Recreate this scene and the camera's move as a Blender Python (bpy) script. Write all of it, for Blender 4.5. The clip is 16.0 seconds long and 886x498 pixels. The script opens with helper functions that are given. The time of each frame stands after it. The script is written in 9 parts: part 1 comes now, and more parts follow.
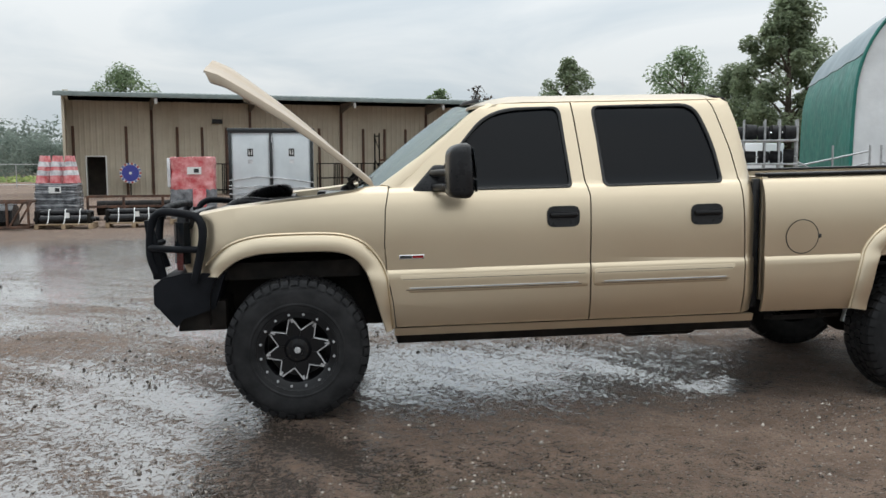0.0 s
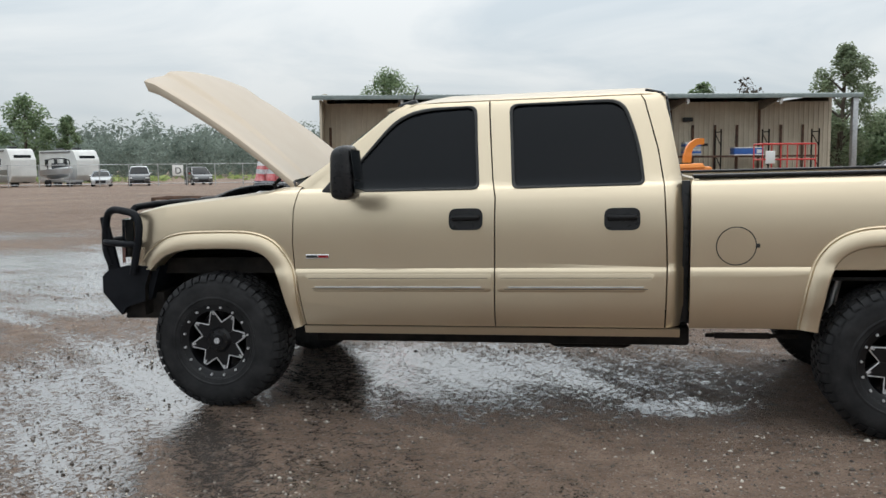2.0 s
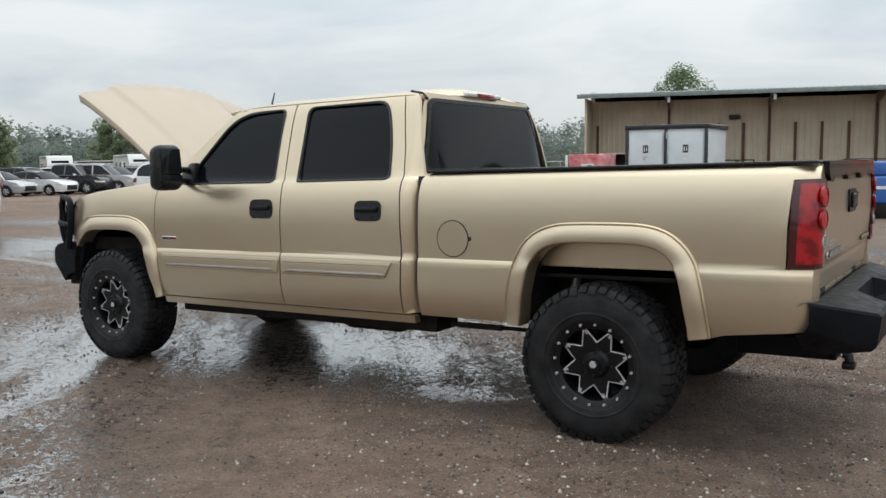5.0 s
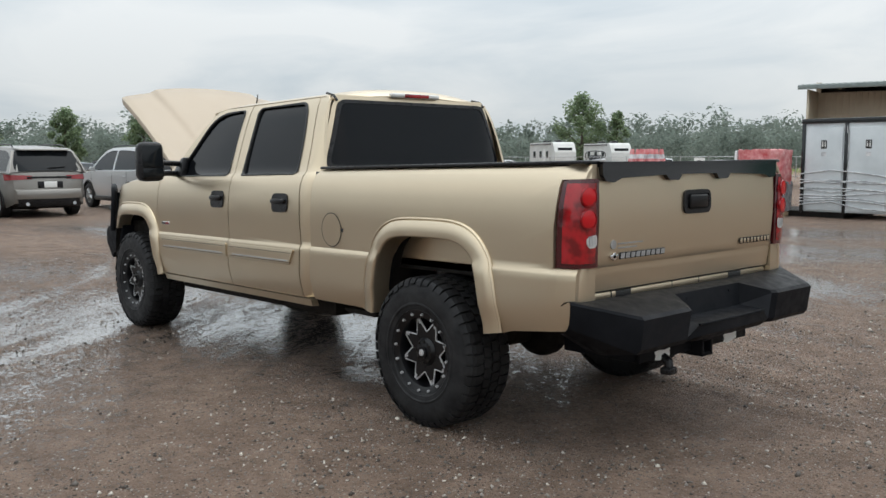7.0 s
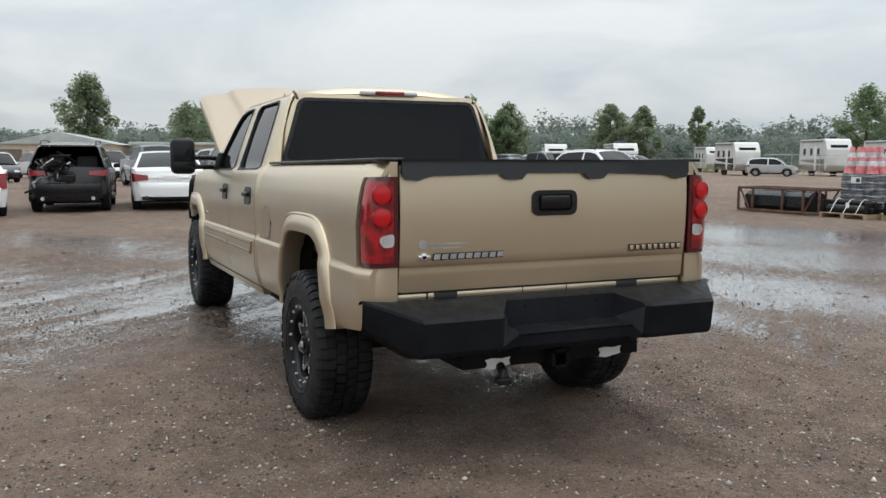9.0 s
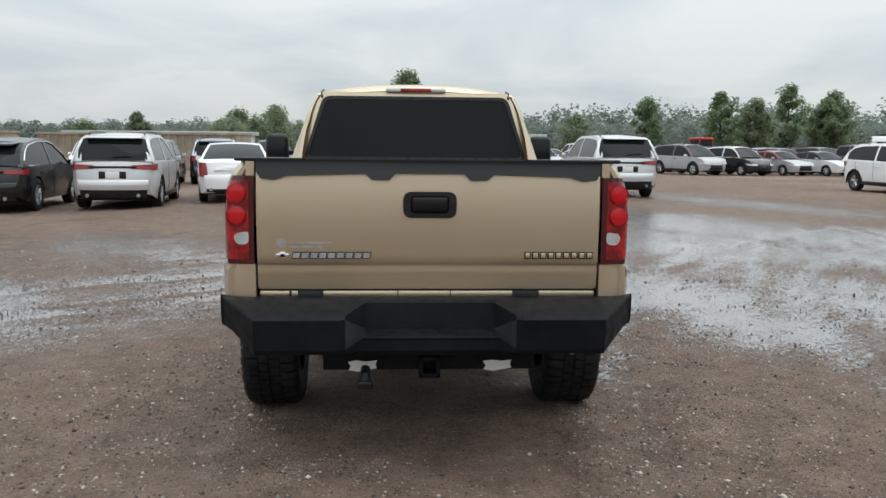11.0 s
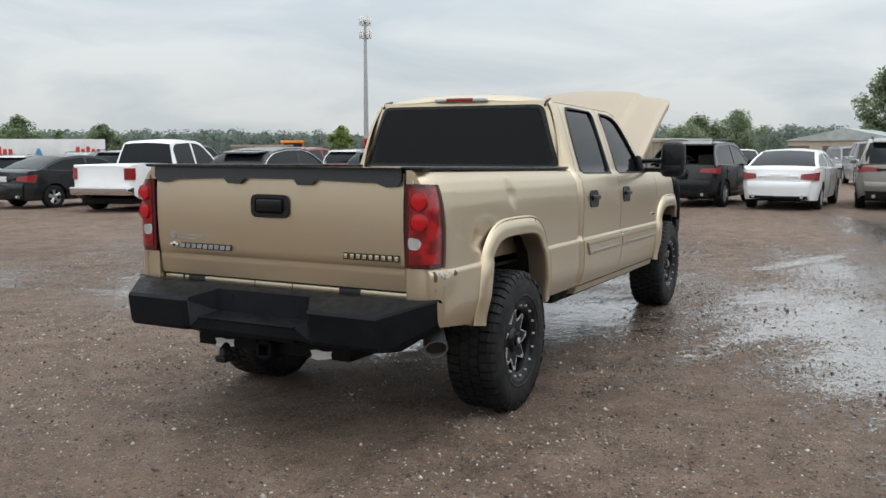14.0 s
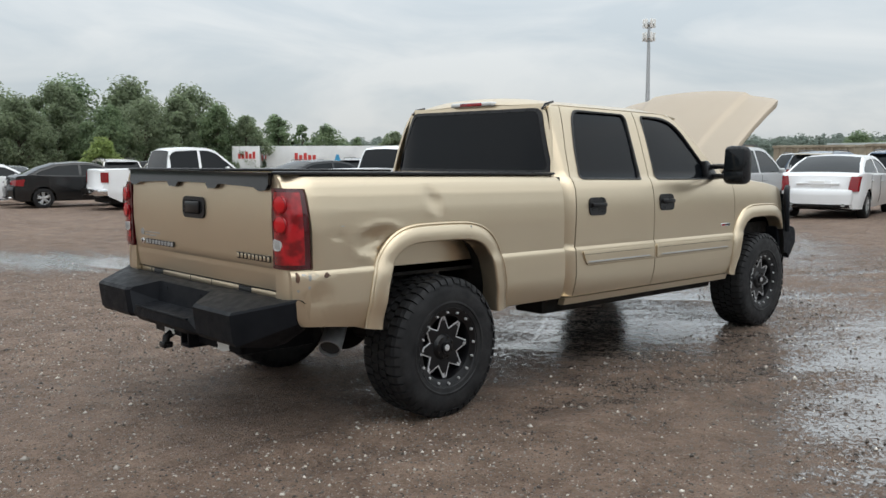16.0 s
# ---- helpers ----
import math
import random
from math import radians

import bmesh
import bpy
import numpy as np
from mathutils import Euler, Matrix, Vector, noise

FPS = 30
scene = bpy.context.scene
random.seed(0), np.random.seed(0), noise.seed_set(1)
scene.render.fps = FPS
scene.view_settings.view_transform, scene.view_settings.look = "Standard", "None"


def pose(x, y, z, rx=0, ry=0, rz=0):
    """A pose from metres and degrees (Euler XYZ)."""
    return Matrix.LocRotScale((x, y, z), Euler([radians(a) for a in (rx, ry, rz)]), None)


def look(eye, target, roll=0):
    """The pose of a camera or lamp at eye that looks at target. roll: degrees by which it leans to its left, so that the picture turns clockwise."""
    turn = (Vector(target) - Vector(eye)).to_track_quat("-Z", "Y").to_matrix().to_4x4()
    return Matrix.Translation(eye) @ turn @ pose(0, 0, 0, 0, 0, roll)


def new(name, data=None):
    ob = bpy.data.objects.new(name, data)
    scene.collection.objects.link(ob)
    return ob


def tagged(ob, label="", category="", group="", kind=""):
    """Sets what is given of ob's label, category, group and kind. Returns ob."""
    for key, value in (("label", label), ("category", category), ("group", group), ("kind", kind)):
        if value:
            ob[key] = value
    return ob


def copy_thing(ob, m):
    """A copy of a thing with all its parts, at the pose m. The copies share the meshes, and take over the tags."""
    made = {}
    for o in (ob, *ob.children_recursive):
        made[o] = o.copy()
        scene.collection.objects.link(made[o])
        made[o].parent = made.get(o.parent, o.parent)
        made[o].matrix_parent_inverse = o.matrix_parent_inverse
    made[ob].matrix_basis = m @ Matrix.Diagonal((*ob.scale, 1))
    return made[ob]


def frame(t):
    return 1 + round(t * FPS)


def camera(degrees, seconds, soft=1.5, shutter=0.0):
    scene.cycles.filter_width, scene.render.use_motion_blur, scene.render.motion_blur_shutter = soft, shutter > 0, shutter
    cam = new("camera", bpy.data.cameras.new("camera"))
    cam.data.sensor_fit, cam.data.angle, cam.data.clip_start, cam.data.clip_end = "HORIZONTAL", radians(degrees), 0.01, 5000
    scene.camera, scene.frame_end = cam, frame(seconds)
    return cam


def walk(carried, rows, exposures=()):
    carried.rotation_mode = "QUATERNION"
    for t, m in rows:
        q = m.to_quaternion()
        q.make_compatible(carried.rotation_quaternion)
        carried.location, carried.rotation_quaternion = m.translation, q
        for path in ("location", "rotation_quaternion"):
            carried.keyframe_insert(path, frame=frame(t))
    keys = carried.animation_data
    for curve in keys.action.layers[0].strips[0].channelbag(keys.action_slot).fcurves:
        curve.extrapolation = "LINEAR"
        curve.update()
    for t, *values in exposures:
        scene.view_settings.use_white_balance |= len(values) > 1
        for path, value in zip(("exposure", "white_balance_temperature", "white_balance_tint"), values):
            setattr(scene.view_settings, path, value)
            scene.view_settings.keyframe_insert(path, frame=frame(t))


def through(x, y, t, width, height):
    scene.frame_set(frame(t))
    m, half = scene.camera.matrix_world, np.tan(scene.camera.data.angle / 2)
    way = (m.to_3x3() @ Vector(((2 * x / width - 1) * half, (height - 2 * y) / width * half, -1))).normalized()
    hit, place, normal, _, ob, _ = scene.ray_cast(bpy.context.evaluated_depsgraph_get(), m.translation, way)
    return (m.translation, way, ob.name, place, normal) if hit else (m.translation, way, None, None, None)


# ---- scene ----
SKY_LOW, SKY_RISE, SKY_STRENGTH, SUN_POWER = 0.72, 1.50, 1.0, 0.9
cam = camera(53.7, 16.0)
PATH = [
    (0, (-1.644, -6.029, 1.492), (-1.437, -4.05, 1.295), -0.2),
    (0.5, (-1.112, -5.964, 1.477), (-1.069, -3.975, 1.28), -0.5),
    (1, (-0.539, -6.057, 1.467), (-0.659, -4.07, 1.265), -0.6),
    (1.5, (0.001, -6.035, 1.472), (-0.278, -4.065, 1.273), -0.6),
    (2, (0.506, -5.901, 1.505), (0.095, -3.953, 1.305), -0.5),
    (2.5, (1.061, -5.875, 1.491), (0.514, -3.96, 1.307), -0.3),
    (3, (1.535, -5.72, 1.464), (0.867, -3.843, 1.282), -0.2),
    (3.5, (2.071, -5.579, 1.465), (1.292, -3.746, 1.284), -0.2),
    (4, (2.624, -5.535, 1.52), (1.746, -3.749, 1.331), -0.2),
    (4.5, (3.131, -5.339, 1.475), (2.155, -3.603, 1.287), -0.2),
    (5, (3.708, -5.153, 1.465), (2.631, -3.479, 1.268), -0.5),
    (7.5, (5.938, -3.641, 1.491), (4.354, -2.438, 1.281), 0.1),
    (8, (6.284, -3.223, 1.521), (4.612, -2.146, 1.309), 0.2),
    (8.5, (6.455, -2.733, 1.494), (4.71, -1.781, 1.278), 0.3),
    (9, (6.676, -2.23, 1.486), (4.861, -1.419, 1.267), 0.3),
    (11.5, (7.185, 0.352, 1.565), (5.201, 0.289, 1.318), 0.6),
    (12, (7.278, 0.898, 1.582), (5.308, 0.65, 1.337), 0.6),
    (12.5, (7.189, 1.386, 1.534), (5.248, 0.965, 1.297), 0.5),
    (13, (7.07, 1.903, 1.562), (5.172, 1.32, 1.323), 0.3),
    (13.5, (6.996, 2.436, 1.596), (5.156, 1.688, 1.36), 0.2),
    (14, (6.696, 2.901, 1.559), (4.927, 1.998, 1.326), 0.0),
    (14.5, (6.414, 3.361, 1.546), (4.728, 2.307, 1.323), -0.2),
    (15, (6.157, 3.787, 1.576), (4.566, 2.595, 1.357), -0.3),
    (15.5, (5.774, 4.172, 1.57), (4.289, 2.851, 1.353), -0.3),
    (16, (5.449, 4.616, 1.555), (4.075, 3.179, 1.335), -0.2),
]
walk(cam, [(t, look(eye, target, roll)) for t, eye, target, roll in PATH])

# ---- sky and light ----
world = bpy.data.worlds.new("overcast_sky")
scene.world = world
world.use_nodes = True
wn, wl = world.node_tree.nodes, world.node_tree.links
wn.clear()


def wnode(kind, **kw):
    n = wn.new(kind)
    for k, v in kw.items():
        if k == "operation":
            n.operation = v
        elif k == "sky_type":
            n.sky_type = v
        elif k == "blend_type":
            n.blend_type = v
    return n


w_out, w_bg = wnode("ShaderNodeOutputWorld"), wnode("ShaderNodeBackground")
w_tc = wnode("ShaderNodeTexCoord")
w_sep = wnode("ShaderNodeSeparateXYZ")
wl.new(w_tc.outputs["Generated"], w_sep.inputs[0])
# clouds lie on a flat layer: the direction divided by its height
w_add = wnode("ShaderNodeMath", operation="ADD")
wl.new(w_sep.outputs[2], w_add.inputs[0])
w_add.inputs[1].default_value = 0.22
w_max = wnode("ShaderNodeMath", operation="MAXIMUM")
wl.new(w_add.outputs[0], w_max.inputs[0])
w_max.inputs[1].default_value = 0.1
w_div = wnode("ShaderNodeVectorMath", operation="DIVIDE")
wl.new(w_tc.outputs["Generated"], w_div.inputs[0])
w_comb = wnode("ShaderNodeCombineXYZ")
for i in range(3):
    wl.new(w_max.outputs[0], w_comb.inputs[i])
wl.new(w_comb.outputs[0], w_div.inputs[1])
w_noise = wnode("ShaderNodeTexNoise")
w_noise.inputs["Scale"].default_value = 1.15
w_noise.inputs["Detail"].default_value = 6.0
w_noise.inputs["Roughness"].default_value = 0.52
w_noise.inputs["Distortion"].default_value = 0.6
wl.new(w_div.outputs[0], w_noise.inputs["Vector"])
w_ramp = wn.new("ShaderNodeValToRGB")
w_ramp.color_ramp.elements[0].position, w_ramp.color_ramp.elements[0].color = 0.37, (0.69, 0.77, 0.825, 1)
w_ramp.color_ramp.elements[1].position, w_ramp.color_ramp.elements[1].color = 0.61, (0.91, 0.95, 0.965, 1)
wl.new(w_noise.outputs["Fac"], w_ramp.inputs[0])
# an overcast sky is three times as bright overhead as at the horizon
w_pos = wnode("ShaderNodeMath", operation="MAXIMUM")
wl.new(w_sep.outputs[2], w_pos.inputs[0])
w_pos.inputs[1].default_value = 0.0
w_grad = wnode("ShaderNodeMath", operation="MULTIPLY_ADD")
wl.new(w_pos.outputs[0], w_grad.inputs[0])
w_grad.inputs[1].default_value, w_grad.inputs[2].default_value = SKY_RISE, SKY_LOW
w_mul = wnode("ShaderNodeMix")
w_mul.data_type, w_mul.blend_type = "RGBA", "MULTIPLY"
w_mul.inputs[0].default_value = 1.0
wl.new(w_ramp.outputs[0], w_mul.inputs[6])
# the cloud is thinner on the side where the sun stands behind it
w_glow = wnode("ShaderNodeMath", operation="MULTIPLY_ADD")
wl.new(w_sep.outputs[1], w_glow.inputs[0])
w_glow.inputs[1].default_value, w_glow.inputs[2].default_value = 0.04, 1.0
w_tot = wnode("ShaderNodeMath", operation="MULTIPLY")
wl.new(w_grad.outputs[0], w_tot.inputs[0])
wl.new(w_glow.outputs[0], w_tot.inputs[1])
wl.new(w_tot.outputs[0], w_mul.inputs[7])
w_sky = wnode("ShaderNodeTexSky", sky_type="NISHITA")
w_sky.sun_disc, w_sky.sun_elevation, w_sky.sun_rotation = False, radians(52), radians(215)
w_skys = wnode("ShaderNodeMix")
w_skys.data_type, w_skys.blend_type = "RGBA", "MULTIPLY"
w_skys.inputs[0].default_value = 1.0
w_skys.inputs[7].default_value = (0.08, 0.08, 0.08, 1)
wl.new(w_sky.outputs[0], w_skys.inputs[6])
w_mix = wnode("ShaderNodeMix")
w_mix.data_type = "RGBA"
w_mix.inputs[0].default_value = 0.93
wl.new(w_skys.outputs[2], w_mix.inputs[6])
wl.new(w_mul.outputs[2], w_mix.inputs[7])
wl.new(w_mix.outputs[2], w_bg.inputs[0])
w_bg.inputs[1].default_value = SKY_STRENGTH
wl.new(w_bg.outputs[0], w_out.inputs[0])

sun = new("sun", bpy.data.lights.new("sun", "SUN"))
sun.data.energy, sun.data.angle, sun.data.color = SUN_POWER, radians(70), (1.0, 0.985, 0.96)
sun.matrix_world = look((1, 6, 17), (0, 0, 0))


# ---- materials ----
def mat(name, color, rough=0.5, metal=0.0, spec=0.5, coat=0.0):
    m = bpy.data.materials.new(name)
    m.use_nodes = True
    b = m.node_tree.nodes["Principled BSDF"]
    b.inputs["Base Color"].default_value = (*color, 1)
    b.inputs["Roughness"].default_value = rough
    b.inputs["Metallic"].default_value = metal
    b.inputs["Specular IOR Level"].default_value = spec
    b.inputs["Coat Weight"].default_value = coat
    b.inputs["Coat Roughness"].default_value = 0.09
    return m


def node(m, kind, **ins):
    n = m.node_tree.nodes.new(kind)
    for k, v in ins.items():
        n.inputs[k].default_value = v
    return n


def link(m, a, b):
    m.node_tree.links.new(a, b)


def bsdf(m):
    return m.node_tree.nodes["Principled BSDF"]


def objvec(m):
    return node(m, "ShaderNodeTexCoord").outputs["Object"]


def grained(m, dark, light, scale=8.0, detail=6.0, lo=0.35, hi=0.65, rough=None, bump=0.0, bump_scale=60.0, dist=0.01, vec=None):
    """Two-scale colour variation between dark and light, with grain in roughness and relief."""
    v = vec or objvec(m)
    n1 = node(m, "ShaderNodeTexNoise", Scale=scale, Detail=detail, Roughness=0.6)
    link(m, v, n1.inputs["Vector"])
    r = m.node_tree.nodes.new("ShaderNodeValToRGB")
    r.color_ramp.elements[0].position, r.color_ramp.elements[0].color = lo, (*dark, 1)
    r.color_ramp.elements[1].position, r.color_ramp.elements[1].color = hi, (*light, 1)
    link(m, n1.outputs["Fac"], r.inputs[0])
    link(m, r.outputs[0], bsdf(m).inputs["Base Color"])
    if rough:
        n3 = node(m, "ShaderNodeTexNoise", Scale=scale * 3.1, Detail=4.0)
        link(m, v, n3.inputs["Vector"])
        mr = node(m, "ShaderNodeMapRange")
        mr.inputs[1].default_value, mr.inputs[2].default_value = 0.3, 0.7
        mr.inputs[3].default_value, mr.inputs[4].default_value = rough
        link(m, n3.outputs["Fac"], mr.inputs[0])
        link(m, mr.outputs[0], bsdf(m).inputs["Roughness"])
    if bump:
        n2 = node(m, "ShaderNodeTexNoise", Scale=bump_scale, Detail=5.0)
        link(m, v, n2.inputs["Vector"])
        b = node(m, "ShaderNodeBump", Strength=bump, Distance=dist)
        link(m, n2.outputs["Fac"], b.inputs["Height"])
        link(m, b.outputs[0], bsdf(m).inputs["Normal"])
    return m


def paint_mat(name, color, metal=0.0, rough=0.3, coat=0.6, worn=0.93):
    m = mat(name, color, rough, metal, 0.5, coat)
    d = tuple(c * worn for c in color)
    return grained(m, d, color, scale=1.3, detail=8.0, lo=0.3, hi=0.7, rough=(rough * 0.94, rough * 1.08))


M_tan = paint_mat("tan_metallic_paint", (0.630, 0.527, 0.384), 0.86, 0.32, 0.22, 0.975)
bsdf(M_tan).inputs["Coat Roughness"].default_value = 0.14
# faded tan, its colour also dimmed to offset the sky light it catches
M_bonnet = paint_mat("faded_dimmed_tan_paint", (0.425, 0.350, 0.268), 0.35, 0.5, 0.2, 0.975)
M_tan_rail = paint_mat("pale_tan_trim", (0.58, 0.50, 0.38), 0.3, 0.28, 0.5)
M_white = paint_mat("white_car_paint", (0.86, 0.87, 0.88), 0.0, 0.25, 0.6)
M_silver = paint_mat("silver_car_paint", (0.62, 0.63, 0.64), 0.4, 0.3, 0.6)
M_grey = paint_mat("warm_grey_car_paint", (0.25, 0.235, 0.215), 0.4, 0.3, 0.6)
M_blackpaint = paint_mat("black_car_paint", (0.010, 0.011, 0.012), 0.0, 0.2, 0.25)
M_charcoal = paint_mat("charcoal_car_paint", (0.018, 0.020, 0.022), 0.2, 0.25, 0.25)
M_green = paint_mat("grey_green_car_paint", (0.16, 0.20, 0.18), 0.3, 0.25, 0.6)
M_redpaint = paint_mat("red_paint", (0.55, 0.04, 0.035), 0.0, 0.35, 0.3)
M_blue = paint_mat("blue_paint", (0.03, 0.12, 0.42), 0.0, 0.4, 0.3)
M_orange = paint_mat("orange_paint", (0.80, 0.25, 0.03), 0.0, 0.4, 0.2)
M_yellow = paint_mat("yellow_paint", (0.75, 0.45, 0.04), 0.0, 0.4, 0.2)
M_black = grained(mat("textured_black_coating", (0.02, 0.02, 0.022), 0.5, 0.0, 0.10), (0.006, 0.007, 0.009), (0.012, 0.013, 0.016), 6, rough=(0.38, 0.6), bump=0.25, bump_scale=260, dist=0.002)
M_plastic = grained(mat("black_plastic", (0.018, 0.018, 0.02), 0.4, 0.0, 0.3), (0.008, 0.008, 0.009), (0.017, 0.017, 0.019), 9, rough=(0.22, 0.42))
M_dark = grained(mat("dirty_dark_metal", (0.02, 0.018, 0.016), 0.7, 0.0, 0.15), (0.006, 0.006, 0.006), (0.024, 0.020, 0.017), 5, rough=(0.5, 0.85))
M_rubber = grained(mat("wet_black_rubber", (0.02, 0.02, 0.021), 0.55, 0.0, 0.25), (0.007, 0.007, 0.008), (0.024, 0.024, 0.025), 7, rough=(0.46, 0.74), bump=0.3, bump_scale=90, dist=0.003)
M_rim = mat("satin_black_alloy", (0.005, 0.005, 0.006), 0.30, 0.0, 0.25, 0.12)
M_mill = grained(mat("milled_aluminium", (0.85, 0.85, 0.86), 0.4, 0.3), (0.38, 0.38, 0.39), (0.58, 0.58, 0.59), 30, rough=(0.18, 0.35))
M_gloss = mat("gloss_black_plastic", (0.004, 0.004, 0.005), 0.10, 0.0, 0.5, 0.3)
M_chrome = mat("chrome", (0.78, 0.78, 0.79), 0.08, 1.0)
M_steel = grained(mat("galvanised_steel", (0.45, 0.46, 0.47), 0.4, 0.8), (0.36, 0.37, 0.38), (0.52, 0.53, 0.54), 12, rough=(0.3, 0.5))
M_alloy = grained(mat("alloy_wheel_silver", (0.55, 0.56, 0.57), 0.3, 0.8), (0.45, 0.46, 0.47), (0.6, 0.61, 0.62), 10)
M_rust = grained(mat("rusty_brown_steel", (0.09, 0.05, 0.035), 0.8), (0.05, 0.032, 0.025), (0.15, 0.075, 0.045), 6, rough=(0.6, 0.9), bump=0.3)


def pane_mat(name, tint, through, body):
    """Sheet glass: a glossy surface over a tinted see-through film."""
    m = mat(name, body, 0.03, 0.0, 0.28)
    tr = node(m, "ShaderNodeBsdfTransparent", Color=(*tint, 1))
    mx = node(m, "ShaderNodeMixShader", Fac=through)
    out = m.node_tree.nodes["Material Output"]
    link(m, bsdf(m).outputs[0], mx.inputs[1])
    link(m, tr.outputs[0], mx.inputs[2])
    link(m, mx.outputs[0], out.inputs["Surface"])
    return m


M_glass = pane_mat("tinted_glass", (0.22, 0.24, 0.27), 0.16, (0.004, 0.005, 0.007))
bsdf(M_glass).inputs["Specular IOR Level"].default_value = 0.2
# pale body colour stands in for sky reflected in the windscreen
M_clear = pane_mat("sky_pale_windscreen", (0.74, 0.86, 0.84), 0.5, (0.20, 0.26, 0.26))
bsdf(M_clear).inputs["Specular IOR Level"].default_value = 1.0
M_carglass = mat("dark_car_glass", (0.010, 0.012, 0.014), 0.03, 0.0, 0.2)
M_lens = mat("red_tail_lens", (0.46, 0.006, 0.010), 0.12, 0.0, 0.35, 0.15)
grained(M_lens, (0.16, 0.002, 0.005), (0.40, 0.006, 0.012), 14, detail=2.0, lo=0.40, hi=0.60)
bsdf(M_lens).inputs["Coat Weight"].default_value = 1.0
M_bowl = mat("bright_red_reflector", (0.50, 0.008, 0.013), 0.10, 0.0, 0.4, 0.2)
M_bowl_edge = mat("shaded_red_bowl_ring", (0.24, 0.003, 0.007), 0.15, 0.0, 0.4, 0.2)
M_carlens = mat("dark_red_car_lens", (0.24, 0.006, 0.010), 0.15, 0.0, 0.5, 0.5)
M_lens_dark = mat("deep_red_lens_edge", (0.06, 0.003, 0.006), 0.1, 0.0, 0.5, 0.6)
M_lampwhite = mat("clear_lamp_lens", (0.56, 0.56, 0.55), 0.10, 0.0, 0.5, 0.5)
M_amber = mat("orange_lamp_lens", (0.75, 0.18, 0.02), 0.15, 0.0, 0.5, 0.5)
M_seat = grained(mat("dark_grey_cloth", (0.04, 0.04, 0.042), 0.9), (0.03, 0.03, 0.032), (0.055, 0.053, 0.052), 20)
M_wood = grained(mat("raw_pallet_wood", (0.36, 0.26, 0.16), 0.8), (0.24, 0.17, 0.10), (0.42, 0.31, 0.20), 5, rough=(0.7, 0.9), bump=0.3)
M_wrap = mat("clear_stretch_film", (0.8, 0.8, 0.8), 0.18, 0.0, 0.5, 0.3)
M_film = grained(mat("cloudy_stretch_film", (0.62, 0.62, 0.63), 0.22), (0.36, 0.37, 0.39), (0.74, 0.74, 0.75), 5, detail=3, rough=(0.12, 0.3), bump=0.4, bump_scale=14, dist=0.02)
M_paper = mat("white_label_paper", (0.75, 0.75, 0.73), 0.6)
M_ink = mat("black_ink", (0.02, 0.02, 0.02), 0.6)
M_bark = grained(mat("tree_bark", (0.09, 0.07, 0.055), 0.9), (0.05, 0.04, 0.032), (0.13, 0.105, 0.08), 4, bump=0.5, bump_scale=12, dist=0.05)


def leaf_mat(name, dark, light):
    m = mat(name, light, 0.8, 0.0, 0.12)
    g = node(m, "ShaderNodeNewGeometry")
    r = m.node_tree.nodes.new("ShaderNodeValToRGB")
    r.color_ramp.elements[0].color, r.color_ramp.elements[1].color = (*dark, 1), (*light, 1)
    link(m, g.outputs["Random Per Island"], r.inputs[0])
    link(m, r.outputs[0], bsdf(m).inputs["Base Color"])
    # thin leaves pass as much light as they throw back
    tl = node(m, "ShaderNodeBsdfTranslucent")
    link(m, r.outputs[0], tl.inputs["Color"])
    mx = node(m, "ShaderNodeAddShader")
    link(m, bsdf(m).outputs[0], mx.inputs[0])
    link(m, tl.outputs[0], mx.inputs[1])
    mx2 = node(m, "ShaderNodeAddShader")
    link(m, mx.outputs[0], mx2.inputs[0])
    link(m, tl.outputs[0], mx2.inputs[1])
    link(m, mx2.outputs[0], m.node_tree.nodes["Material Output"].inputs["Surface"])
    return m


M_leaf = leaf_mat("green_leaves", (0.050, 0.070, 0.042), (0.095, 0.120, 0.068))
M_leaf_dark = leaf_mat("dark_green_leaves", (0.058, 0.072, 0.046), (0.104, 0.122, 0.076))
# the far leaves carry distance haze in their colour: greyer, bluer, low contrast
M_leaf_far = leaf_mat("hazed_far_leaves", (0.056, 0.070, 0.060), (0.078, 0.092, 0.079))
M_leaf_light = leaf_mat("light_green_leaves", (0.060, 0.080, 0.028), (0.115, 0.140, 0.050))
M_grass = leaf_mat("grass", (0.06, 0.085, 0.03), (0.15, 0.17, 0.07))

# far parked cars: one paint, varied from car to car
M_fleet = mat("parked_car_paint", (0.5, 0.5, 0.5), 0.25, 0.1, 0.5, 0.6)
fo = node(M_fleet, "ShaderNodeObjectInfo")
fr = M_fleet.node_tree.nodes.new("ShaderNodeValToRGB")
fr.color_ramp.interpolation = "CONSTANT"
stops = [(0.0, (0.75, 0.76, 0.77)), (0.30, (0.42, 0.43, 0.44)), (0.50, (0.10, 0.105, 0.11)), (0.66, (0.02, 0.021, 0.024)), (0.84, (0.30, 0.03, 0.03)), (0.90, (0.06, 0.10, 0.16)), (0.95, (0.34, 0.31, 0.25))]
fr.color_ramp.elements[1].position = 0.30
for p, c in stops[2:]:
    fr.color_ramp.elements.new(p)
for e, (p, c) in zip(fr.color_ramp.elements, stops):
    e.position, e.color = p, (*c, 1)
link(M_fleet, fo.outputs["Random"], fr.inputs[0])
link(M_fleet, fr.outputs[0], bsdf(M_fleet).inputs["Base Color"])


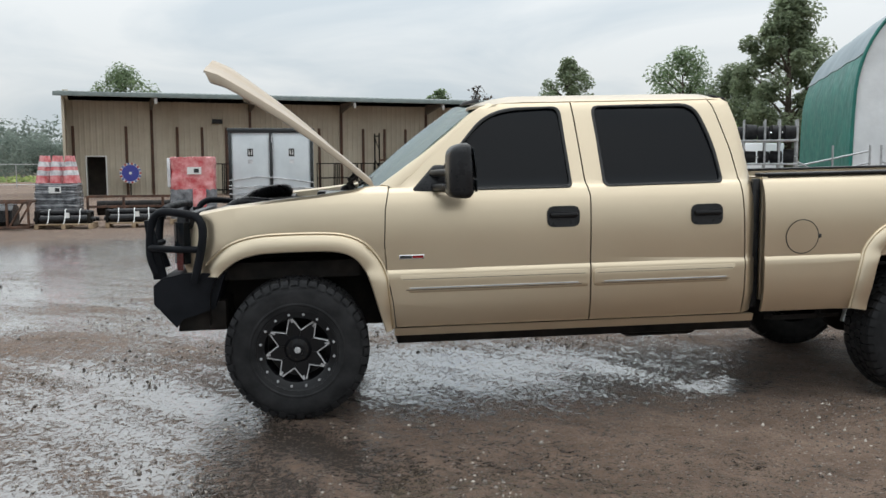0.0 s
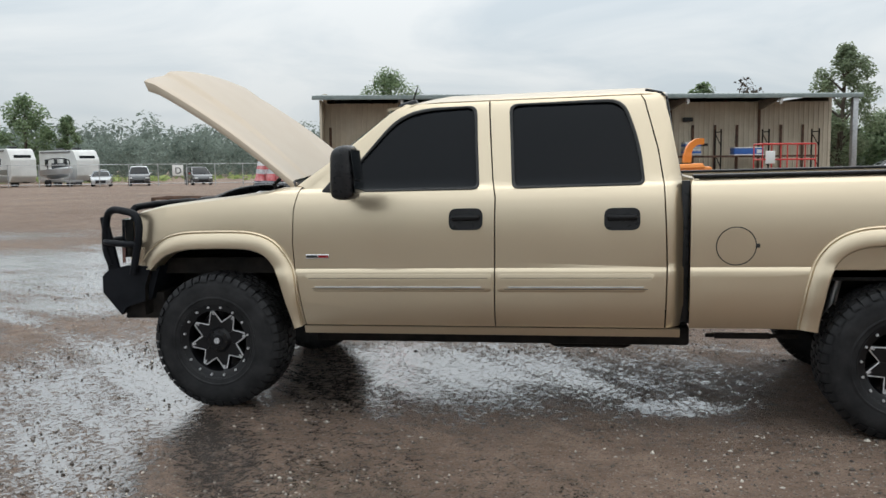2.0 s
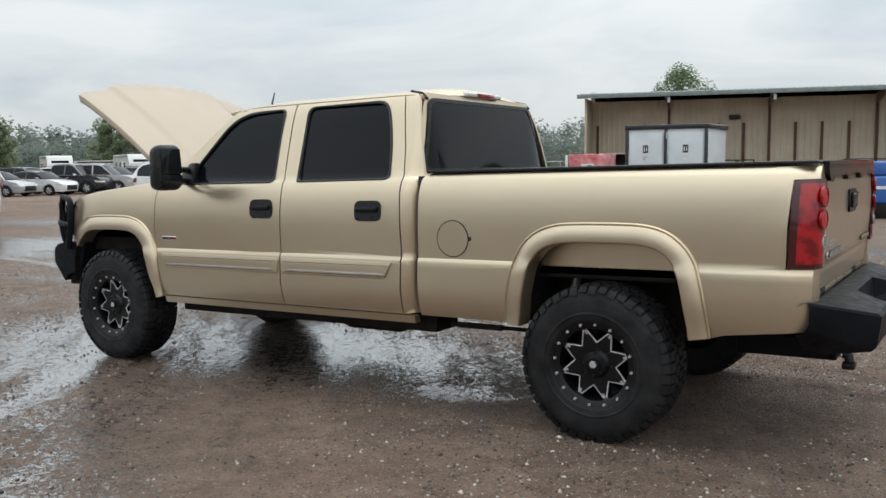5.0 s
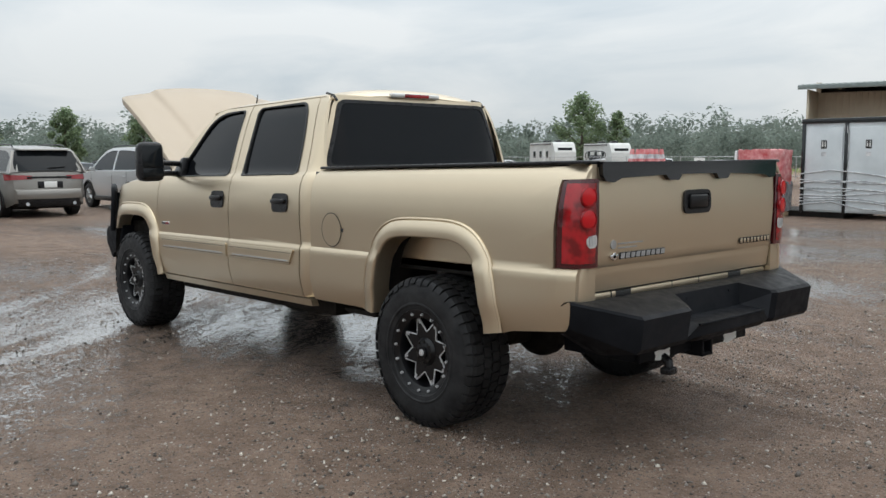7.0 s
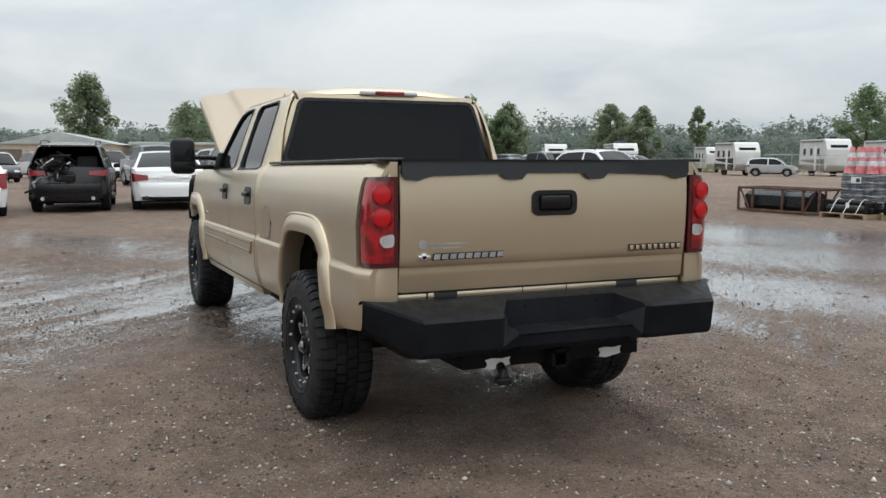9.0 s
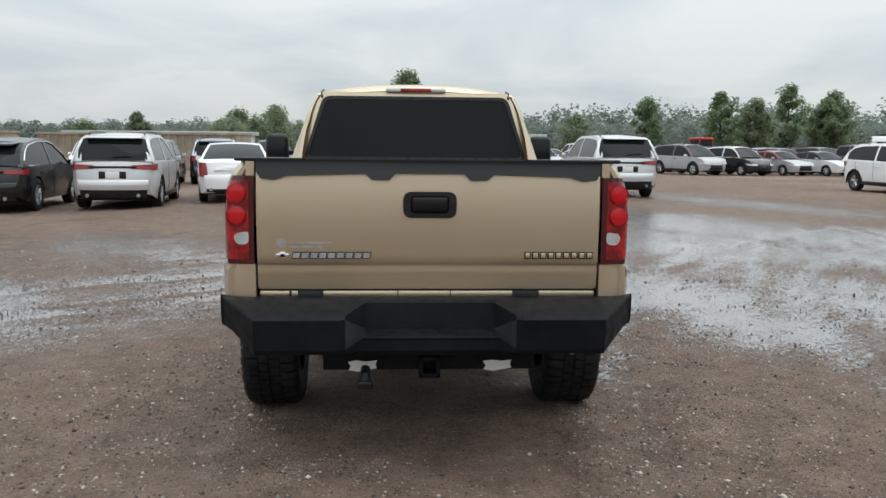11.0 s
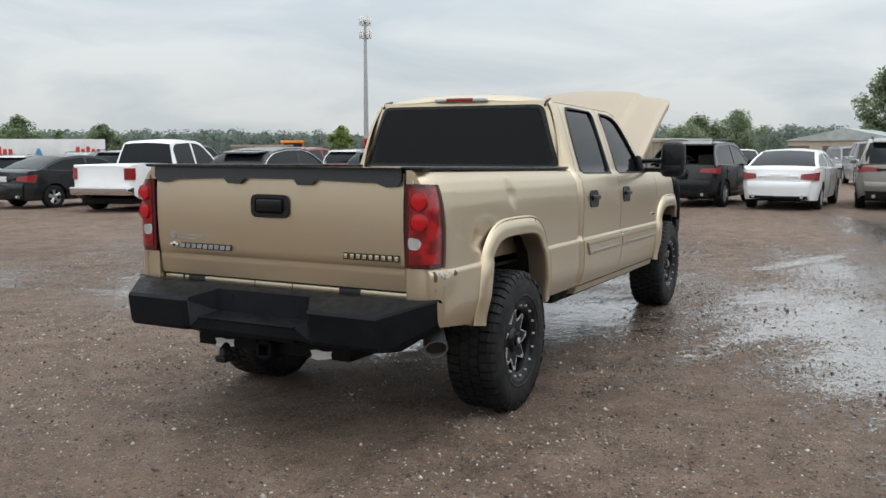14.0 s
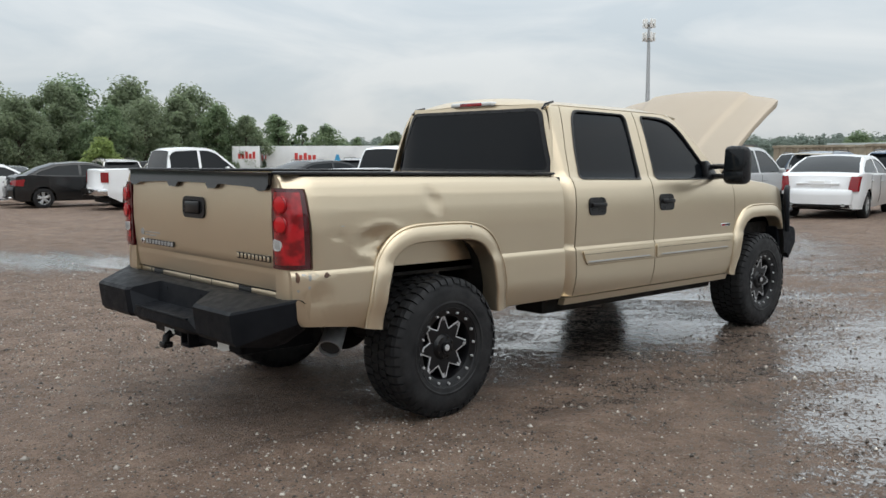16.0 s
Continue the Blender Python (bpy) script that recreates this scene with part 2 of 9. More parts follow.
# ---- mesh helpers ----
def part(name, bm, material, parent=None, label="", sharp=38, m=None):
    me = bpy.data.meshes.new(name)
    if m is not None:
        bm.transform(m)
    bmesh.ops.recalc_face_normals(bm, faces=bm.faces[:])
    bm.to_mesh(me)
    bm.free()
    me.materials.append(material)
    me.shade_smooth()
    me.set_sharp_from_angle(angle=radians(sharp))
    ob = new(name, me)
    ob.parent = parent
    if label:
        ob["label"] = label
    return ob


def same_part(name, ob, parent, m):
    o = new(name, ob.data)
    o.parent = parent
    o.matrix_basis = m
    return o


def thing(name, m, label, category, group="", kind=""):
    ob = new(name)
    ob.matrix_basis = m
    return tagged(ob, label, category, group, kind)


def box(bm, x0, x1, y0, y1, z0, z1, bevel=0.0, seg=2):
    r = bmesh.ops.create_cube(bm, size=1.0, matrix=Matrix.LocRotScale(((x0 + x1) / 2, (y0 + y1) / 2, (z0 + z1) / 2), None, (abs(x1 - x0), abs(y1 - y0), abs(z1 - z0))))
    if bevel:
        es = list({e for v in r["verts"] for e in v.link_edges})
        bmesh.ops.bevel(bm, geom=es, offset=bevel, segments=seg, affect="EDGES", profile=0.5)
    return bm


def hexa(bm, pts, bevel=0.0, seg=2):
    """A six-sided solid from its 8 corners: bottom four in a ring, then top four."""
    vs = [bm.verts.new(p) for p in pts]
    fs = [bm.faces.new([vs[i] for i in q]) for q in ((0, 3, 2, 1), (4, 5, 6, 7), (0, 1, 5, 4), (1, 2, 6, 5), (2, 3, 7, 6), (3, 0, 4, 7))]
    if bevel:
        es = list({e for f in fs for e in f.edges})
        bmesh.ops.bevel(bm, geom=es, offset=bevel, segments=seg, affect="EDGES", profile=0.5)
    return bm


def cyl(bm, p0, p1, r0, r1=None, seg=16, caps=True):
    p0, p1 = Vector(p0), Vector(p1)
    d = p1 - p0
    q = Vector((0, 0, 1)).rotation_difference(d.normalized())
    m = Matrix.LocRotScale((p0 + p1) / 2, q, None)
    bmesh.ops.create_cone(bm, cap_ends=caps, cap_tris=False, segments=seg, radius1=r0, radius2=r0 if r1 is None else r1, depth=d.length, matrix=m)
    return bm


def tube(bm, pts, r, seg=10, caps=True):
    """A round bar along a line of points."""
    pts = [Vector(p) for p in pts]
    rs = r if isinstance(r, (list, tuple)) else [r] * len(pts)
    rings, ref = [], None
    for i, p in enumerate(pts):
        d = (pts[min(i + 1, len(pts) - 1)] - pts[max(i - 1, 0)]).normalized()
        if ref is None:
            ref = d.orthogonal().normalized()
        a = (ref - d * ref.dot(d)).normalized()
        ref = a
        b = d.cross(a)
        rings.append([bm.verts.new(p + (a * math.cos(2 * math.pi * k / seg) + b * math.sin(2 * math.pi * k / seg)) * rs[i]) for k in range(seg)])
    for u, v in zip(rings, rings[1:]):
        for k in range(seg):
            bm.faces.new((u[k], u[(k + 1) % seg], v[(k + 1) % seg], v[k]))
    if caps:
        bm.faces.new(rings[0][::-1])
        bm.faces.new(rings[-1])
    return bm


def curve_pts(ctrl, n=6):
    """A smooth line through the given points."""
    c = [Vector(p) for p in ctrl]
    c = [2 * c[0] - c[1]] + c + [2 * c[-1] - c[-2]]
    out = []
    for i in range(1, len(c) - 2):
        p0, p1, p2, p3 = c[i - 1:i + 3]
        for k in range(n):
            t = k / n
            out.append(0.5 * ((2 * p1) + (p2 - p0) * t + (2 * p0 - 5 * p1 + 4 * p2 - p3) * t * t + (3 * p1 - p0 - 3 * p2 + p3) * t ** 3))
    out.append(c[-2])
    return out


def lathe(bm, prof, seg=48, closed=False):
    """Turns a profile of (radius, y) about the y axis."""
    rings = []
    for r, y in prof:
        rings.append([bm.verts.new((r * math.cos(2 * math.pi * k / seg), y, r * math.sin(2 * math.pi * k / seg))) for k in range(seg)])
    pairs = list(zip(rings, rings[1:])) + ([(rings[-1], rings[0])] if closed else [])
    for u, v in pairs:
        for k in range(seg):
            bm.faces.new((u[k], u[(k + 1) % seg], v[(k + 1) % seg], v[k]))
    return bm


def grid(bm, rows, close=False):
    """A skin through rows of points, all of one length."""
    vs = [[bm.verts.new(p) for p in row] for row in rows]
    for a, b in zip(vs, vs[1:]):
        for i in range(len(a) - 1):
            bm.faces.new((a[i], a[i + 1], b[i + 1], b[i]))
        if close:
            bm.faces.new((a[-1], a[0], b[0], b[-1]))
    return bm


def thicken(bm, t):
    bmesh.ops.recalc_face_normals(bm, faces=bm.faces[:])
    bmesh.ops.solidify(bm, geom=bm.faces[:], thickness=t)
    return bm


def arc(cx, cz, rx, rz, a0, a1, n=8, p=2.0):
    """Points on a rounded arch from angle a0 to a1 in degrees."""
    out = []
    for i in range(n + 1):
        a = radians(a0 + (a1 - a0) * i / n)
        c, s = math.cos(a), math.sin(a)
        out.append((cx + rx * math.copysign(abs(c) ** (2 / p), c), cz + rz * math.copysign(abs(s) ** (2 / p), s)))
    return out


def rounded(pts, r, n=4):
    """A closed outline with its corners rounded."""
    out, k = [], len(pts)
    for i in range(k):
        p, a, b = Vector(pts[i]), Vector(pts[i - 1]), Vector(pts[(i + 1) % k])
        rr = r[i] if isinstance(r, (list, tuple)) else r
        da, db = (a - p), (b - p)
        ra, rb = min(rr, da.length * 0.45), min(rr, db.length * 0.45)
        s, e = p + da.normalized() * ra, p + db.normalized() * rb
        for j in range(n + 1):
            t = j / n
            q = s * (1 - t) ** 2 + p * 2 * t * (1 - t) + e * t * t
            out.append((q.x, q.y))
    return out


def panel(bm, outline, yfun, side=-1, holes=(), thick=0.03, zcuts=(), xcuts=()):
    """A pressed panel: an outline in x and z with holes, bent to the surface y = side * yfun(x, z)."""
    t = bmesh.new()
    edges = []
    for loop in (outline, *holes):
        clean = [p for i, p in enumerate(loop) if (Vector(p) - Vector(loop[i - 1])).length > 1e-4]
        vs = [t.verts.new((x, 0, z)) for x, z in clean]
        edges += [t.edges.new((vs[i - 1], vs[i])) for i in range(len(vs))]
    bmesh.ops.triangle_fill(t, use_beauty=True, use_dissolve=False, edges=edges)
    for z in zcuts:
        bmesh.ops.bisect_plane(t, geom=t.verts[:] + t.edges[:] + t.faces[:], plane_co=(0, 0, z), plane_no=(0, 0, 1))
    for x in xcuts:
        bmesh.ops.bisect_plane(t, geom=t.verts[:] + t.edges[:] + t.faces[:], plane_co=(x, 0, 0), plane_no=(1, 0, 0))
    base = t.verts[:]
    ext = bmesh.ops.extrude_face_region(t, geom=t.faces[:])
    inner = [g for g in ext["geom"] if isinstance(g, bmesh.types.BMVert)]
    inset = set(inner)
    for v in t.verts:
        y = yfun(v.co.x, v.co.z)
        v.co.y = side * (y - (thick if v in inset else 0))
    bmesh.ops.recalc_face_normals(t, faces=t.faces[:])
    me = bpy.data.meshes.new("tmp")
    t.to_mesh(me)
    t.free()
    bm.from_mesh(me)
    bpy.data.meshes.remove(me)
    return bm


def lerp(table, v):
    """Linear reading of a table of (key, value)."""
    if v <= table[0][0]:
        return table[0][1]
    for (a, fa), (b, fb) in zip(table, table[1:]):
        if v <= b:
            return fa + (fb - fa) * (v - a) / (b - a)
    return table[-1][1]


def shear(k):
    m = Matrix.Identity(4)
    m[2][0] = k
    return m


MIRROR = Matrix.Diagonal((1, -1, 1, 1))


# ---- ground: one sheet to the horizon ----
RNG = np.random.default_rng(7)


def vnoise(x, y, scale, seed):
    g = np.random.default_rng(seed).random((256, 256))
    u, v = x / scale + 91.3, y / scale + 37.7
    i, j = np.floor(u).astype(int), np.floor(v).astype(int)
    a, b = u - i, v - j
    a, b = a * a * (3 - 2 * a), b * b * (3 - 2 * b)
    i0, j0, i1, j1 = i % 256, j % 256, (i + 1) % 256, (j + 1) % 256
    return (g[i0, j0] * (1 - a) + g[i1, j0] * a) * (1 - b) + (g[i0, j1] * (1 - a) + g[i1, j1] * a) * b - 0.5


# shallow hollows: x, y, half-length, half-width, turn in degrees, depth
HOLLOWS = [
    (-3.0, -1.2, 2.2, 1.2, 120, 0.012), (-0.9, 0.2, 1.7, 1.0, 4, 0.014), (0.78, -0.5, 0.36, 0.18, 10, 0.012), (-8.0, 5.5, 5.0, 3.2, 20, 0.014),
    (-1.5, 3.2, 2.6, 1.5, 20, 0.014), (-1.9, -4.7, 3.0, 1.1, 34, 0.014), (0.6, -8.5, 1.9, 1.0, 70, 0.016), (-2.0, 8.5, 4.5, 2.0, 40, 0.014), (-2.95, -2.55, 0.5, 0.16, 115, 0.022),
]
# where the ground is soaked: x, y, half-length, half-width, turn, strength
SOAKED_NEAR = [
    (-2.75, -1.05, 2.1, 1.05, 122, 0.58), (-3.2, 0.5, 1.3, 0.7, 100, 0.4), (-1.5, -2.3, 1.5, 0.55, 155, 0.26), (-2.9, -2.6, 1.5, 0.3, 108, 0.62),
    (-2.15, -1.9, 1.7, 0.2, 126, 0.6), (-1.3, -2, 2, 0.75, 168, 0.42), (-3.6, -2, 1.4, 0.9, 150, 0.52), (-0.95, 0.25, 1.65, 1.15, 4, 0.62),
    (0.1, 0.9, 1.2, 0.6, 20, 0.4), (0.8, -0.5, 0.46, 0.2, 8, 0.56), (-1.2, -4.3, 2, 0.8, 36, 0.67),
]
SOAKED_YARD = [
    (-6.2, 4.6, 2.6, 1.8, 20, 0.72), (-9.5, 5.6, 4.4, 1.8, 25, 0.74), (-6.4, 8.6, 3.2, 2.2, 60, 0.78), (-11, 3, 3, 0.8, 15, 0.62),
    (-5, 2.3, 2.4, 0.7, 12, 0.62), (-15.5, 9, 4.5, 1.4, 20, 0.6), (-1.8, 2.6, 2.1, 1.15, 18, 0.7), (-0.2, 3, 1.5, 0.7, 10, 0.66),
    (-3.4, 4.2, 2.2, 0.8, 20, 0.62),
]
SOAKED_BEYOND = [
    (-0.5, 5, 2.6, 1.1, 15, 0.72), (-3, 7.6, 3.8, 1.5, 35, 0.72), (-4.5, 11, 3.6, 1.6, 30, 0.74), (0.8, 9.5, 2.4, 0.8, 10, 0.57),
    (-3.4, -6, 2, 0.9, 38, 0.68), (-5.5, -3.8, 2.6, 1, 40, 0.58), (0.6, -8.5, 1.9, 0.85, 118, 0.72), (-8, -1.5, 3, 1, 30, 0.56),
    (-6.5, -9, 3, 1, 20, 0.54), (7, 9, 2, 0.6, 10, 0.42),
]


def soaked(x, y):
    out = np.zeros_like(x)
    for cx, cy, a, b, turn, f in SOAKED_NEAR + SOAKED_YARD + SOAKED_BEYOND:
        t = math.radians(turn)
        u, v = (x - cx) * math.cos(t) + (y - cy) * math.sin(t), -(x - cx) * math.sin(t) + (y - cy) * math.cos(t)
        out = np.maximum(out, (f - 0.10) * np.exp(-((u / a) ** 2 + (v / b) ** 2 + 0.0001) * 0.62))
    # wheel tracks hold the water
    r = np.sqrt((x + 10.5) ** 2 + (y + 8.0) ** 2)
    for rad in (9.35, 10.85):
        out = out + 0.16 * np.exp(-((r - rad) / 0.14) ** 2) * np.clip(out * 4 - 0.4, 0, 1)
    return out


def smooth(v):
    v = np.clip(v, 0.0, 1.0)
    return v * v * (3 - 2 * v)


def site_z(x, y):
    """The yard falls away gently outwards, most of all towards the woods."""
    x, y = np.asarray(x, dtype=float), np.asarray(y, dtype=float)
    r = np.sqrt(x * x + y * y)
    return -0.010 * np.clip(r - 22, 0, 90) - 0.16 * smooth((-y - 3) / 6) * smooth((2 - x) / 6) - 1.2 * smooth((-y - 27) / 32)


def height(x, y):
    r = np.sqrt(x * x + y * y)
    near = np.exp(-(r / 30.0) ** 2)
    z = site_z(x, y)
    z = z + near * (0.022 * vnoise(x, y, 2.3, 3) + 0.016 * vnoise(x, y, 0.7, 4) + 0.011 * vnoise(x, y, 0.24, 5) + 0.006 * vnoise(x, y, 0.1, 6))
    for cx, cy, a, b, turn, d in HOLLOWS:
        t = radians(turn)
        u, v = (x - cx) * math.cos(t) + (y - cy) * math.sin(t), -(x - cx) * math.sin(t) + (y - cy) * math.cos(t)
        z = z - d * np.exp(-((u / a) ** 2 + (v / b) ** 2) ** 1.3)
    # wheel ruts that sweep past the nose of the truck
    for cx, cy, rad, w in ((-10.5, -8.0, 9.35, 0.13), (-10.5, -8.0, 10.85, 0.13), (4.0, 16.0, 13.2, 0.15), (4.0, 16.0, 14.9, 0.15)):
        q = np.abs(np.sqrt((x - cx) ** 2 + (y - cy) ** 2) - rad)
        z = z - near * 0.018 * np.exp(-(q / w) ** 2) + near * 0.012 * np.exp(-((q - 2.1 * w) / (0.7 * w)) ** 2)
    z = z + 0.004
    # the tyres stand on firm ground
    for wx, wy in ((-1.965, -0.85), (1.943, -0.85), (-1.965, 0.85), (1.943, 0.85)):
        k = np.exp(-(((x - wx) ** 2 + (y - wy) ** 2) / 0.34 ** 2) ** 1.5)
        z = z * (1 - k) + 0.001 * k
    return z


def sheet(name, n, a, b, material, zfun, cx=0.0, cy=0.0):
    u = np.linspace(-1, 1, n)
    ax = a * np.sinh(b * u)
    X, Y = np.meshgrid(ax + cx, ax + cy, indexing="ij")
    co = np.stack([X, Y, zfun(X, Y)], -1).reshape(-1, 3).astype(np.float32)
    i = np.arange(n * n).reshape(n, n)
    q = np.stack([i[:-1, :-1], i[1:, :-1], i[1:, 1:], i[:-1, 1:]], -1).reshape(-1).astype(np.int32)
    me = bpy.data.meshes.new(name)
    me.vertices.add(len(co))
    me.vertices.foreach_set("co", co.ravel())
    me.loops.add(len(q))
    me.loops.foreach_set("vertex_index", q)
    me.polygons.add(len(q) // 4)
    me.polygons.foreach_set("loop_start", np.arange(0, len(q), 4, dtype=np.int32))
    me.update(calc_edges=True)
    rel = (co[:, 2] - site_z(co[:, 0], co[:, 1])) if zfun is height else co[:, 2]
    me.attributes.new("local_height", "FLOAT", "POINT").data.foreach_set("value", rel.astype(np.float32))
    if zfun is height:
        me.attributes.new("wetness", "FLOAT", "POINT").data.foreach_set("value", soaked(X, Y).ravel().astype(np.float32))
    me.materials.append(material)
    me.shade_smooth()
    return new(name, me)


# mud and gravel: dry crests, damp slopes, and a skin of water in the low places
M_mud = mat("wet_brown_gravel", (0.15, 0.115, 0.09), 0.6, 0.0, 0.3)
gv = objvec(M_mud)


def gmath(op, a, b=None, c=None):
    n = node(M_mud, "ShaderNodeMath")
    n.operation = op
    for i, v in enumerate((a, b, c)):
        if v is None:
            continue
        if isinstance(v, (int, float)):
            n.inputs[i].default_value = v
        else:
            link(M_mud, v, n.inputs[i])
    return n.outputs[0]


def gnoise(scale, detail=6.0, rough=0.6, vec=None):
    n = node(M_mud, "ShaderNodeTexNoise", Scale=scale, Detail=detail, Roughness=rough)
    link(M_mud, vec or gv, n.inputs["Vector"])
    return n.outputs["Fac"]


def grange(v, a, b, c, d):
    n = node(M_mud, "ShaderNodeMapRange")
    n.interpolation_type = "SMOOTHSTEP"
    for i, q in enumerate((a, b, c, d)):
        n.inputs[i + 1].default_value = q
    link(M_mud, v, n.inputs[0])
    return n.outputs[0]


def gmix(f, a, b):
    n = node(M_mud, "ShaderNodeMix")
    n.data_type = "RGBA"
    for i, v in ((0, f), (6, a), (7, b)):
        if isinstance(v, tuple):
            n.inputs[i].default_value = (*v, 1)
        else:
            link(M_mud, v, n.inputs[i])
    return n.outputs[2]


broad, middle, fine, grit = gnoise(0.22, 8.0), gnoise(3.5, 8.0, 0.65), gnoise(30.0, 6.0, 0.7), gnoise(120.0, 3.0, 0.6)
# streaks drawn by tyres that turned about one far point
sub = node(M_mud, "ShaderNodeSeparateXYZ")
link(M_mud, gv, sub.inputs[0])
dx_, dy_ = gmath("ADD", sub.outputs[0], 10.5), gmath("ADD", sub.outputs[1], 8.0)
rad_ = gmath("SQRT", gmath("MULTIPLY_ADD", dx_, dx_, gmath("MULTIPLY", dy_, dy_)))
turn_ = gmath("MULTIPLY", gmath("ARCTAN2", dy_, dx_), 4.2)
trk = node(M_mud, "ShaderNodeCombineXYZ")
link(M_mud, gmath("MULTIPLY", rad_, 2.1), trk.inputs[0])
link(M_mud, turn_, trk.inputs[1])
streak = gnoise(2.0, 7.0, 0.68, trk.outputs[0])
vor = node(M_mud, "ShaderNodeTexVoronoi", Scale=38.0)
vor2 = node(M_mud, "ShaderNodeTexVoronoi", Scale=85.0)
for n in (vor, vor2):
    n.voronoi_dimensions = "2D"
    link(M_mud, gv, n.inputs["Vector"])


def pebbles(v, share, edge):
    sep = node(M_mud, "ShaderNodeSeparateColor")
    link(M_mud, v.outputs["Color"], sep.inputs[0])
    return gmath("MULTIPLY", grange(v.outputs["Distance"], edge * 0.6, edge, 1, 0), gmath("GREATER_THAN", sep.outputs[0], 1 - share)), sep.outputs[1]


peb1, tone1 = pebbles(vor, 0.20, 0.32)
peb2, tone2 = pebbles(vor2, 0.30, 0.34)
at_low = node(M_mud, "ShaderNodeAttribute")
at_low.attribute_name = "local_height"
at_wet = node(M_mud, "ShaderNodeAttribute")
at_wet.attribute_name = "wetness"
mid2 = gnoise(10.0, 6.0, 0.7)
# how far water stands over the clods here
soak = gmath("MULTIPLY_ADD", at_low.outputs["Fac"], -6.0, at_wet.outputs["Fac"])
soak = gmath("MULTIPLY_ADD", streak, 0.95, soak)
soak = gmath("MULTIPLY_ADD", mid2, 0.85, soak)
soak = gmath("MULTIPLY_ADD", fine, 1.75, gmath("MULTIPLY_ADD", grit, 0.75, soak))
soak = gmath("ADD", soak, -2.15)
film = grange(soak, 0.38, 0.43, 0, 1)
film = gmath("MULTIPLY", film, gmath("SUBTRACT", 1.0, gmath("MULTIPLY", peb1, 0.8)))
damp = grange(soak, 0.0, 0.42, 0, 1)
base = node(M_mud, "ShaderNodeValToRGB")
base.color_ramp.elements[0].position, base.color_ramp.elements[0].color = 0.38, (0.114, 0.070, 0.048, 1)
base.color_ramp.elements[1].position, base.color_ramp.elements[1].color = 0.62, (0.395, 0.280, 0.210, 1)
link(M_mud, gmath("MULTIPLY_ADD", middle, 0.36, gmath("MULTIPLY_ADD", broad, 0.26, gmath("MULTIPLY", fine, 0.38))), base.inputs[0])
speck = gmix(gmath("POWER", tone2, 2.2), (0.030, 0.021, 0.016), (0.60, 0.54, 0.48))
stone = gmix(gmath("POWER", tone1, 2.2), (0.040, 0.029, 0.023), (0.58, 0.52, 0.46))
col = gmix(gmath("MULTIPLY", peb2, 0.9), base.outputs[0], speck)
col = gmix(gmath("MULTIPLY", peb1, 0.9), col, stone)
col = gmix(gmath("MULTIPLY", damp, 0.66), col, (0.095, 0.060, 0.040))
rim_ = gmath("MULTIPLY", grange(soak, 0.24, 0.38, 0, 1), grange(mid2, 0.45, 0.60, 0.1, 1))
col = gmix(gmath("MULTIPLY", rim_, 0.7), col, (0.022, 0.015, 0.011))
col = gmix(film, col, (0.050, 0.038, 0.030))
link(M_mud, col, bsdf(M_mud).inputs["Base Color"])
rg = gmath("MULTIPLY_ADD", damp, -0.36, 0.78)
rg = gmath("MULTIPLY_ADD", film, -0.27, rg)
link(M_mud, gmath("MAXIMUM", rg, 0.07), bsdf(M_mud).inputs["Roughness"])
link(M_mud, gmath("MULTIPLY_ADD", film, 0.3, gmath("MULTIPLY_ADD", damp, 0.12, 0.33)), bsdf(M_mud).inputs["Specular IOR Level"])
bh = gmath("MULTIPLY_ADD", fine, 1.0, gmath("MULTIPLY_ADD", peb1, 0.40, gmath("MULTIPLY_ADD", peb2, 0.22, gmath("MULTIPLY_ADD", mid2, 1.2, gmath("MULTIPLY", grit, 0.25)))))
b1 = node(M_mud, "ShaderNodeBump", Strength=1.0, Distance=0.045)
link(M_mud, bh, b1.inputs["Height"])
flat = node(M_mud, "ShaderNodeMix")
flat.data_type = "VECTOR"
link(M_mud, film, flat.inputs[0])
link(M_mud, b1.outputs[0], flat.inputs[4])
ripple = node(M_mud, "ShaderNodeBump", Strength=0.55, Distance=0.012)
link(M_mud, gnoise(14.0, 4.0, 0.6), ripple.inputs["Height"])
upn = node(M_mud, "ShaderNodeCombineXYZ", Z=1.0)
link(M_mud, upn.outputs[0], ripple.inputs["Normal"])
link(M_mud, ripple.outputs[0], flat.inputs[5])
link(M_mud, flat.outputs[1], bsdf(M_mud).inputs["Normal"])
# the standing film itself is a clear coat over the mud
link(M_mud, film, bsdf(M_mud).inputs["Coat Weight"])
bsdf(M_mud).inputs["Coat Roughness"].default_value = 0.09
bsdf(M_mud).inputs["Coat IOR"].default_value = 2.5
link(M_mud, ripple.outputs[0], bsdf(M_mud).inputs["Coat Normal"])

M_water = mat("muddy_puddle_water", (0.060, 0.046, 0.037), 0.04, 0.0, 0.5)
bsdf(M_water).inputs["IOR"].default_value = 1.34
bsdf(M_water).inputs["Coat Weight"].default_value = 1.0
bsdf(M_water).inputs["Coat IOR"].default_value = 2.7
wv = objvec(M_water)
wn1 = node(M_water, "ShaderNodeTexNoise", Scale=9.0, Detail=3.0)
link(M_water, wv, wn1.inputs["Vector"])
wb = node(M_water, "ShaderNodeBump", Strength=0.12, Distance=0.01)
link(M_water, wn1.outputs["Fac"], wb.inputs["Height"])
link(M_water, wb.outputs[0], bsdf(M_water).inputs["Normal"])

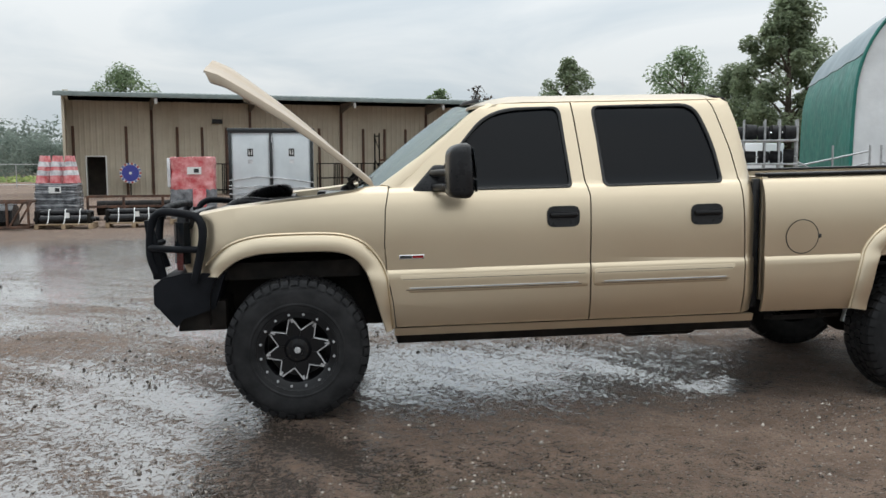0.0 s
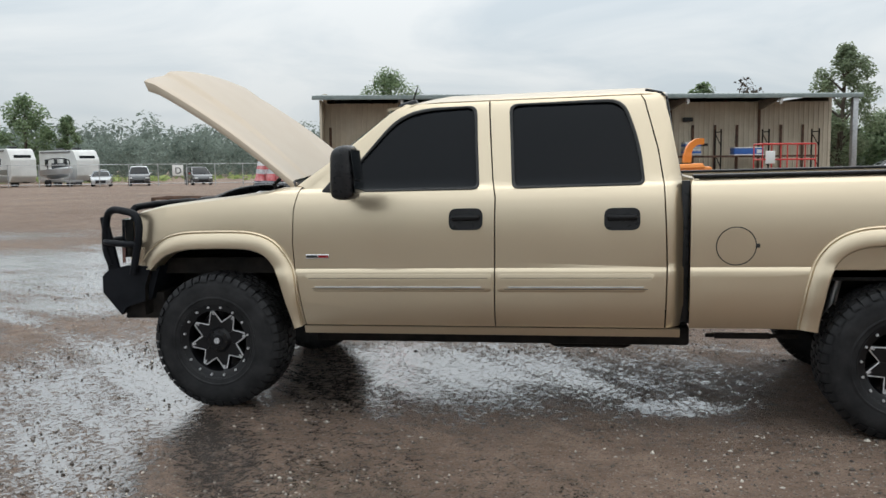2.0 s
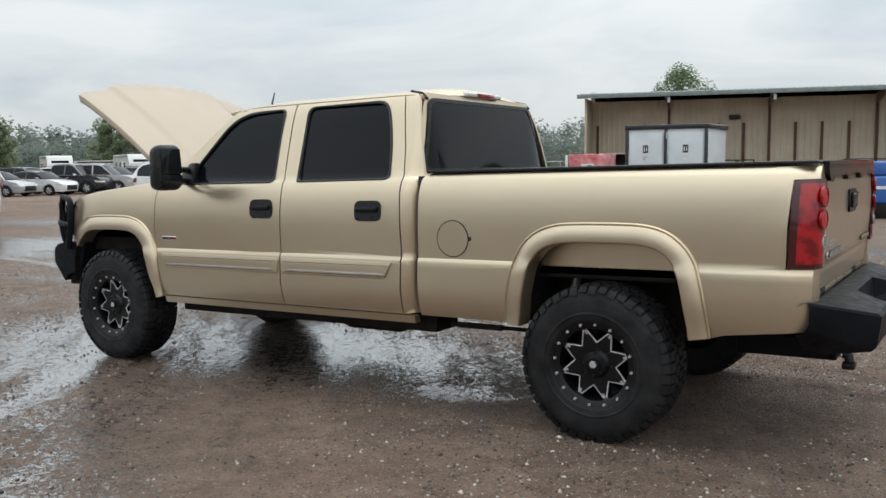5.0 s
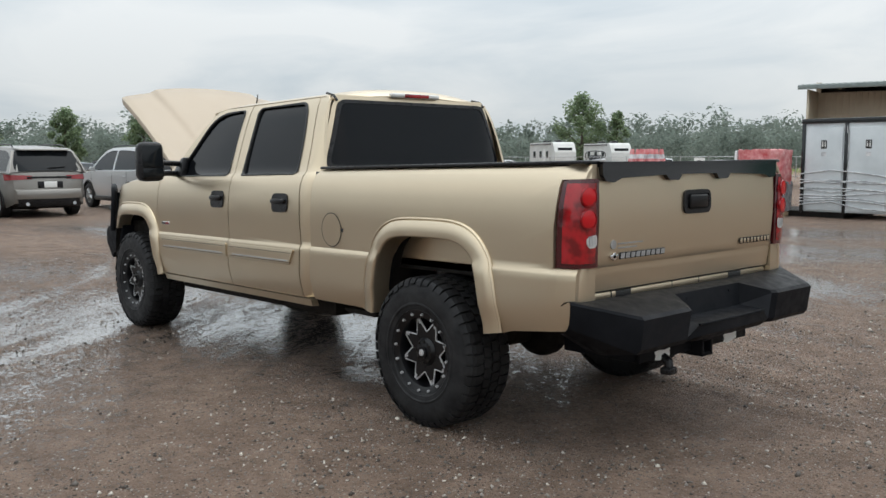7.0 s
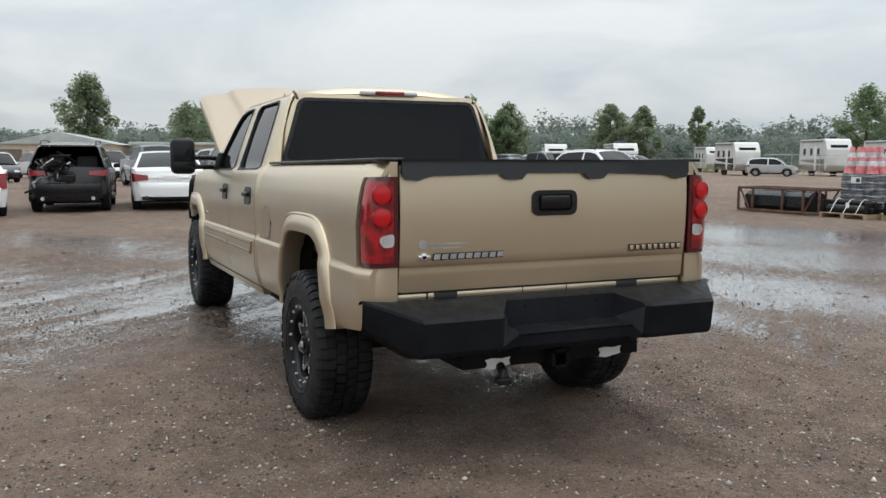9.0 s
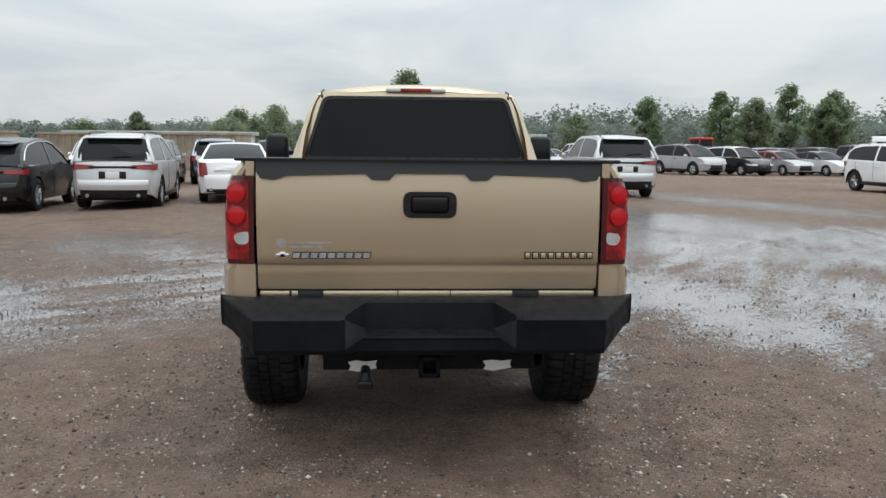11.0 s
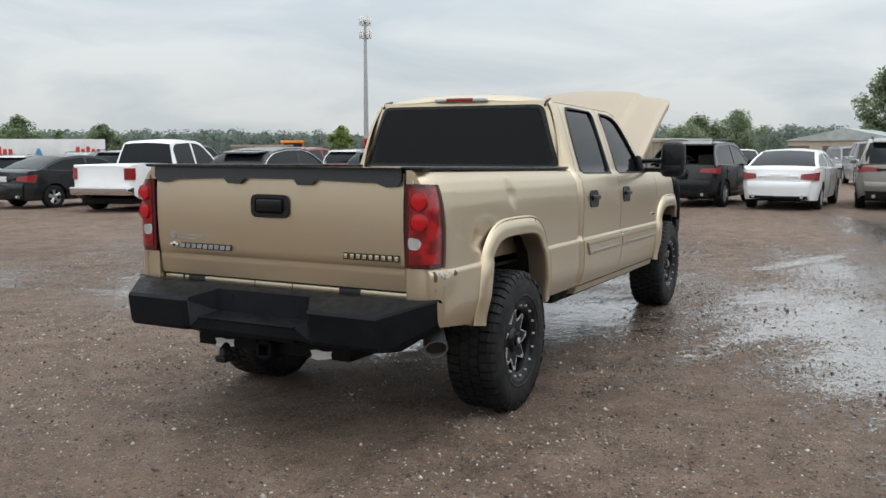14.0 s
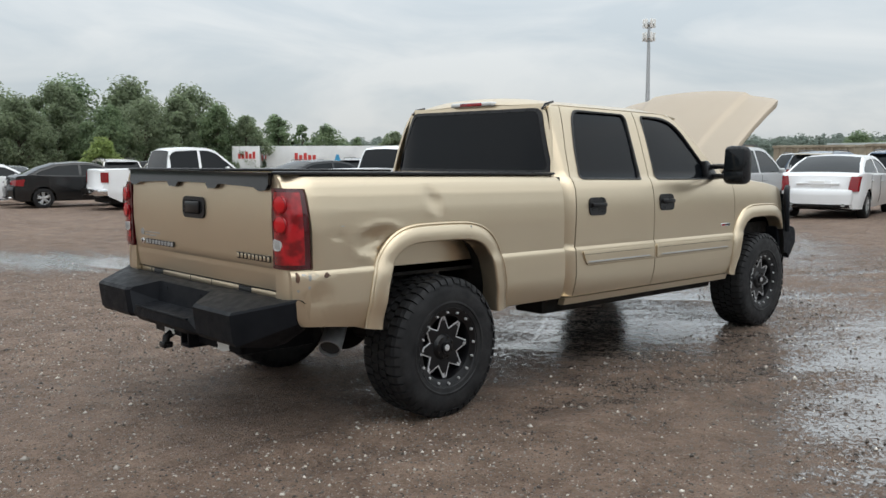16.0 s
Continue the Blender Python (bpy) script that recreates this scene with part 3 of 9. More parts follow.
ground = tagged(sheet("ground", 660, 2.7, 6.5, M_mud, height, -0.5, 0.0), "wet brown gravel yard with ruts and standing water", "ground", kind="structure")
bw = bmesh.new()
bmesh.ops.create_grid(bw, x_segments=2, y_segments=2, size=1.0, matrix=pose(-3.5, 1.0, -0.046) @ Matrix.Diagonal((6, 3.8, 1, 1)))
water = tagged(part("water", bw, M_water), "shallow muddy rainwater standing in the ruts", "puddle", kind="structure")


def ground_z(x, y):
    return float(height(np.array([[float(x)]]), np.array([[float(y)]]))[0, 0])


# ---- the tan pickup truck ----
RAKE = shear(0.02)
SIDE = [(0.50, 0.925), (0.555, 0.945), (0.60, 0.965), (0.70, 0.985), (0.80, 0.986), (0.872, 0.984), (0.886, 0.980), (0.895, 0.971), (0.98, 0.974), (1.10, 0.976),
        (1.20, 0.970), (1.28, 0.957), (1.33, 0.938), (1.352, 0.922), (1.372, 0.900), (1.45, 0.872), (1.60, 0.818), (1.72, 0.772), (1.80, 0.738), (1.85, 0.708), (1.875, 0.684), (1.90, 0.64)]
ZC = [0.58, 0.63, 0.70, 0.78, 0.84, 0.872, 0.884, 0.897, 0.93, 1.0, 1.08, 1.16, 1.22, 1.28, 1.31, 1.34, 1.356, 1.372, 1.42, 1.48, 1.55, 1.62, 1.70, 1.76, 1.81, 1.84, 1.86]


def side_y(x, z):
    y = lerp(SIDE, z)
    if x < -1.95:
        u = (-1.95 - x) / 0.66
        y -= 0.13 * u ** 2.6 + (0.03 * max(0.0, (z - 1.0) / 0.3) * u)
    if z > 1.37 and x < -0.6:
        y -= 0.012 * ((-0.6 - x) / 0.8)
    if x > 2.82:
        y -= 0.05 * ((x - 2.82) / 0.18) ** 2
    return y


def cab_y(x, z):
    y = side_y(x, z)
    if x > 0.70:
        y -= 0.085 * min(1.0, (x - 0.70) / 0.115) ** 2.2
    return y


truck = thing("pickup_truck", Matrix.Identity(4), "tan crew cab pickup truck, bonnet raised, lifted on black wheels", "pickup truck")


def truck_part(name, bm, material, label="", sharp=38, parent=truck, m=RAKE):
    return part(name, bm, material, parent, label, sharp, m)


# from its rear foot over the top to the front
ARCH_F = [(p[0], p[2]) for p in curve_pts([(-1.452, 0, 0.535), (-1.495, 0, 0.68), (-1.540, 0, 0.83), (-1.573, 0, 0.905), (-1.632, 0, 0.976), (-1.72, 0, 1.012), (-1.85, 0, 1.022), (-2.05, 0, 1.022), (-2.18, 0, 1.014), (-2.285, 0, 0.985), (-2.36, 0, 0.935), (-2.41, 0, 0.885)], 3)]
ARCH_R = [(p[0], p[2]) for p in curve_pts([(1.512, 0, 0.545), (1.535, 0, 0.70), (1.562, 0, 0.83), (1.592, 0, 0.905), (1.650, 0, 0.966), (1.735, 0, 0.998), (1.86, 0, 1.007), (2.09, 0, 1.007), (2.215, 0, 0.998), (2.300, 0, 0.966), (2.358, 0, 0.905), (2.388, 0, 0.83), (2.415, 0, 0.70), (2.438, 0, 0.545)], 3)]

for sd in (-1, 1):
    who = {}
    # front wing
    bm = bmesh.new()
    top = [(-2.615, 1.10), (-2.595, 1.19), (-2.52, 1.243), (-2.35, 1.275), (-2.10, 1.303), (-1.84, 1.327), (-1.62, 1.352), (-1.56, 1.368), (-1.43, 1.372)]
    out = ARCH_F + [(-2.59, 0.895), (-2.615, 0.96)] + top + [(-1.452, 1.25), (-1.458, 1.05), (-1.448, 0.9), (-1.41, 0.70), (-1.394, 0.556)]
    panel(bm, out, side_y, sd, thick=0.02, zcuts=ZC, xcuts=(-2.5, -2.4, -2.3, -2.2, -2.1, -2.0, -1.8))
    # the wing's upper flange turns in over the engine bay
    rows = []
    for x, z in top[2:]:
        y = side_y(x, z)
        rows.append([(x, sd * (y - 0.001), z), (x, sd * (y - 0.03), z + 0.012), (x, sd * (y - 0.075), z + 0.016), (x, sd * (y - 0.115), z + 0.004), (x, sd * (y - 0.12), z - 0.06)])
    grid(bm, rows)
    truck_part("front_wing", bm, M_tan, "tan metallic front wing")
    # doors
    wf = rounded([(-1.215, 1.352), (-0.335, 1.352), (-0.377, 1.836), (-0.715, 1.829), (-0.865, 1.768)], [0.03, 0.035, 0.05, 0.10, 0.10])
    wr = rounded([(-0.135, 1.352), (0.600, 1.358), (0.565, 1.60), (0.475, 1.840), (-0.174, 1.836)], [0.035, 0.04, 0.3, 0.09, 0.05])
    front_out = [(-1.388, 0.556), (-0.236, 0.556), (-0.236, 1.30), (-0.258, 1.40), (-0.305, 1.872), (-0.72, 1.866), (-0.875, 1.815), (-1.05, 1.672), (-1.25, 1.475), (-1.355, 1.385), (-1.423, 1.372), (-1.446, 1.25), (-1.452, 1.05), (-1.442, 0.9), (-1.404, 0.70)]
    rear_out = [(-0.228, 0.556), (0.715, 0.556), (0.722, 0.9), (0.712, 1.15), (0.700, 1.36), (0.668, 1.55), (0.592, 1.83), (0.565, 1.874), (-0.296, 1.873), (-0.250, 1.40), (-0.228, 1.30)]
    for nm, o, h, hx in (("front_door", front_out, wf, -0.40), ("rear_door", rear_out, wr, 0.48)):
        bm = bmesh.new()
        panel(bm, o, cab_y, sd, [h], 0.03, ZC)
        door = truck_part(nm, bm, M_tan)
        who[nm] = door
        bm = bmesh.new()
        panel(bm, h, lambda x, z: cab_y(x, z) - 0.014, sd, (), 0.005, ZC)
        truck_part("window_pane", bm, M_glass, "dark tinted side glass", parent=door)
        # rubber round the glass
        c = Vector((sum(p[0] for p in h) / len(h), sum(p[1] for p in h) / len(h)))
        ring = []
        for p in h + h[:1]:
            q = Vector(p)
            i_ = q + (c - q).normalized() * 0.012
            o_ = q - (c - q).normalized() * 0.007
            ring.append([(o_.x, sd * (cab_y(o_.x, o_.y) + 0.003), o_.y), (q.x, sd * (cab_y(q.x, q.y) + 0.008), q.y), (i_.x, sd * (cab_y(i_.x, i_.y) + 0.003), i_.y), (i_.x, sd * (cab_y(i_.x, i_.y) - 0.014), i_.y)])
        bm = bmesh.new()
        grid(bm, ring)
        truck_part("window_seal", bm, M_ink, parent=door)
        # handle in its cup
        bm = bmesh.new()
        hz = 1.172 - 0.02 * hx + (0.0 if nm == "front_door" else 0.006)
        yy = cab_y(hx, hz)
        panel(bm, rounded([(hx - 0.098, hz - 0.062), (hx + 0.098, hz - 0.062), (hx + 0.098, hz + 0.062), (hx - 0.098, hz + 0.062)], 0.045, 5), lambda x, z: cab_y(x, z) + 0.007, sd, (), 0.02)
        cup = truck_part("handle_cup", bm, M_plastic, "black door handle cup", parent=door)
        bm = bmesh.new()
        box(bm, hx - 0.082, hx + 0.082, sd * (yy + 0.006), sd * (yy + 0.032), hz - 0.006, hz + 0.026, 0.011)
        truck_part("handle", bm, M_rim, "black pull handle", parent=door)
        # side moulding strip
        a, b = (-1.372, -0.250) if nm == "front_door" else (-0.214, 0.662)
        e = 0.055
        zt, zb = 0.865, 0.762
        bm = bmesh.new()
        oo = rounded([(a, zt), (b, zt), (b - (e if nm == "rear_door" else 0), zb), (a + (e if nm == "front_door" else 0), zb)], 0.018, 3)
        panel(bm, oo, lambda x, z: cab_y(x, 0.82) + 0.010 - 0.22 * max(0, (z - 0.845)) - 0.5 * max(0, 0.775 - z), sd, (), 0.02, (0.775, 0.79, 0.82, 0.845))
        mo = truck_part("side_moulding", bm, M_tan, "tan moulding with a bright line", parent=door)
        bm = bmesh.new()
        box(bm, a + 0.06, b - 0.06, sd * (cab_y(0, 0.82) + 0.008), sd * (cab_y(0, 0.82) + 0.0135), 0.785, 0.794, 0.002)
        truck_part("bright_line", bm, M_alloy, "bright trim line", parent=door)
        bm = bmesh.new()
        box(bm, a + 0.04, b - 0.04, sd * (cab_y(0, 0.82) + 0.004), sd * (cab_y(0, 0.82) + 0.0108), 0.7775, 0.7805)
        box(bm, a + 0.02, b - 0.02, sd * (cab_y(0, 0.82) + 0.002), sd * (cab_y(0, 0.82) + 0.0108), 0.8405, 0.8430)
        truck_part("moulding_groove", bm, M_ink, parent=door)
    # badge on the front door
    bm = bmesh.new()
    yb = cab_y(-1.29, 0.965)
    box(bm, -1.372, -1.225, sd * (yb - 0.002), sd * (yb + 0.006), 0.958, 0.985, 0.003)
    bd = truck_part("door_badge", bm, M_chrome, "small chrome badge with dark and red bars", parent=who["front_door"])
    bm = bmesh.new()
    box(bm, -1.366, -1.298, sd * (yb + 0.005), sd * (yb + 0.0075), 0.964, 0.979)
    truck_part("dark_bar", bm, M_ink, parent=who["front_door"])
    bm = bmesh.new()
    box(bm, -1.294, -1.231, sd * (yb + 0.005), sd * (yb + 0.0075), 0.964, 0.979)
    truck_part("red_bar", bm, M_carlens, parent=who["front_door"])
    # cab corner behind the rear door
    bm = bmesh.new()
    o = [(0.723, 0.556), (0.800, 0.560), (0.818, 0.62), (0.815, 1.30), (0.805, 1.372), (0.78, 1.50), (0.735, 1.72), (0.70, 1.845), (0.66, 1.875), (0.573, 1.874), (0.600, 1.83), (0.676, 1.55), (0.708, 1.36), (0.720, 1.15), (0.730, 0.9)]
    panel(bm, o, cab_y, sd, (), 0.02, ZC, (0.72, 0.74, 0.76, 0.775, 0.79, 0.80, 0.81))
    truck_part("cab_corner", bm, M_tan)
    # sill below the doors
    bm = bmesh.new()
    panel(bm, [(-1.40, 0.502), (0.80, 0.502), (0.80, 0.548), (-1.40, 0.548)], lambda x, z: 0.935 + (z - 0.50) * 0.35, sd, (), 0.05)
    truck_part("rocker_panel", bm, M_tan)
    # bed side
    bm = bmesh.new()
    o = [(0.848, 0.556), (1.30, 0.556), (1.49, 0.550)] + ARCH_R + [(2.52, 0.552), (2.60, 0.575), (2.80, 0.60), (2.955, 0.615), (2.985, 0.66), (2.99, 0.905), (2.875, 0.905), (2.878, 1.10), (2.895, 1.315), (3.0, 1.318), (3.0, 1.375), (0.858, 1.372), (0.848, 1.35)]
    panel(bm, o, side_y, sd, (), 0.025, [z for z in ZC if z < 1.38] + ([0.72 + 0.026 * k for k in range(24)] if sd > 0 else []), (2.86, 2.9, 2.93, 2.96) + (tuple(1.72 + 0.029 * k for k in range(42)) if sd > 0 else ()))
    # top rail of the bed turns in
    rows = [[(x, sd * side_y(x, 1.372), 1.373), (x, sd * (side_y(x, 1.372) - 0.012), 1.382), (x, sd * 0.80, 1.384), (x, sd * 0.80, 0.82)] for x in (0.86, 1.2, 1.6, 2.0, 2.4, 2.8, 2.985)]
    grid(bm, rows)
    bedside = truck_part("bed_side", bm, M_tan)
    if sd == 1:
        # the right side is dented above the arch and torn below the lamp
        for v in bedside.data.vertices:
            x, y, z = v.co
            for cx, cz, rx, rz, lean_, d in ((2.46, 1.085, 0.16, 0.085, 0.5, 0.030), (2.42, 1.02, 0.10, 0.05, 0.9, 0.013), (2.03, 1.285, 0.07, 0.10, -0.4, 0.018), (2.00, 1.17, 0.09, 0.07, 0.3, 0.005), (2.86, 0.80, 0.10, 0.10, 0.3, 0.012), (2.72, 1.12, 0.05, 0.03, 0.0, 0.006)):
                q = math.hypot((x - cx + lean_ * (z - cz)) / rx, (z - cz) / rz)
                if y > 0.8 and q < 1.4:
                    v.co.y -= d * max(0.0, 1 - q) - 0.10 * d * math.exp(-((q - 1.05) / 0.18) ** 2)
    bm = bmesh.new()
    box(bm, 0.862, 2.99, sd * 0.775, sd * 0.905, 1.384, 1.402, 0.008)
    truck_part("bed_rail_cap", bm, M_plastic, "black plastic bed rail cap")
    # fuel door
    if sd == -1:
        bm = bmesh.new()
        panel(bm, arc(1.085, 1.013, 0.100, 0.100, 0, 360, 40)[:-1], lambda x, z: side_y(x, z) + 0.0035, sd, (), 0.012, [z for z in ZC if z < 1.2])
        fd = truck_part("fuel_door", bm, M_tan, "round tan fuel door", parent=bedside)
        bm = bmesh.new()
        ring = [[(1.085 + r * math.cos(a), sd * (side_y(1.085, 1.013 + r * math.sin(a)) + yo), 1.013 + r * math.sin(a)) for r, yo in ((0.100, 0.0015), (0.106, 0.0025))] for a in [2 * math.pi * k / 48 for k in range(49)]]
        grid(bm, ring)
        box(bm, 1.186, 1.208, sd * (side_y(1.2, 1.01) - 0.005), sd * (side_y(1.2, 1.01) + 0.003), 1.003, 1.026, 0.003)
        truck_part("fuel_door_gap", bm, M_ink, parent=bedside)
    # black edge of the cab-to-bed gap
    bm = bmesh.new()
    box(bm, 0.800, 0.846, sd * 0.86, sd * 0.895, 0.58, 1.37, 0.004)
    truck_part("cab_gap_seal", bm, M_plastic)
    # wheel arch flares
    for nm, path, w in (("front_flare", ARCH_F, 0.112), ("rear_flare", ARCH_R, 0.108)):
        cx = -1.925 if nm == "front_flare" else 1.985
        rows = []
        for k, (x, z) in enumerate(path):
            px, pz = path[min(k + 1, len(path) - 1)][0] - path[max(k - 1, 0)][0], path[min(k + 1, len(path) - 1)][1] - path[max(k - 1, 0)][1]
            L = math.hypot(px, pz)
            nx, nz = -pz / L, px / L
            if (x - cx) * nx + (z - 0.6) * nz < 0:
                nx, nz = -nx, -nz
            row = []
            wide = w * (1.0 if nm == "rear_flare" else 0.45 + 0.55 * min(1.0, max(0.0, (z - 0.55) / 0.28) if x > -1.8 else 1.0))
            for f, yo in ((1.0, 0.000), (0.985, 0.010), (0.93, 0.013), (0.86, 0.007), (0.82, 0.015), (0.45, 0.025), (0.10, 0.030), (0.03, 0.028), (-0.01, 0.016), (-0.02, 0.0), (-0.02, -0.10)):
                xx, zz = x + nx * wide * f, z + nz * wide * f
                yy = side_y(xx, max(zz, 0.60))
                yy = max(yy, 0.965 if nm == "rear_flare" or x > -2.2 else yy)
                row.append((xx, sd * (yy + yo), zz))
            rows.append(row)
        bm = bmesh.new()
        grid(bm, rows)
        fl = truck_part(nm, bm, M_tan, sharp=60)
    # inner arches: a curved liner and the dark inner wing behind the wheel
    for nm, path in (("front_arch_liner", ARCH_F), ("rear_arch_liner", ARCH_R)):
        bm = bmesh.new()
        cx, cz = (-1.925, 0.55) if nm[0] == "f" else (1.985, 0.55)
        if nm[0] == "f":
            path = path + [(-2.445, 0.78), (-2.45, 0.60)]
        wall = 0.53 if nm[0] == "f" else 0.52
        foot = 0.52 if nm[0] == "f" else 0.64
        ring = [(cx + (x - cx) * 1.025, cz + (z - cz) * 1.025) for x, z in path]
        grid(bm, [[(x, sd * 0.945, z), (x, sd * 0.75, z + 0.01), (x, sd * wall, z), (cx + (x - cx) * 0.5, sd * (wall - 0.01), max(foot, cz + (z - cz) * 0.5)), (cx, sd * wall, foot)] for x, z in ring])
        truck_part(nm, bm, M_dark)

# roof
bm = bmesh.new()
rows = []
for x in (-0.93, -0.87, -0.80, -0.72, -0.6, -0.4, -0.2, 0.0, 0.2, 0.4, 0.55, 0.63, 0.68, 0.705, 0.715):
    row = []
    f = 1 - max(0.0, (-0.55 - x) / 0.38) ** 2 * 0.6
    drop = 0.075 * max(0.0, (-0.60 - x) / 0.33) ** 1.6 + 0.055 * max(0.0, (x - 0.60) / 0.115) ** 2
    for k in range(-10, 11):
        u = k / 10
        y = 0.697 * u
        z = 1.868 + 0.072 * (1 - abs(u) ** 2.6) * (0.55 + 0.45 * f) - drop * (0.35 + 0.65 * (1 - abs(u) ** 4))
        row.append((x, y, z))
    rows.append(row)
grid(bm, rows)
thicken(bm, 0.015)
truck_part("roof", bm, M_tan)
# windscreen and its pillars
bm = bmesh.new()
rows = []
for i in range(9):
    t = i / 8
    row = []
    for k in range(-8, 9):
        u = k / 8
        x = -1.615 + 0.155 * u * u + (0.665 + 0.0 * u) * t + (-0.105 * u * u) * t
        z = 1.352 + 0.475 * t + 0.022 * math.sin(math.pi * t) - 0.004 * u * u + 0.052 * t * (1 - abs(u) ** 2.4)
        row.append((x, u * (0.835 - 0.155 * t), z))
    rows.append(row)
grid(bm, rows)
thicken(bm, 0.006)
truck_part("windscreen", bm, M_clear, "clear curved windscreen")
for sd in (-1, 1):
    bm = bmesh.new()
    pts = [(-1.455, 0.845, 1.372), (-1.25, 0.800, 1.515), (-1.05, 0.752, 1.668), (-0.90, 0.712, 1.790), (-0.80, 0.695, 1.845)]
    rows = [[(x - 0.045, sd * (y - 0.035), z + 0.0), (x - 0.012, sd * (y - 0.005), z + 0.020), (x + 0.03, sd * (y + 0.012), z + 0.012), (x + 0.075, sd * (y + 0.008), z - 0.02)] for x, y, z in curve_pts(pts, 4)]
    grid(bm, rows)
    thicken(bm, 0.02)
    truck_part("windscreen_pillar", bm, M_tan)
# cowl
bm = bmesh.new()
grid(bm, [[(-1.66 + 0.13 * (k / 8) ** 2, 0.85 * k / 8, 1.335), (-1.575 + 0.13 * (k / 8) ** 2, 0.84 * k / 8, 1.362)] for k in range(-8, 9)])
thicken(bm, 0.01)
truck_part("cowl", bm, M_plastic)
for y0 in (-0.55, 0.15):
    bm = bmesh.new()
    tube(bm, [(-1.59, y0, 1.385), (-1.50, y0 + 0.28, 1.43), (-1.44, y0 + 0.52, 1.46)], 0.008, 6)
    truck_part("wiper", bm, M_plastic)

# back of the cab
bm = bmesh.new()


def back_x(y, z):
    return 0.815 - 0.205 * max(0.0, z - 1.37) - 0.10 * max(0.0, (abs(y) - 0.60) / 0.25) ** 2.5


def flat_back(bm, outline, off, holes=(), thick=0.02, cuts=True):
    panel(bm, outline, lambda y, z: 0.0, 1, holes, thick, [1.0, 1.2, 1.37, 1.45, 1.55, 1.65, 1.75, 1.83] if cuts else (), [k * 0.1 for k in range(-8, 9)] if cuts else ())
    for v in bm.verts:
        y, d, z = v.co.x, v.co.y, v.co.z
        v.co = (back_x(y, z) + off + d, y, z)


hole = rounded([(-0.775, 1.408), (0.775, 1.408), (0.640, 1.828), (-0.640, 1.828)], 0.055, 5)
flat_back(bm, [(-0.86, 0.60), (0.86, 0.60), (0.87, 1.0), (0.845, 1.36), (0.705, 1.80), (0.66, 1.875), (-0.66, 1.875), (-0.705, 1.80), (-0.845, 1.36), (-0.87, 1.0)], 0.0, [hole])
truck_part("cab_back", bm, M_tan)
bm = bmesh.new()
flat_back(bm, rounded([(-0.79, 1.398), (0.79, 1.398), (0.652, 1.838), (-0.652, 1.838)], 0.06, 5), 0.005, (), 0.006)
truck_part("rear_window_pane", bm, M_glass, "dark tinted back window")
bm = bmesh.new()
flat_back(bm, rounded([(-0.80, 1.392), (0.80, 1.392), (0.660, 1.845), (-0.660, 1.845)], 0.06, 5), 0.009, [rounded([(-0.772, 1.412), (0.772, 1.412), (0.636, 1.822), (-0.636, 1.822)], 0.05, 5)], 0.012)
truck_part("rear_window_seal", bm, M_plastic)
for sd in (-1, 1):
    bm = bmesh.new()
    tube(bm, [(back_x(0.685, 1.838) + 0.012, sd * 0.668, 1.835), (0.69, sd * 0.672, 1.872), (0.60, sd * 0.665, 1.892)], 0.008, 6)
    truck_part("roof_seam", bm, M_plastic)
# third brake lamp
bm = bmesh.new()
box(bm, 0.675, 0.745, -0.215, 0.215, 1.872, 1.905, 0.013, 3)
b3 = truck_part("high_brake_lamp", bm, M_lampwhite, "clear and red roof lamp")
bm = bmesh.new()
box(bm, 0.72, 0.749, -0.11, 0.11, 1.876, 1.901, 0.004)
truck_part("red_lens", bm, M_lens, parent=b3)
# cab floor and seats
bm = bmesh.new()
box(bm, -1.40, 0.78, -0.88, 0.88, 0.57, 0.64)
truck_part("cab_floor", bm, M_seat)
for x in (-0.55, 0.38):
    for y in (-0.40, 0.40):
        bm = bmesh.new()
        box(bm, x - 0.30, x + 0.22, y - 0.26, y + 0.26, 0.80, 1.0, 0.06)
        hexa(bm, [(x + 0.12, y - 0.26, 0.98), (x + 0.26, y - 0.26, 0.98), (x + 0.26, y + 0.26, 0.98), (x + 0.12, y + 0.26, 0.98), (x + 0.25, y - 0.23, 1.52), (x + 0.36, y - 0.23, 1.52), (x + 0.36, y + 0.23, 1.52), (x + 0.25, y + 0.23, 1.52)], 0.05)
        box(bm, x + 0.27, x + 0.37, y - 0.14, y + 0.14, 1.54, 1.70, 0.04)
        truck_part("seat", bm, M_seat)
bm = bmesh.new()
hexa(bm, [(-1.50, -0.82, 1.0), (-1.05, -0.82, 1.0), (-1.05, 0.82, 1.0), (-1.50, 0.82, 1.0), (-1.50, -0.82, 1.33), (-1.15, -0.82, 1.33), (-1.15, 0.82, 1.33), (-1.50, 0.82, 1.33)], 0.05)
truck_part("dashboard", bm, M_seat)
bm = bmesh.new()
lathe(bm, [(0.19 + 0.016 * math.cos(a), 0.016 * math.sin(a)) for a in [k * math.pi / 4 for k in range(8)]], 28, True)
truck_part("steering_wheel", bm, M_plastic, m=RAKE @ pose(-0.95, -0.40, 1.30, 0, 0, 90) @ pose(0, 0, 0, 25, 0, 0))
bm = bmesh.new()
box(bm, -0.98, -0.95, -0.12, 0.12, 1.70, 1.76, 0.012)
truck_part("rear_view_mirror", bm, M_plastic)

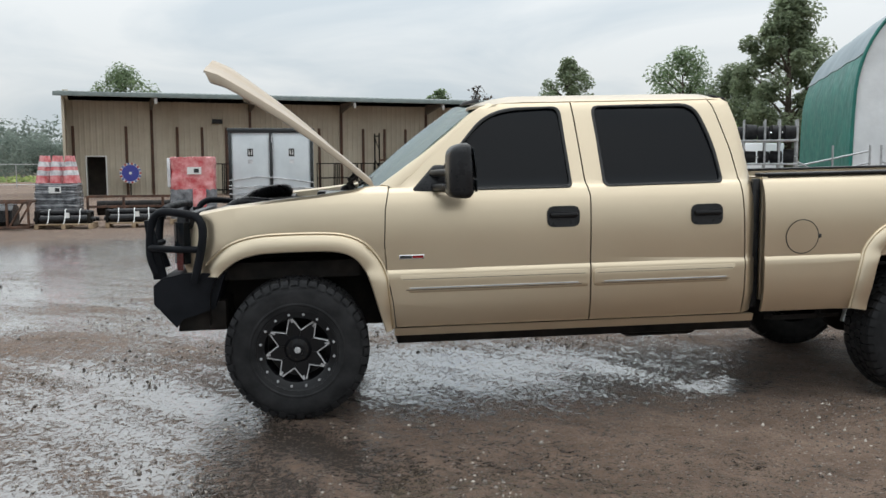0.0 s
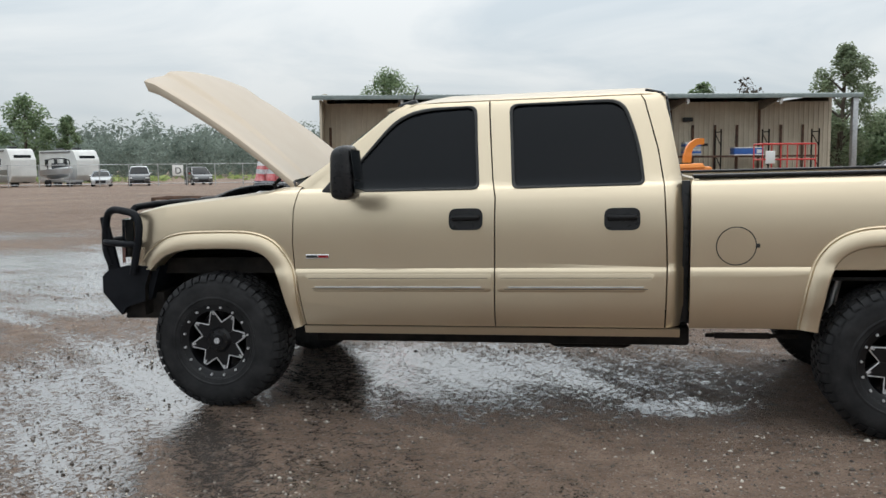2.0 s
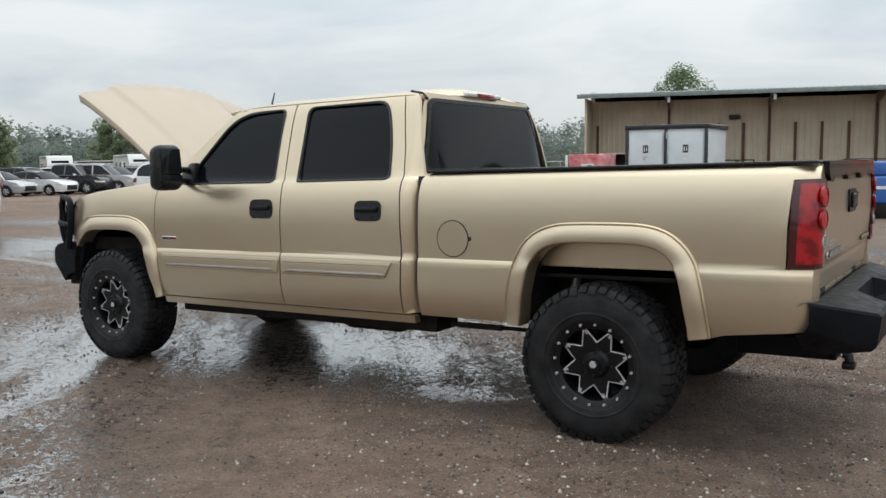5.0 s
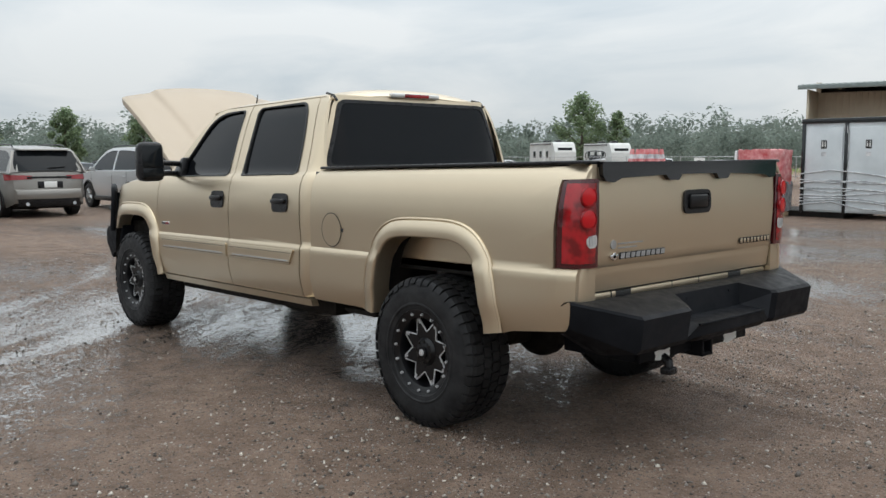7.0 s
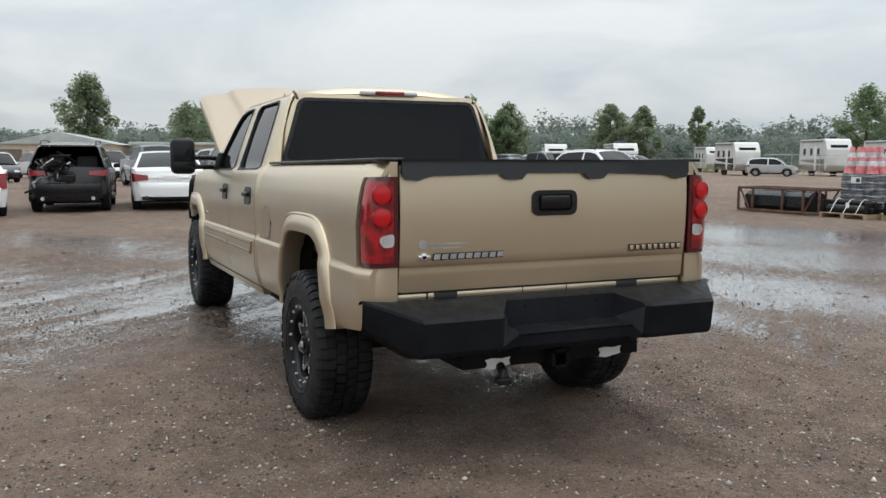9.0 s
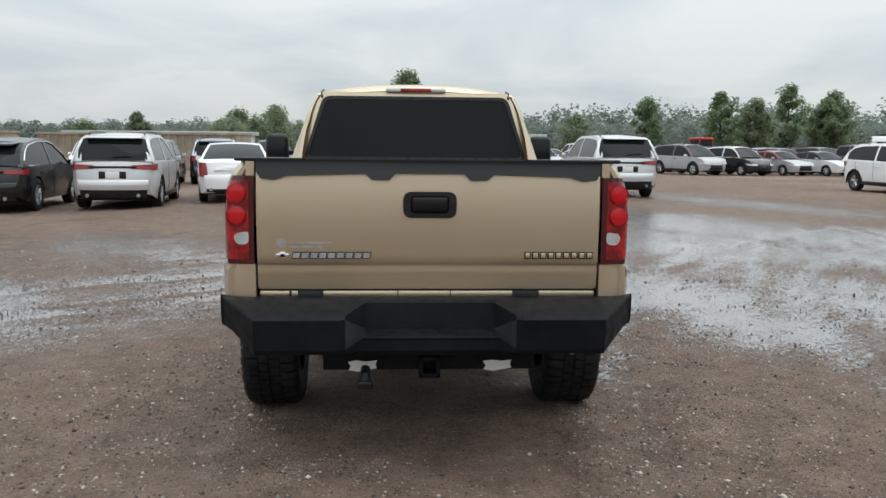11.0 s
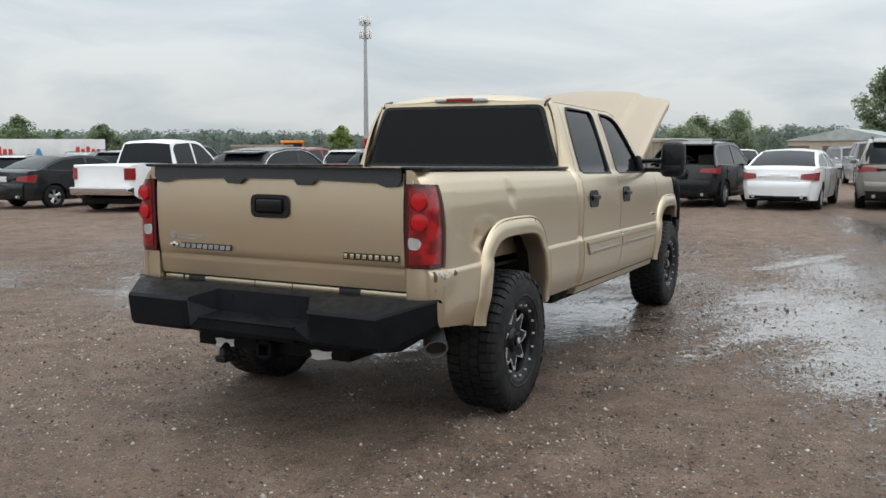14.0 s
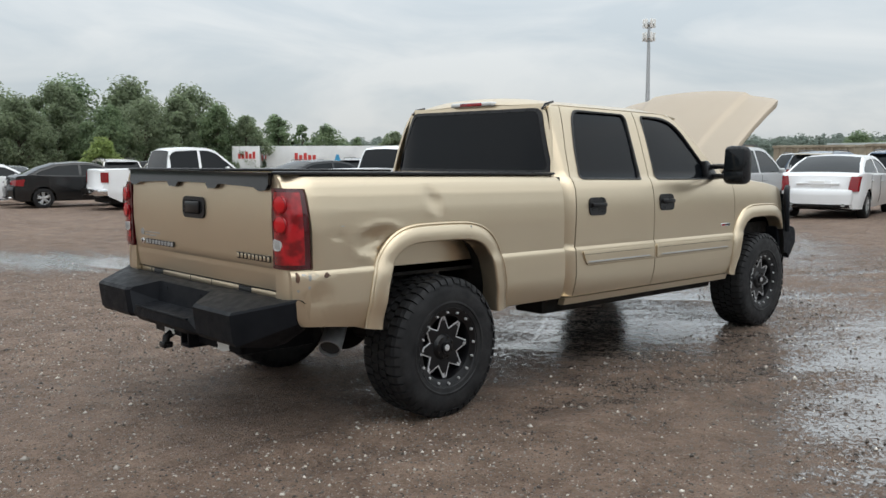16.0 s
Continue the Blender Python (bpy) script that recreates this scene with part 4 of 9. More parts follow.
# bed: floor, head board, tailgate
bm = bmesh.new()
box(bm, 0.86, 2.97, -0.80, 0.80, 0.80, 0.86)
bedfloor = truck_part("bed_floor", bm, M_dark)
for k in range(-7, 8):
    bm = bmesh.new()
    box(bm, 0.88, 2.95, k * 0.105 - 0.025, k * 0.105 + 0.025, 0.86, 0.875, 0.004)
    truck_part("floor_rib", bm, M_dark, parent=bedfloor)
bm = bmesh.new()
box(bm, 0.855, 0.895, -0.90, 0.90, 0.62, 1.382, 0.01)
truck_part("bed_headboard", bm, M_tan)
bm = bmesh.new()


def gate_x(y, z):
    return 2.998 + 0.012 * math.sin(max(0, min(1, (z - 0.92) / 0.45)) * math.pi) - 0.015 * max(0.0, (0.905 - z) / 0.1) ** 0.7 - (0.005 if 0.896 < z < 0.915 else 0.0)


def gate_panel(bm, outline, off, holes=(), thick=0.03, zc=()):
    panel(bm, outline, lambda y, z: 0.0, 1, holes, thick, zc)
    for v in bm.verts:
        y, d, z = v.co.x, v.co.y, v.co.z
        v.co = (gate_x(y, z) + off + d, y, z)


gate_panel(bm, rounded([(-0.803, 0.786), (0.803, 0.786), (0.803, 1.372), (-0.803, 1.372)], 0.012, 3), 0.0, (), 0.05, [0.812, 0.824, 0.84, 0.86, 0.88, 0.896, 0.905, 0.915, 0.95, 1.0, 1.1, 1.2, 1.3, 1.35])
gate = truck_part("tailgate", bm, M_tan, "tan tailgate, its lower edge dented")
for v in gate.data.vertices:
    x, y, z = v.co
    for cy, cz, ry, rz, d in ((0.22, 0.865, 0.035, 0.016, 0.022), (0.33, 0.853, 0.055, 0.013, 0.020), (-0.55, 0.90, 0.03, 0.012, 0.006)):
        v.co.x -= d * math.exp(-((y - cy) / ry) ** 2 - ((z - cz) / rz) ** 2)
# the gate's black spoiler with three notches
bm = bmesh.new()
low = [(-0.80, 1.335), (-0.78, 1.305), (-0.72, 1.298), (-0.66, 1.318), (-0.30, 1.328), (-0.27, 1.302), (-0.19, 1.300), (-0.16, 1.330), (0.16, 1.330), (0.19, 1.300), (0.27, 1.302), (0.30, 1.328), (0.66, 1.318), (0.72, 1.298), (0.78, 1.305), (0.80, 1.335)]
gate_panel(bm, low + [(0.80, 1.395), (-0.80, 1.395)], 0.024, (), 0.045, (1.345, 1.37))
truck_part("gate_spoiler", bm, M_gloss, "gloss black spoiler along the tailgate", parent=gate)
bm = bmesh.new()
gate_panel(bm, rounded([(-0.125, 1.125), (0.125, 1.125), (0.125, 1.248), (-0.125, 1.248)], 0.042, 5), 0.010, (), 0.02)
truck_part("gate_handle_cup", bm, M_plastic, parent=gate)
bm = bmesh.new()
box(bm, 3.014, 3.032, -0.088, 0.088, 1.150, 1.228, 0.016, 3)
truck_part("gate_handle", bm, M_rim, "black tailgate handle", parent=gate)
# lettering stands as plain bars of its size
bm = bmesh.new()
for k in range(9):
    hexa(bm, [(3.004, -0.644 + k * 0.041, 0.932), (3.0105, -0.644 + k * 0.041, 0.932), (3.0105, -0.606 + k * 0.041, 0.932), (3.004, -0.606 + k * 0.041, 0.932), (3.004, -0.638 + k * 0.041, 0.964), (3.0105, -0.638 + k * 0.041, 0.964), (3.0105, -0.600 + k * 0.041, 0.964), (3.004, -0.600 + k * 0.041, 0.964)], 0.002, 1)
truck_part("model_lettering", bm, M_rim, "dark raised letter bars with chrome faces", parent=gate)
bm = bmesh.new()
for k in range(9):
    hexa(bm, [(3.0095, -0.640 + k * 0.041, 0.936), (3.0118, -0.640 + k * 0.041, 0.936), (3.0118, -0.609 + k * 0.041, 0.936), (3.0095, -0.609 + k * 0.041, 0.936), (3.0095, -0.635 + k * 0.041, 0.960), (3.0118, -0.635 + k * 0.041, 0.960), (3.0118, -0.604 + k * 0.041, 0.960), (3.0095, -0.604 + k * 0.041, 0.960)])
truck_part("model_lettering_face", bm, M_steel, parent=gate)
bm = bmesh.new()
box(bm, 3.0045, 3.012, -0.715, -0.655, 0.938, 0.957, 0.003)
box(bm, 3.0045, 3.012, -0.698, -0.672, 0.930, 0.965, 0.003)
truck_part("maker_mark", bm, M_chrome, "small chrome mark", parent=gate)
bm = bmesh.new()
for k in range(9):
    gx = 0.45 + k * 0.037
    box(bm, 3.004, 3.009, gx, gx + 0.0315, 0.932, 0.966, 0.003)
truck_part("maker_lettering", bm, M_rim, "dark outlined letter bars", parent=gate)
bm = bmesh.new()
for k in range(9):
    gx = 0.45 + k * 0.037
    box(bm, 3.008, 3.0100, gx + 0.0045, gx + 0.0270, 0.9370, 0.9610, 0.001)
truck_part("maker_lettering_face", bm, M_tan, parent=gate)
bm = bmesh.new()
cyl(bm, (3.004, -0.690, 1.005), (3.0075, -0.690, 1.005), 0.022, None, 20)
for k, w in enumerate((0.20, 0.15)):
    box(bm, 3.0045, 3.0065, -0.655, -0.655 + w, 1.003 - k * 0.02, 1.010 - k * 0.02)
truck_part("dealer_sticker", bm, M_steel, "grey dealer sticker with unreadable bars", parent=gate)

# lower valance between gate and bumper
bm = bmesh.new()
box(bm, 2.93, 2.972, -0.80, 0.80, 0.742, 0.776, 0.008)
sill = truck_part("bed_sill", bm, M_tan, "tan recessed sill with dark slots")
for y0, y1 in ((-0.62, -0.50), (0.40, 0.53), (-0.66, -0.65), (0.10, 0.105), (-0.15, -0.145)):
    bm = bmesh.new()
    box(bm, 2.96, 2.9735, y0, y1, 0.748, 0.775, 0.001)
    truck_part("sill_slot", bm, M_ink, parent=sill)
bm = bmesh.new()
box(bm, 2.94, 2.962, -0.80, 0.80, 0.775, 0.788)
truck_part("gate_gap", bm, M_ink, parent=sill)
for sd in (-1, 1):
    # rear corner post of the bed
    bm = bmesh.new()
    rows = []
    for z in (0.615, 0.66, 0.72, 0.80, 0.86, 0.905):
        rows.append([(2.90, sd * (side_y(2.90, z)), z), (2.955, sd * (side_y(2.955, z) - 0.004), z), (2.985, sd * (side_y(2.98, z) - 0.022), z), (2.998, sd * (side_y(2.98, z) - 0.06), z), (3.0, sd * 0.86, z), (2.999, sd * 0.812, z), (2.95, sd * 0.81, z)])
    grid(bm, rows)
    thicken(bm, 0.01)
    truck_part("bed_corner", bm, M_tan)
    bm = bmesh.new()
    rows = []
    for z in (1.318, 1.345, 1.372, 1.384):
        rows.append([(2.90, sd * side_y(2.90, z), z), (2.96, sd * (side_y(2.96, z) - 0.006), z), (2.99, sd * (side_y(2.99, z) - 0.03), z), (2.999, sd * 0.85, z), (2.999, sd * 0.812, z), (2.95, sd * 0.81, z)])
    grid(bm, rows)
    truck_part("bed_corner_cap", bm, M_tan)
    # tail lamp: dark housing, red lens with two bowls and a white one
    bm = bmesh.new()

    def lamp_rows(off, y_in, z0, z1, x_front):
        rows = []
        for i in range(15):
            z = z0 + (z1 - z0) * i / 14
            w = 0.012 * (z - 0.9) / 0.42
            b = side_y(2.93, z)
            rows.append([(x_front + w + 0.0, sd * (b + off * 0.6), z), (2.955, sd * (b + off - 0.004), z), (2.99 + off, sd * (b - 0.014), z), (3.012 + off, sd * (b - 0.045), z), (3.018 + off, sd * (b - 0.08), z), (3.014 + off, sd * y_in, z)])
        return rows
    grid(bm, lamp_rows(0.0, 0.815, 0.908, 1.316, 2.880))
    thicken(bm, 0.02)
    lamp = truck_part("tail_lamp", bm, M_lens_dark, "red tail lamp with dark surround")
    bm = bmesh.new()
    grid(bm, lamp_rows(0.004, 0.838, 0.930, 1.298, 2.915))
    truck_part("lens", bm, M_lens, "red ribbed lens", parent=lamp)
    for cz, rr in ((1.238, 0.044), (1.136, 0.044)):
        # a darker red ring paints the shading under each bright round reflector
        bm = bmesh.new()
        lathe(bm, [(rr * 1.10, 0.0), (rr * 1.07, -0.006), (rr, -0.007), (rr * 0.98, -0.002)], 28)
        truck_part("bowl_rim", bm, M_bowl_edge, parent=lamp, m=RAKE @ pose(3.0185, sd * 0.893, cz - 0.004, 0, 0, sd * 9) @ pose(0, 0, 0, 0, 0, 90))
        bm = bmesh.new()
        lathe(bm, [(rr, 0.002), (rr * 0.92, -0.006), (rr * 0.7, -0.008), (rr * 0.35, -0.0095), (0.001, -0.010)], 28)
        truck_part("reflector_bowl", bm, M_bowl, "bright round red reflector", parent=lamp, m=RAKE @ pose(3.0165, sd * 0.893, cz, 0, 0, sd * 9) @ pose(0, 0, 0, 0, 0, 90))
    for cz, rr, mt, nm in ((1.033, 0.036, M_lampwhite, "reversing_bowl"),):
        bm = bmesh.new()
        o = rounded([(0.838, cz - 0.030), (0.888, cz - 0.034), (0.906, cz - 0.006), (0.900, cz + 0.018), (0.838, cz + 0.030)], 0.02, 4)
        panel(bm, o, lambda y, z: 0.0, 1, (), 0.01)
        for v in bm.verts:
            y, d, z = v.co.x, v.co.y, v.co.z
            v.co = (3.026 - 0.35 * max(0, y - 0.875) ** 1.5 * 3 + d * 0.5, sd * min(y, 0.935), z)
        rev = truck_part(nm, bm, mt, "clear ribbed reversing lens", parent=lamp)
    for k in range(5):
        bm = bmesh.new()
        box(bm, 3.020, 3.0275, sd * (0.846 + k * 0.011), sd * (0.849 + k * 0.011), 1.010, 1.056)
        truck_part("lens_rib", bm, M_steel, parent=lamp)

# rear bumper: heavy black steel with a recessed middle step
bm = bmesh.new()


def bumper_rows(stations, bm):
    grid(bm, [[(x, y, z) for x, z in sec] for y, sec in stations], close=False)


wing = [(2.93, 0.725), (2.99, 0.752), (3.10, 0.746), (3.245, 0.700), (3.262, 0.684), (3.245, 0.545), (3.225, 0.522), (3.02, 0.49), (2.93, 0.505)]
endw = [(2.93, 0.735), (2.955, 0.755), (2.975, 0.760), (2.985, 0.758), (2.99, 0.746), (2.985, 0.66), (2.975, 0.635), (2.955, 0.61), (2.93, 0.605)]
mid = [(2.93, 0.725), (2.99, 0.748), (3.07, 0.744), (3.092, 0.736), (3.105, 0.618), (3.240, 0.604), (3.247, 0.545), (3.225, 0.518), (2.93, 0.490)]
for sd in (-1, 1):
    st = [(sd * 0.978, endw), (sd * 0.971, [(x, z) for x, z in endw])] + [(sd * 0.79, wing), (sd * 0.60, wing), (sd * 0.415, wing), (sd * 0.385, [(x if x < 3.08 else x - 0.02, z) for x, z in wing])]
    bumper_rows(st, bm)
bumper_rows([(-0.30, mid), (0.30, mid)], bm)
for sd in (-1, 1):
    grid(bm, [[(x, sd * 0.385, z) for x, z in [(a if a < 3.08 else a - 0.02, c) for a, c in wing]], [(x, sd * 0.30, z) for x, z in mid]])
bmesh.ops.remove_doubles(bm, verts=bm.verts[:], dist=0.0005)
rb = truck_part("rear_bumper", bm, M_black, "textured black steel rear bumper", sharp=22)
bm = bmesh.new()
tube(bm, [(3.242, -0.31, 0.602), (3.242, 0.31, 0.602)], 0.007, 6)
for y in (-0.20, 0.20):
    cyl(bm, (3.092, y, 0.705), (3.099, y, 0.705), 0.008, None, 10)
truck_part("step_lip", bm, M_black, parent=rb)
bm = bmesh.new()
for k in range(7):
    box(bm, 3.10, 3.145, -0.80 + k * 0.022, -0.786 + k * 0.022, 0.545, 0.560)
truck_part("sticker_marks", bm, M_paper, parent=rb)

# torn and flaked paint below the right lamp
for cx, cz, rx, rz, mt, nm in ((2.962, 0.862, 0.012, 0.030, M_rust, "torn_hole"), (2.80, 0.872, 0.022, 0.014, M_rust, "torn_hole"), (2.885, 0.872, 0.045, 0.020, M_tan_rail, "bare_patch"), (2.90, 0.865, 0.010, 0.016, M_steel, "paint_chip"), (2.93, 0.882, 0.014, 0.006, M_steel, "paint_chip"), (2.905, 0.815, 0.009, 0.008, M_steel, "paint_chip"), (2.96, 0.80, 0.006, 0.009, M_steel, "paint_chip"), (1.77, 1.085, 0.006, 0.009, M_steel, "paint_chip"), (2.69, 1.12, 0.014, 0.003, M_steel, "paint_chip")):
    rnd = random.Random(int(cx * 1000 + cz * 100))
    o = []
    for k in range(11):
        a = 2 * math.pi * k / 11
        f = rnd.uniform(0.6, 1.15)
        o.append((cx + rx * f * math.cos(a), cz + rz * f * math.sin(a)))
    bm = bmesh.new()
    panel(bm, o, lambda x, z: side_y(min(x, 2.99), z) + 0.0025 + (0.034 if 1.0 < cz < 1.1 else 0.0), 1, (), 0.004)
    truck_part(nm, bm, mt, {"torn_hole": "torn rusty hole", "bare_patch": "scuffed bare patch", "paint_chip": "pale paint chip"}[nm])

# tow hitch
bm = bmesh.new()
box(bm, 3.00, 3.035, -0.50, 0.50, 0.405, 0.525, 0.006)
for sd in (-1, 1):
    box(bm, 2.55, 3.02, sd * 0.47, sd * 0.50, 0.405, 0.60, 0.004)
hit = truck_part("tow_hitch", bm, M_black, "black receiver hitch plate")
bm = bmesh.new()
for a, b, c, d in ((-0.05, 0.05, 0.47, 0.49), (-0.05, 0.05, 0.39, 0.41), (-0.05, -0.03, 0.39, 0.49), (0.03, 0.05, 0.39, 0.49)):
    box(bm, 2.95, 3.10, a, b, c - 0.01, d - 0.01, 0.004)
truck_part("receiver_tube", bm, M_black, parent=hit)
for y in (-0.315, 0.325):
    bm = bmesh.new()
    o = [(y - 0.065, 0.40), (y - 0.02, 0.392), (y + 0.03, 0.402), (y + 0.068, 0.408), (y + 0.062, 0.43), (y + 0.07, 0.447), (y + 0.02, 0.441), (y - 0.03, 0.447), (y - 0.068, 0.440), (y - 0.055, 0.42)]
    panel(bm, [(p, q + 0.005) for p, q in o], lambda a, b: 0.0, 1, (), 0.001)
    for v in bm.verts:
        v.co = (3.0375 + v.co.y, v.co.x, v.co.z)
    truck_part("torn_sticker", bm, M_paper, "torn white warning sticker", parent=hit)
bm = bmesh.new()
tube(bm, [(3.03, -0.30, 0.41), (3.065, -0.30, 0.39), (3.07, -0.30, 0.35)], 0.024, 10)
box(bm, 3.035, 3.10, -0.335, -0.265, 0.325, 0.365, 0.012)
truck_part("trailer_plug", bm, M_plastic, "black trailer socket", parent=hit)

# front bumper and brush guard
bm = bmesh.new()
prof = [(-2.375, 0.862), (-2.62, 0.868), (-2.745, 0.84), (-2.79, 0.80), (-2.79, 0.695), (-2.665, 0.552), (-2.63, 0.600), (-2.44, 0.655)]
st = []
for y in (-0.905, -0.895, -0.68, -0.45, 0.0, 0.45, 0.68, 0.895, 0.905):
    k = max(0.0, (abs(y) - 0.55) / 0.4)
    st.append((y, [(x + (0.012 * k ** 2 if x < -2.5 else 0), z) for x, z in prof]))
grid(bm, [[(x, y, z + 0.045) for x, z in sec] for y, sec in st], close=True)
bmesh.ops.holes_fill(bm, edges=bm.edges[:], sides=0)
fb = truck_part("front_bumper", bm, M_black, "textured black steel front bumper", sharp=22)
bm = bmesh.new()
hexa(bm, [(-2.66, -0.86, 0.565), (-2.38, -0.84, 0.565), (-2.38, 0.84, 0.565), (-2.66, 0.86, 0.565), (-2.62, -0.87, 0.74), (-2.38, -0.86, 0.74), (-2.38, 0.86, 0.74), (-2.62, 0.87, 0.74)], 0.012)
truck_part("bumper_valance", bm, M_dark, parent=fb)
guard = truck_part("brush_guard", tube(bmesh.new(), curve_pts([(-2.80, -0.42, 0.90), (-2.84, -0.42, 1.05), (-2.83, -0.42, 1.20), (-2.80, -0.40, 1.265), (-2.80, 0.40, 1.265), (-2.83, 0.42, 1.20), (-2.84, 0.42, 1.05), (-2.80, 0.42, 0.90)], 5), 0.024, 10), M_black, "black tube brush guard")
for sd in (-1, 1):
    bm = bmesh.new()
    tube(bm, curve_pts([(-2.78, sd * 0.80, 0.905), (-2.815, sd * 0.80, 1.02), (-2.80, sd * 0.80, 1.20), (-2.74, sd * 0.83, 1.262), (-2.62, sd * 0.88, 1.258), (-2.525, sd * 0.92, 1.235), (-2.490, sd * 0.935, 1.17), (-2.50, sd * 0.94, 1.05), (-2.545, sd * 0.935, 0.86)], 5), 0.024, 10)
    truck_part("lamp_hoop", bm, M_black, parent=guard)
    bm = bmesh.new()
    tube(bm, curve_pts([(-2.82, sd * 0.42, 1.06), (-2.82, sd * 0.75, 1.06), (-2.77, sd * 0.85, 1.058), (-2.64, sd * 0.90, 1.052), (-2.50, sd * 0.938, 1.05)], 5), 0.020, 10)
    truck_part("cross_tube", bm, M_black, parent=guard)
    bm = bmesh.new()
    hexa(bm, [(-2.80, sd * 0.78, 0.87), (-2.72, sd * 0.78, 0.87), (-2.72, sd * 0.81, 0.87), (-2.80, sd * 0.81, 0.87), (-2.845, sd * 0.78, 1.22), (-2.80, sd * 0.78, 1.22), (-2.80, sd * 0.81, 1.22), (-2.845, sd * 0.81, 1.22)], 0.006)
    truck_part("upright_plate", bm, M_black, parent=guard)
    # headlamp
    bm = bmesh.new()
    rows = [[(-2.60 + 0.0, sd * 0.905, z), (-2.645, sd * 0.875, z), (-2.675, sd * 0.80, z), (-2.70, sd * 0.60, z)] for z in (0.965, 1.02, 1.10, 1.17, 1.205)]
    grid(bm, rows)
    thicken(bm, 0.05)
    truck_part("headlamp", bm, M_carglass, "dark headlamp")
    bm = bmesh.new()
    grid(bm, [[(-2.607, sd * 0.909, z), (-2.648, sd * 0.880, z)] for z in (0.93, 0.96, 1.03)])
    truck_part("side_marker", bm, M_lens_dark)
bm = bmesh.new()
box(bm, -2.70, -2.64, -0.60, 0.60, 0.93, 1.235, 0.02)
truck_part("grille", bm, M_plastic)

# raised bonnet
bm = bmesh.new()
ang = math.atan2(0.672, 0.938)
rows = []
for i in range(15):
    t = i / 14
    row = []
    for k in range(-48, 49):
        u = k / 48
        L = 1.155 * t + (0.085 * (1 - u * u)) * t ** 3
        h = 0.030 * math.sin(min(1, t * 1.02) * math.pi) + 0.045 * (1 - u * u) * min(1, 0.35 + t * 0.65)
        d = 1 / (1 + math.exp((abs(u) - 0.50 - 0.14 * t) * 70))
        h += 0.034 * d * (0.4 + 0.6 * t)
        h -= 0.022 * max(0.0, (t - 0.90) / 0.10) ** 2 + 0.012 * max(0.0, (abs(u) - 0.93) / 0.07) ** 1.5
        w = 0.775 + 0.075 * t ** 0.8 - 0.02 * max(0.0, (t - 0.93) / 0.07)
        x = -1.515 - L * math.cos(ang) + h * math.sin(ang) - 0.10 * (1 - u * u) * (1 - t)
        z = 1.392 + L * math.sin(ang) + h * math.cos(ang)
        row.append((x, u * w, z + 0.034))
    rows.append(row)
grid(bm, rows)
bmesh.ops.recalc_face_normals(bm, faces=bm.faces[:])
thicken(bm, 0.012)
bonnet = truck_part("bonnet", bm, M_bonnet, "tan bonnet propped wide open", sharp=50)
for sd in (-1, 1):
    bm = bmesh.new()
    rr = []
    for i in range(15):
        x, y, z = rows[i][0 if sd < 0 else -1]
        rr.append([(x, y, z), (x + 0.030 * math.sin(ang), y + sd * 0.006, z - 0.045 * math.cos(ang)), (x + 0.050 * math.sin(ang), y + sd * 0.002, z - 0.080 * math.cos(ang)), (x + 0.058 * math.sin(ang), y - sd * 0.05, z - 0.088 * math.cos(ang))])
    grid(bm, rr)
    thicken(bm, 0.006)
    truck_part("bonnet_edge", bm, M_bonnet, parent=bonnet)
bm = bmesh.new()
grid(bm, [[(p[0] + 0.045 * math.sin(ang), p[1] * 0.93, p[2] - 0.06 * math.cos(ang)) for p in rows[i][4:-4:4]] for i in range(0, 14)])
truck_part("bonnet_liner", bm, M_dark, parent=bonnet)
for sd in (-1, 1):
    bm = bmesh.new()
    tube(bm, [(-1.60, sd * 0.74, 1.30), (-1.66, sd * 0.74, 1.40), (-1.60, sd * 0.75, 1.45)], 0.014, 8)
    truck_part("bonnet_hinge", bm, M_dark, parent=bonnet)

# engine bay
bm = bmesh.new()
box(bm, -2.60, -1.60, -0.80, 0.80, 0.85, 0.95)
box(bm, -2.58, -2.50, -0.85, 0.85, 0.95, 1.235, 0.02)
truck_part("engine_bay", bm, M_dark)
bm = bmesh.new()
box(bm, -2.35, -1.72, -0.32, 0.32, 0.95, 1.24, 0.06, 3)
box(bm, -2.30, -1.80, -0.22, 0.22, 1.22, 1.30, 0.04, 3)
truck_part("engine", bm, M_dark, "dark diesel engine")
for nm, a in (("battery", (-2.42, -2.12, -0.80, -0.58, 1.05, 1.285)), ("air_box", (-2.40, -2.05, 0.46, 0.80, 1.05, 1.30)), ("fuse_box", (-1.95, -1.72, -0.82, -0.66, 1.15, 1.325)), ("washer_bottle", (-1.90, -1.70, 0.60, 0.80, 1.10, 1.32))):
    bm = bmesh.new()
    box(bm, *a, 0.02, 2)
    truck_part(nm, bm, M_plastic)
for nm, pts, r in (("intake_hose", [(-2.20, 0.55, 1.27), (-2.10, 0.30, 1.34), (-2.25, 0.05, 1.33), (-2.35, -0.20, 1.27)], 0.045), ("radiator_hose", [(-2.48, -0.30, 1.20), (-2.35, -0.36, 1.29), (-2.15, -0.34, 1.28)], 0.03), ("brake_line", [(-1.70, -0.66, 1.26), (-1.68, -0.62, 1.36), (-1.64, -0.50, 1.34)], 0.03)):
    bm = bmesh.new()
    tube(bm, curve_pts(pts, 6), r, 10)
    truck_part(nm, bm, M_plastic)
bm = bmesh.new()
cyl(bm, (-1.74, -0.50, 1.20), (-1.62, -0.50, 1.24), 0.11, None, 20)
box(bm, -1.84, -1.72, -0.54, -0.46, 1.22, 1.34, 0.02)
truck_part("brake_servo", bm, M_dark)
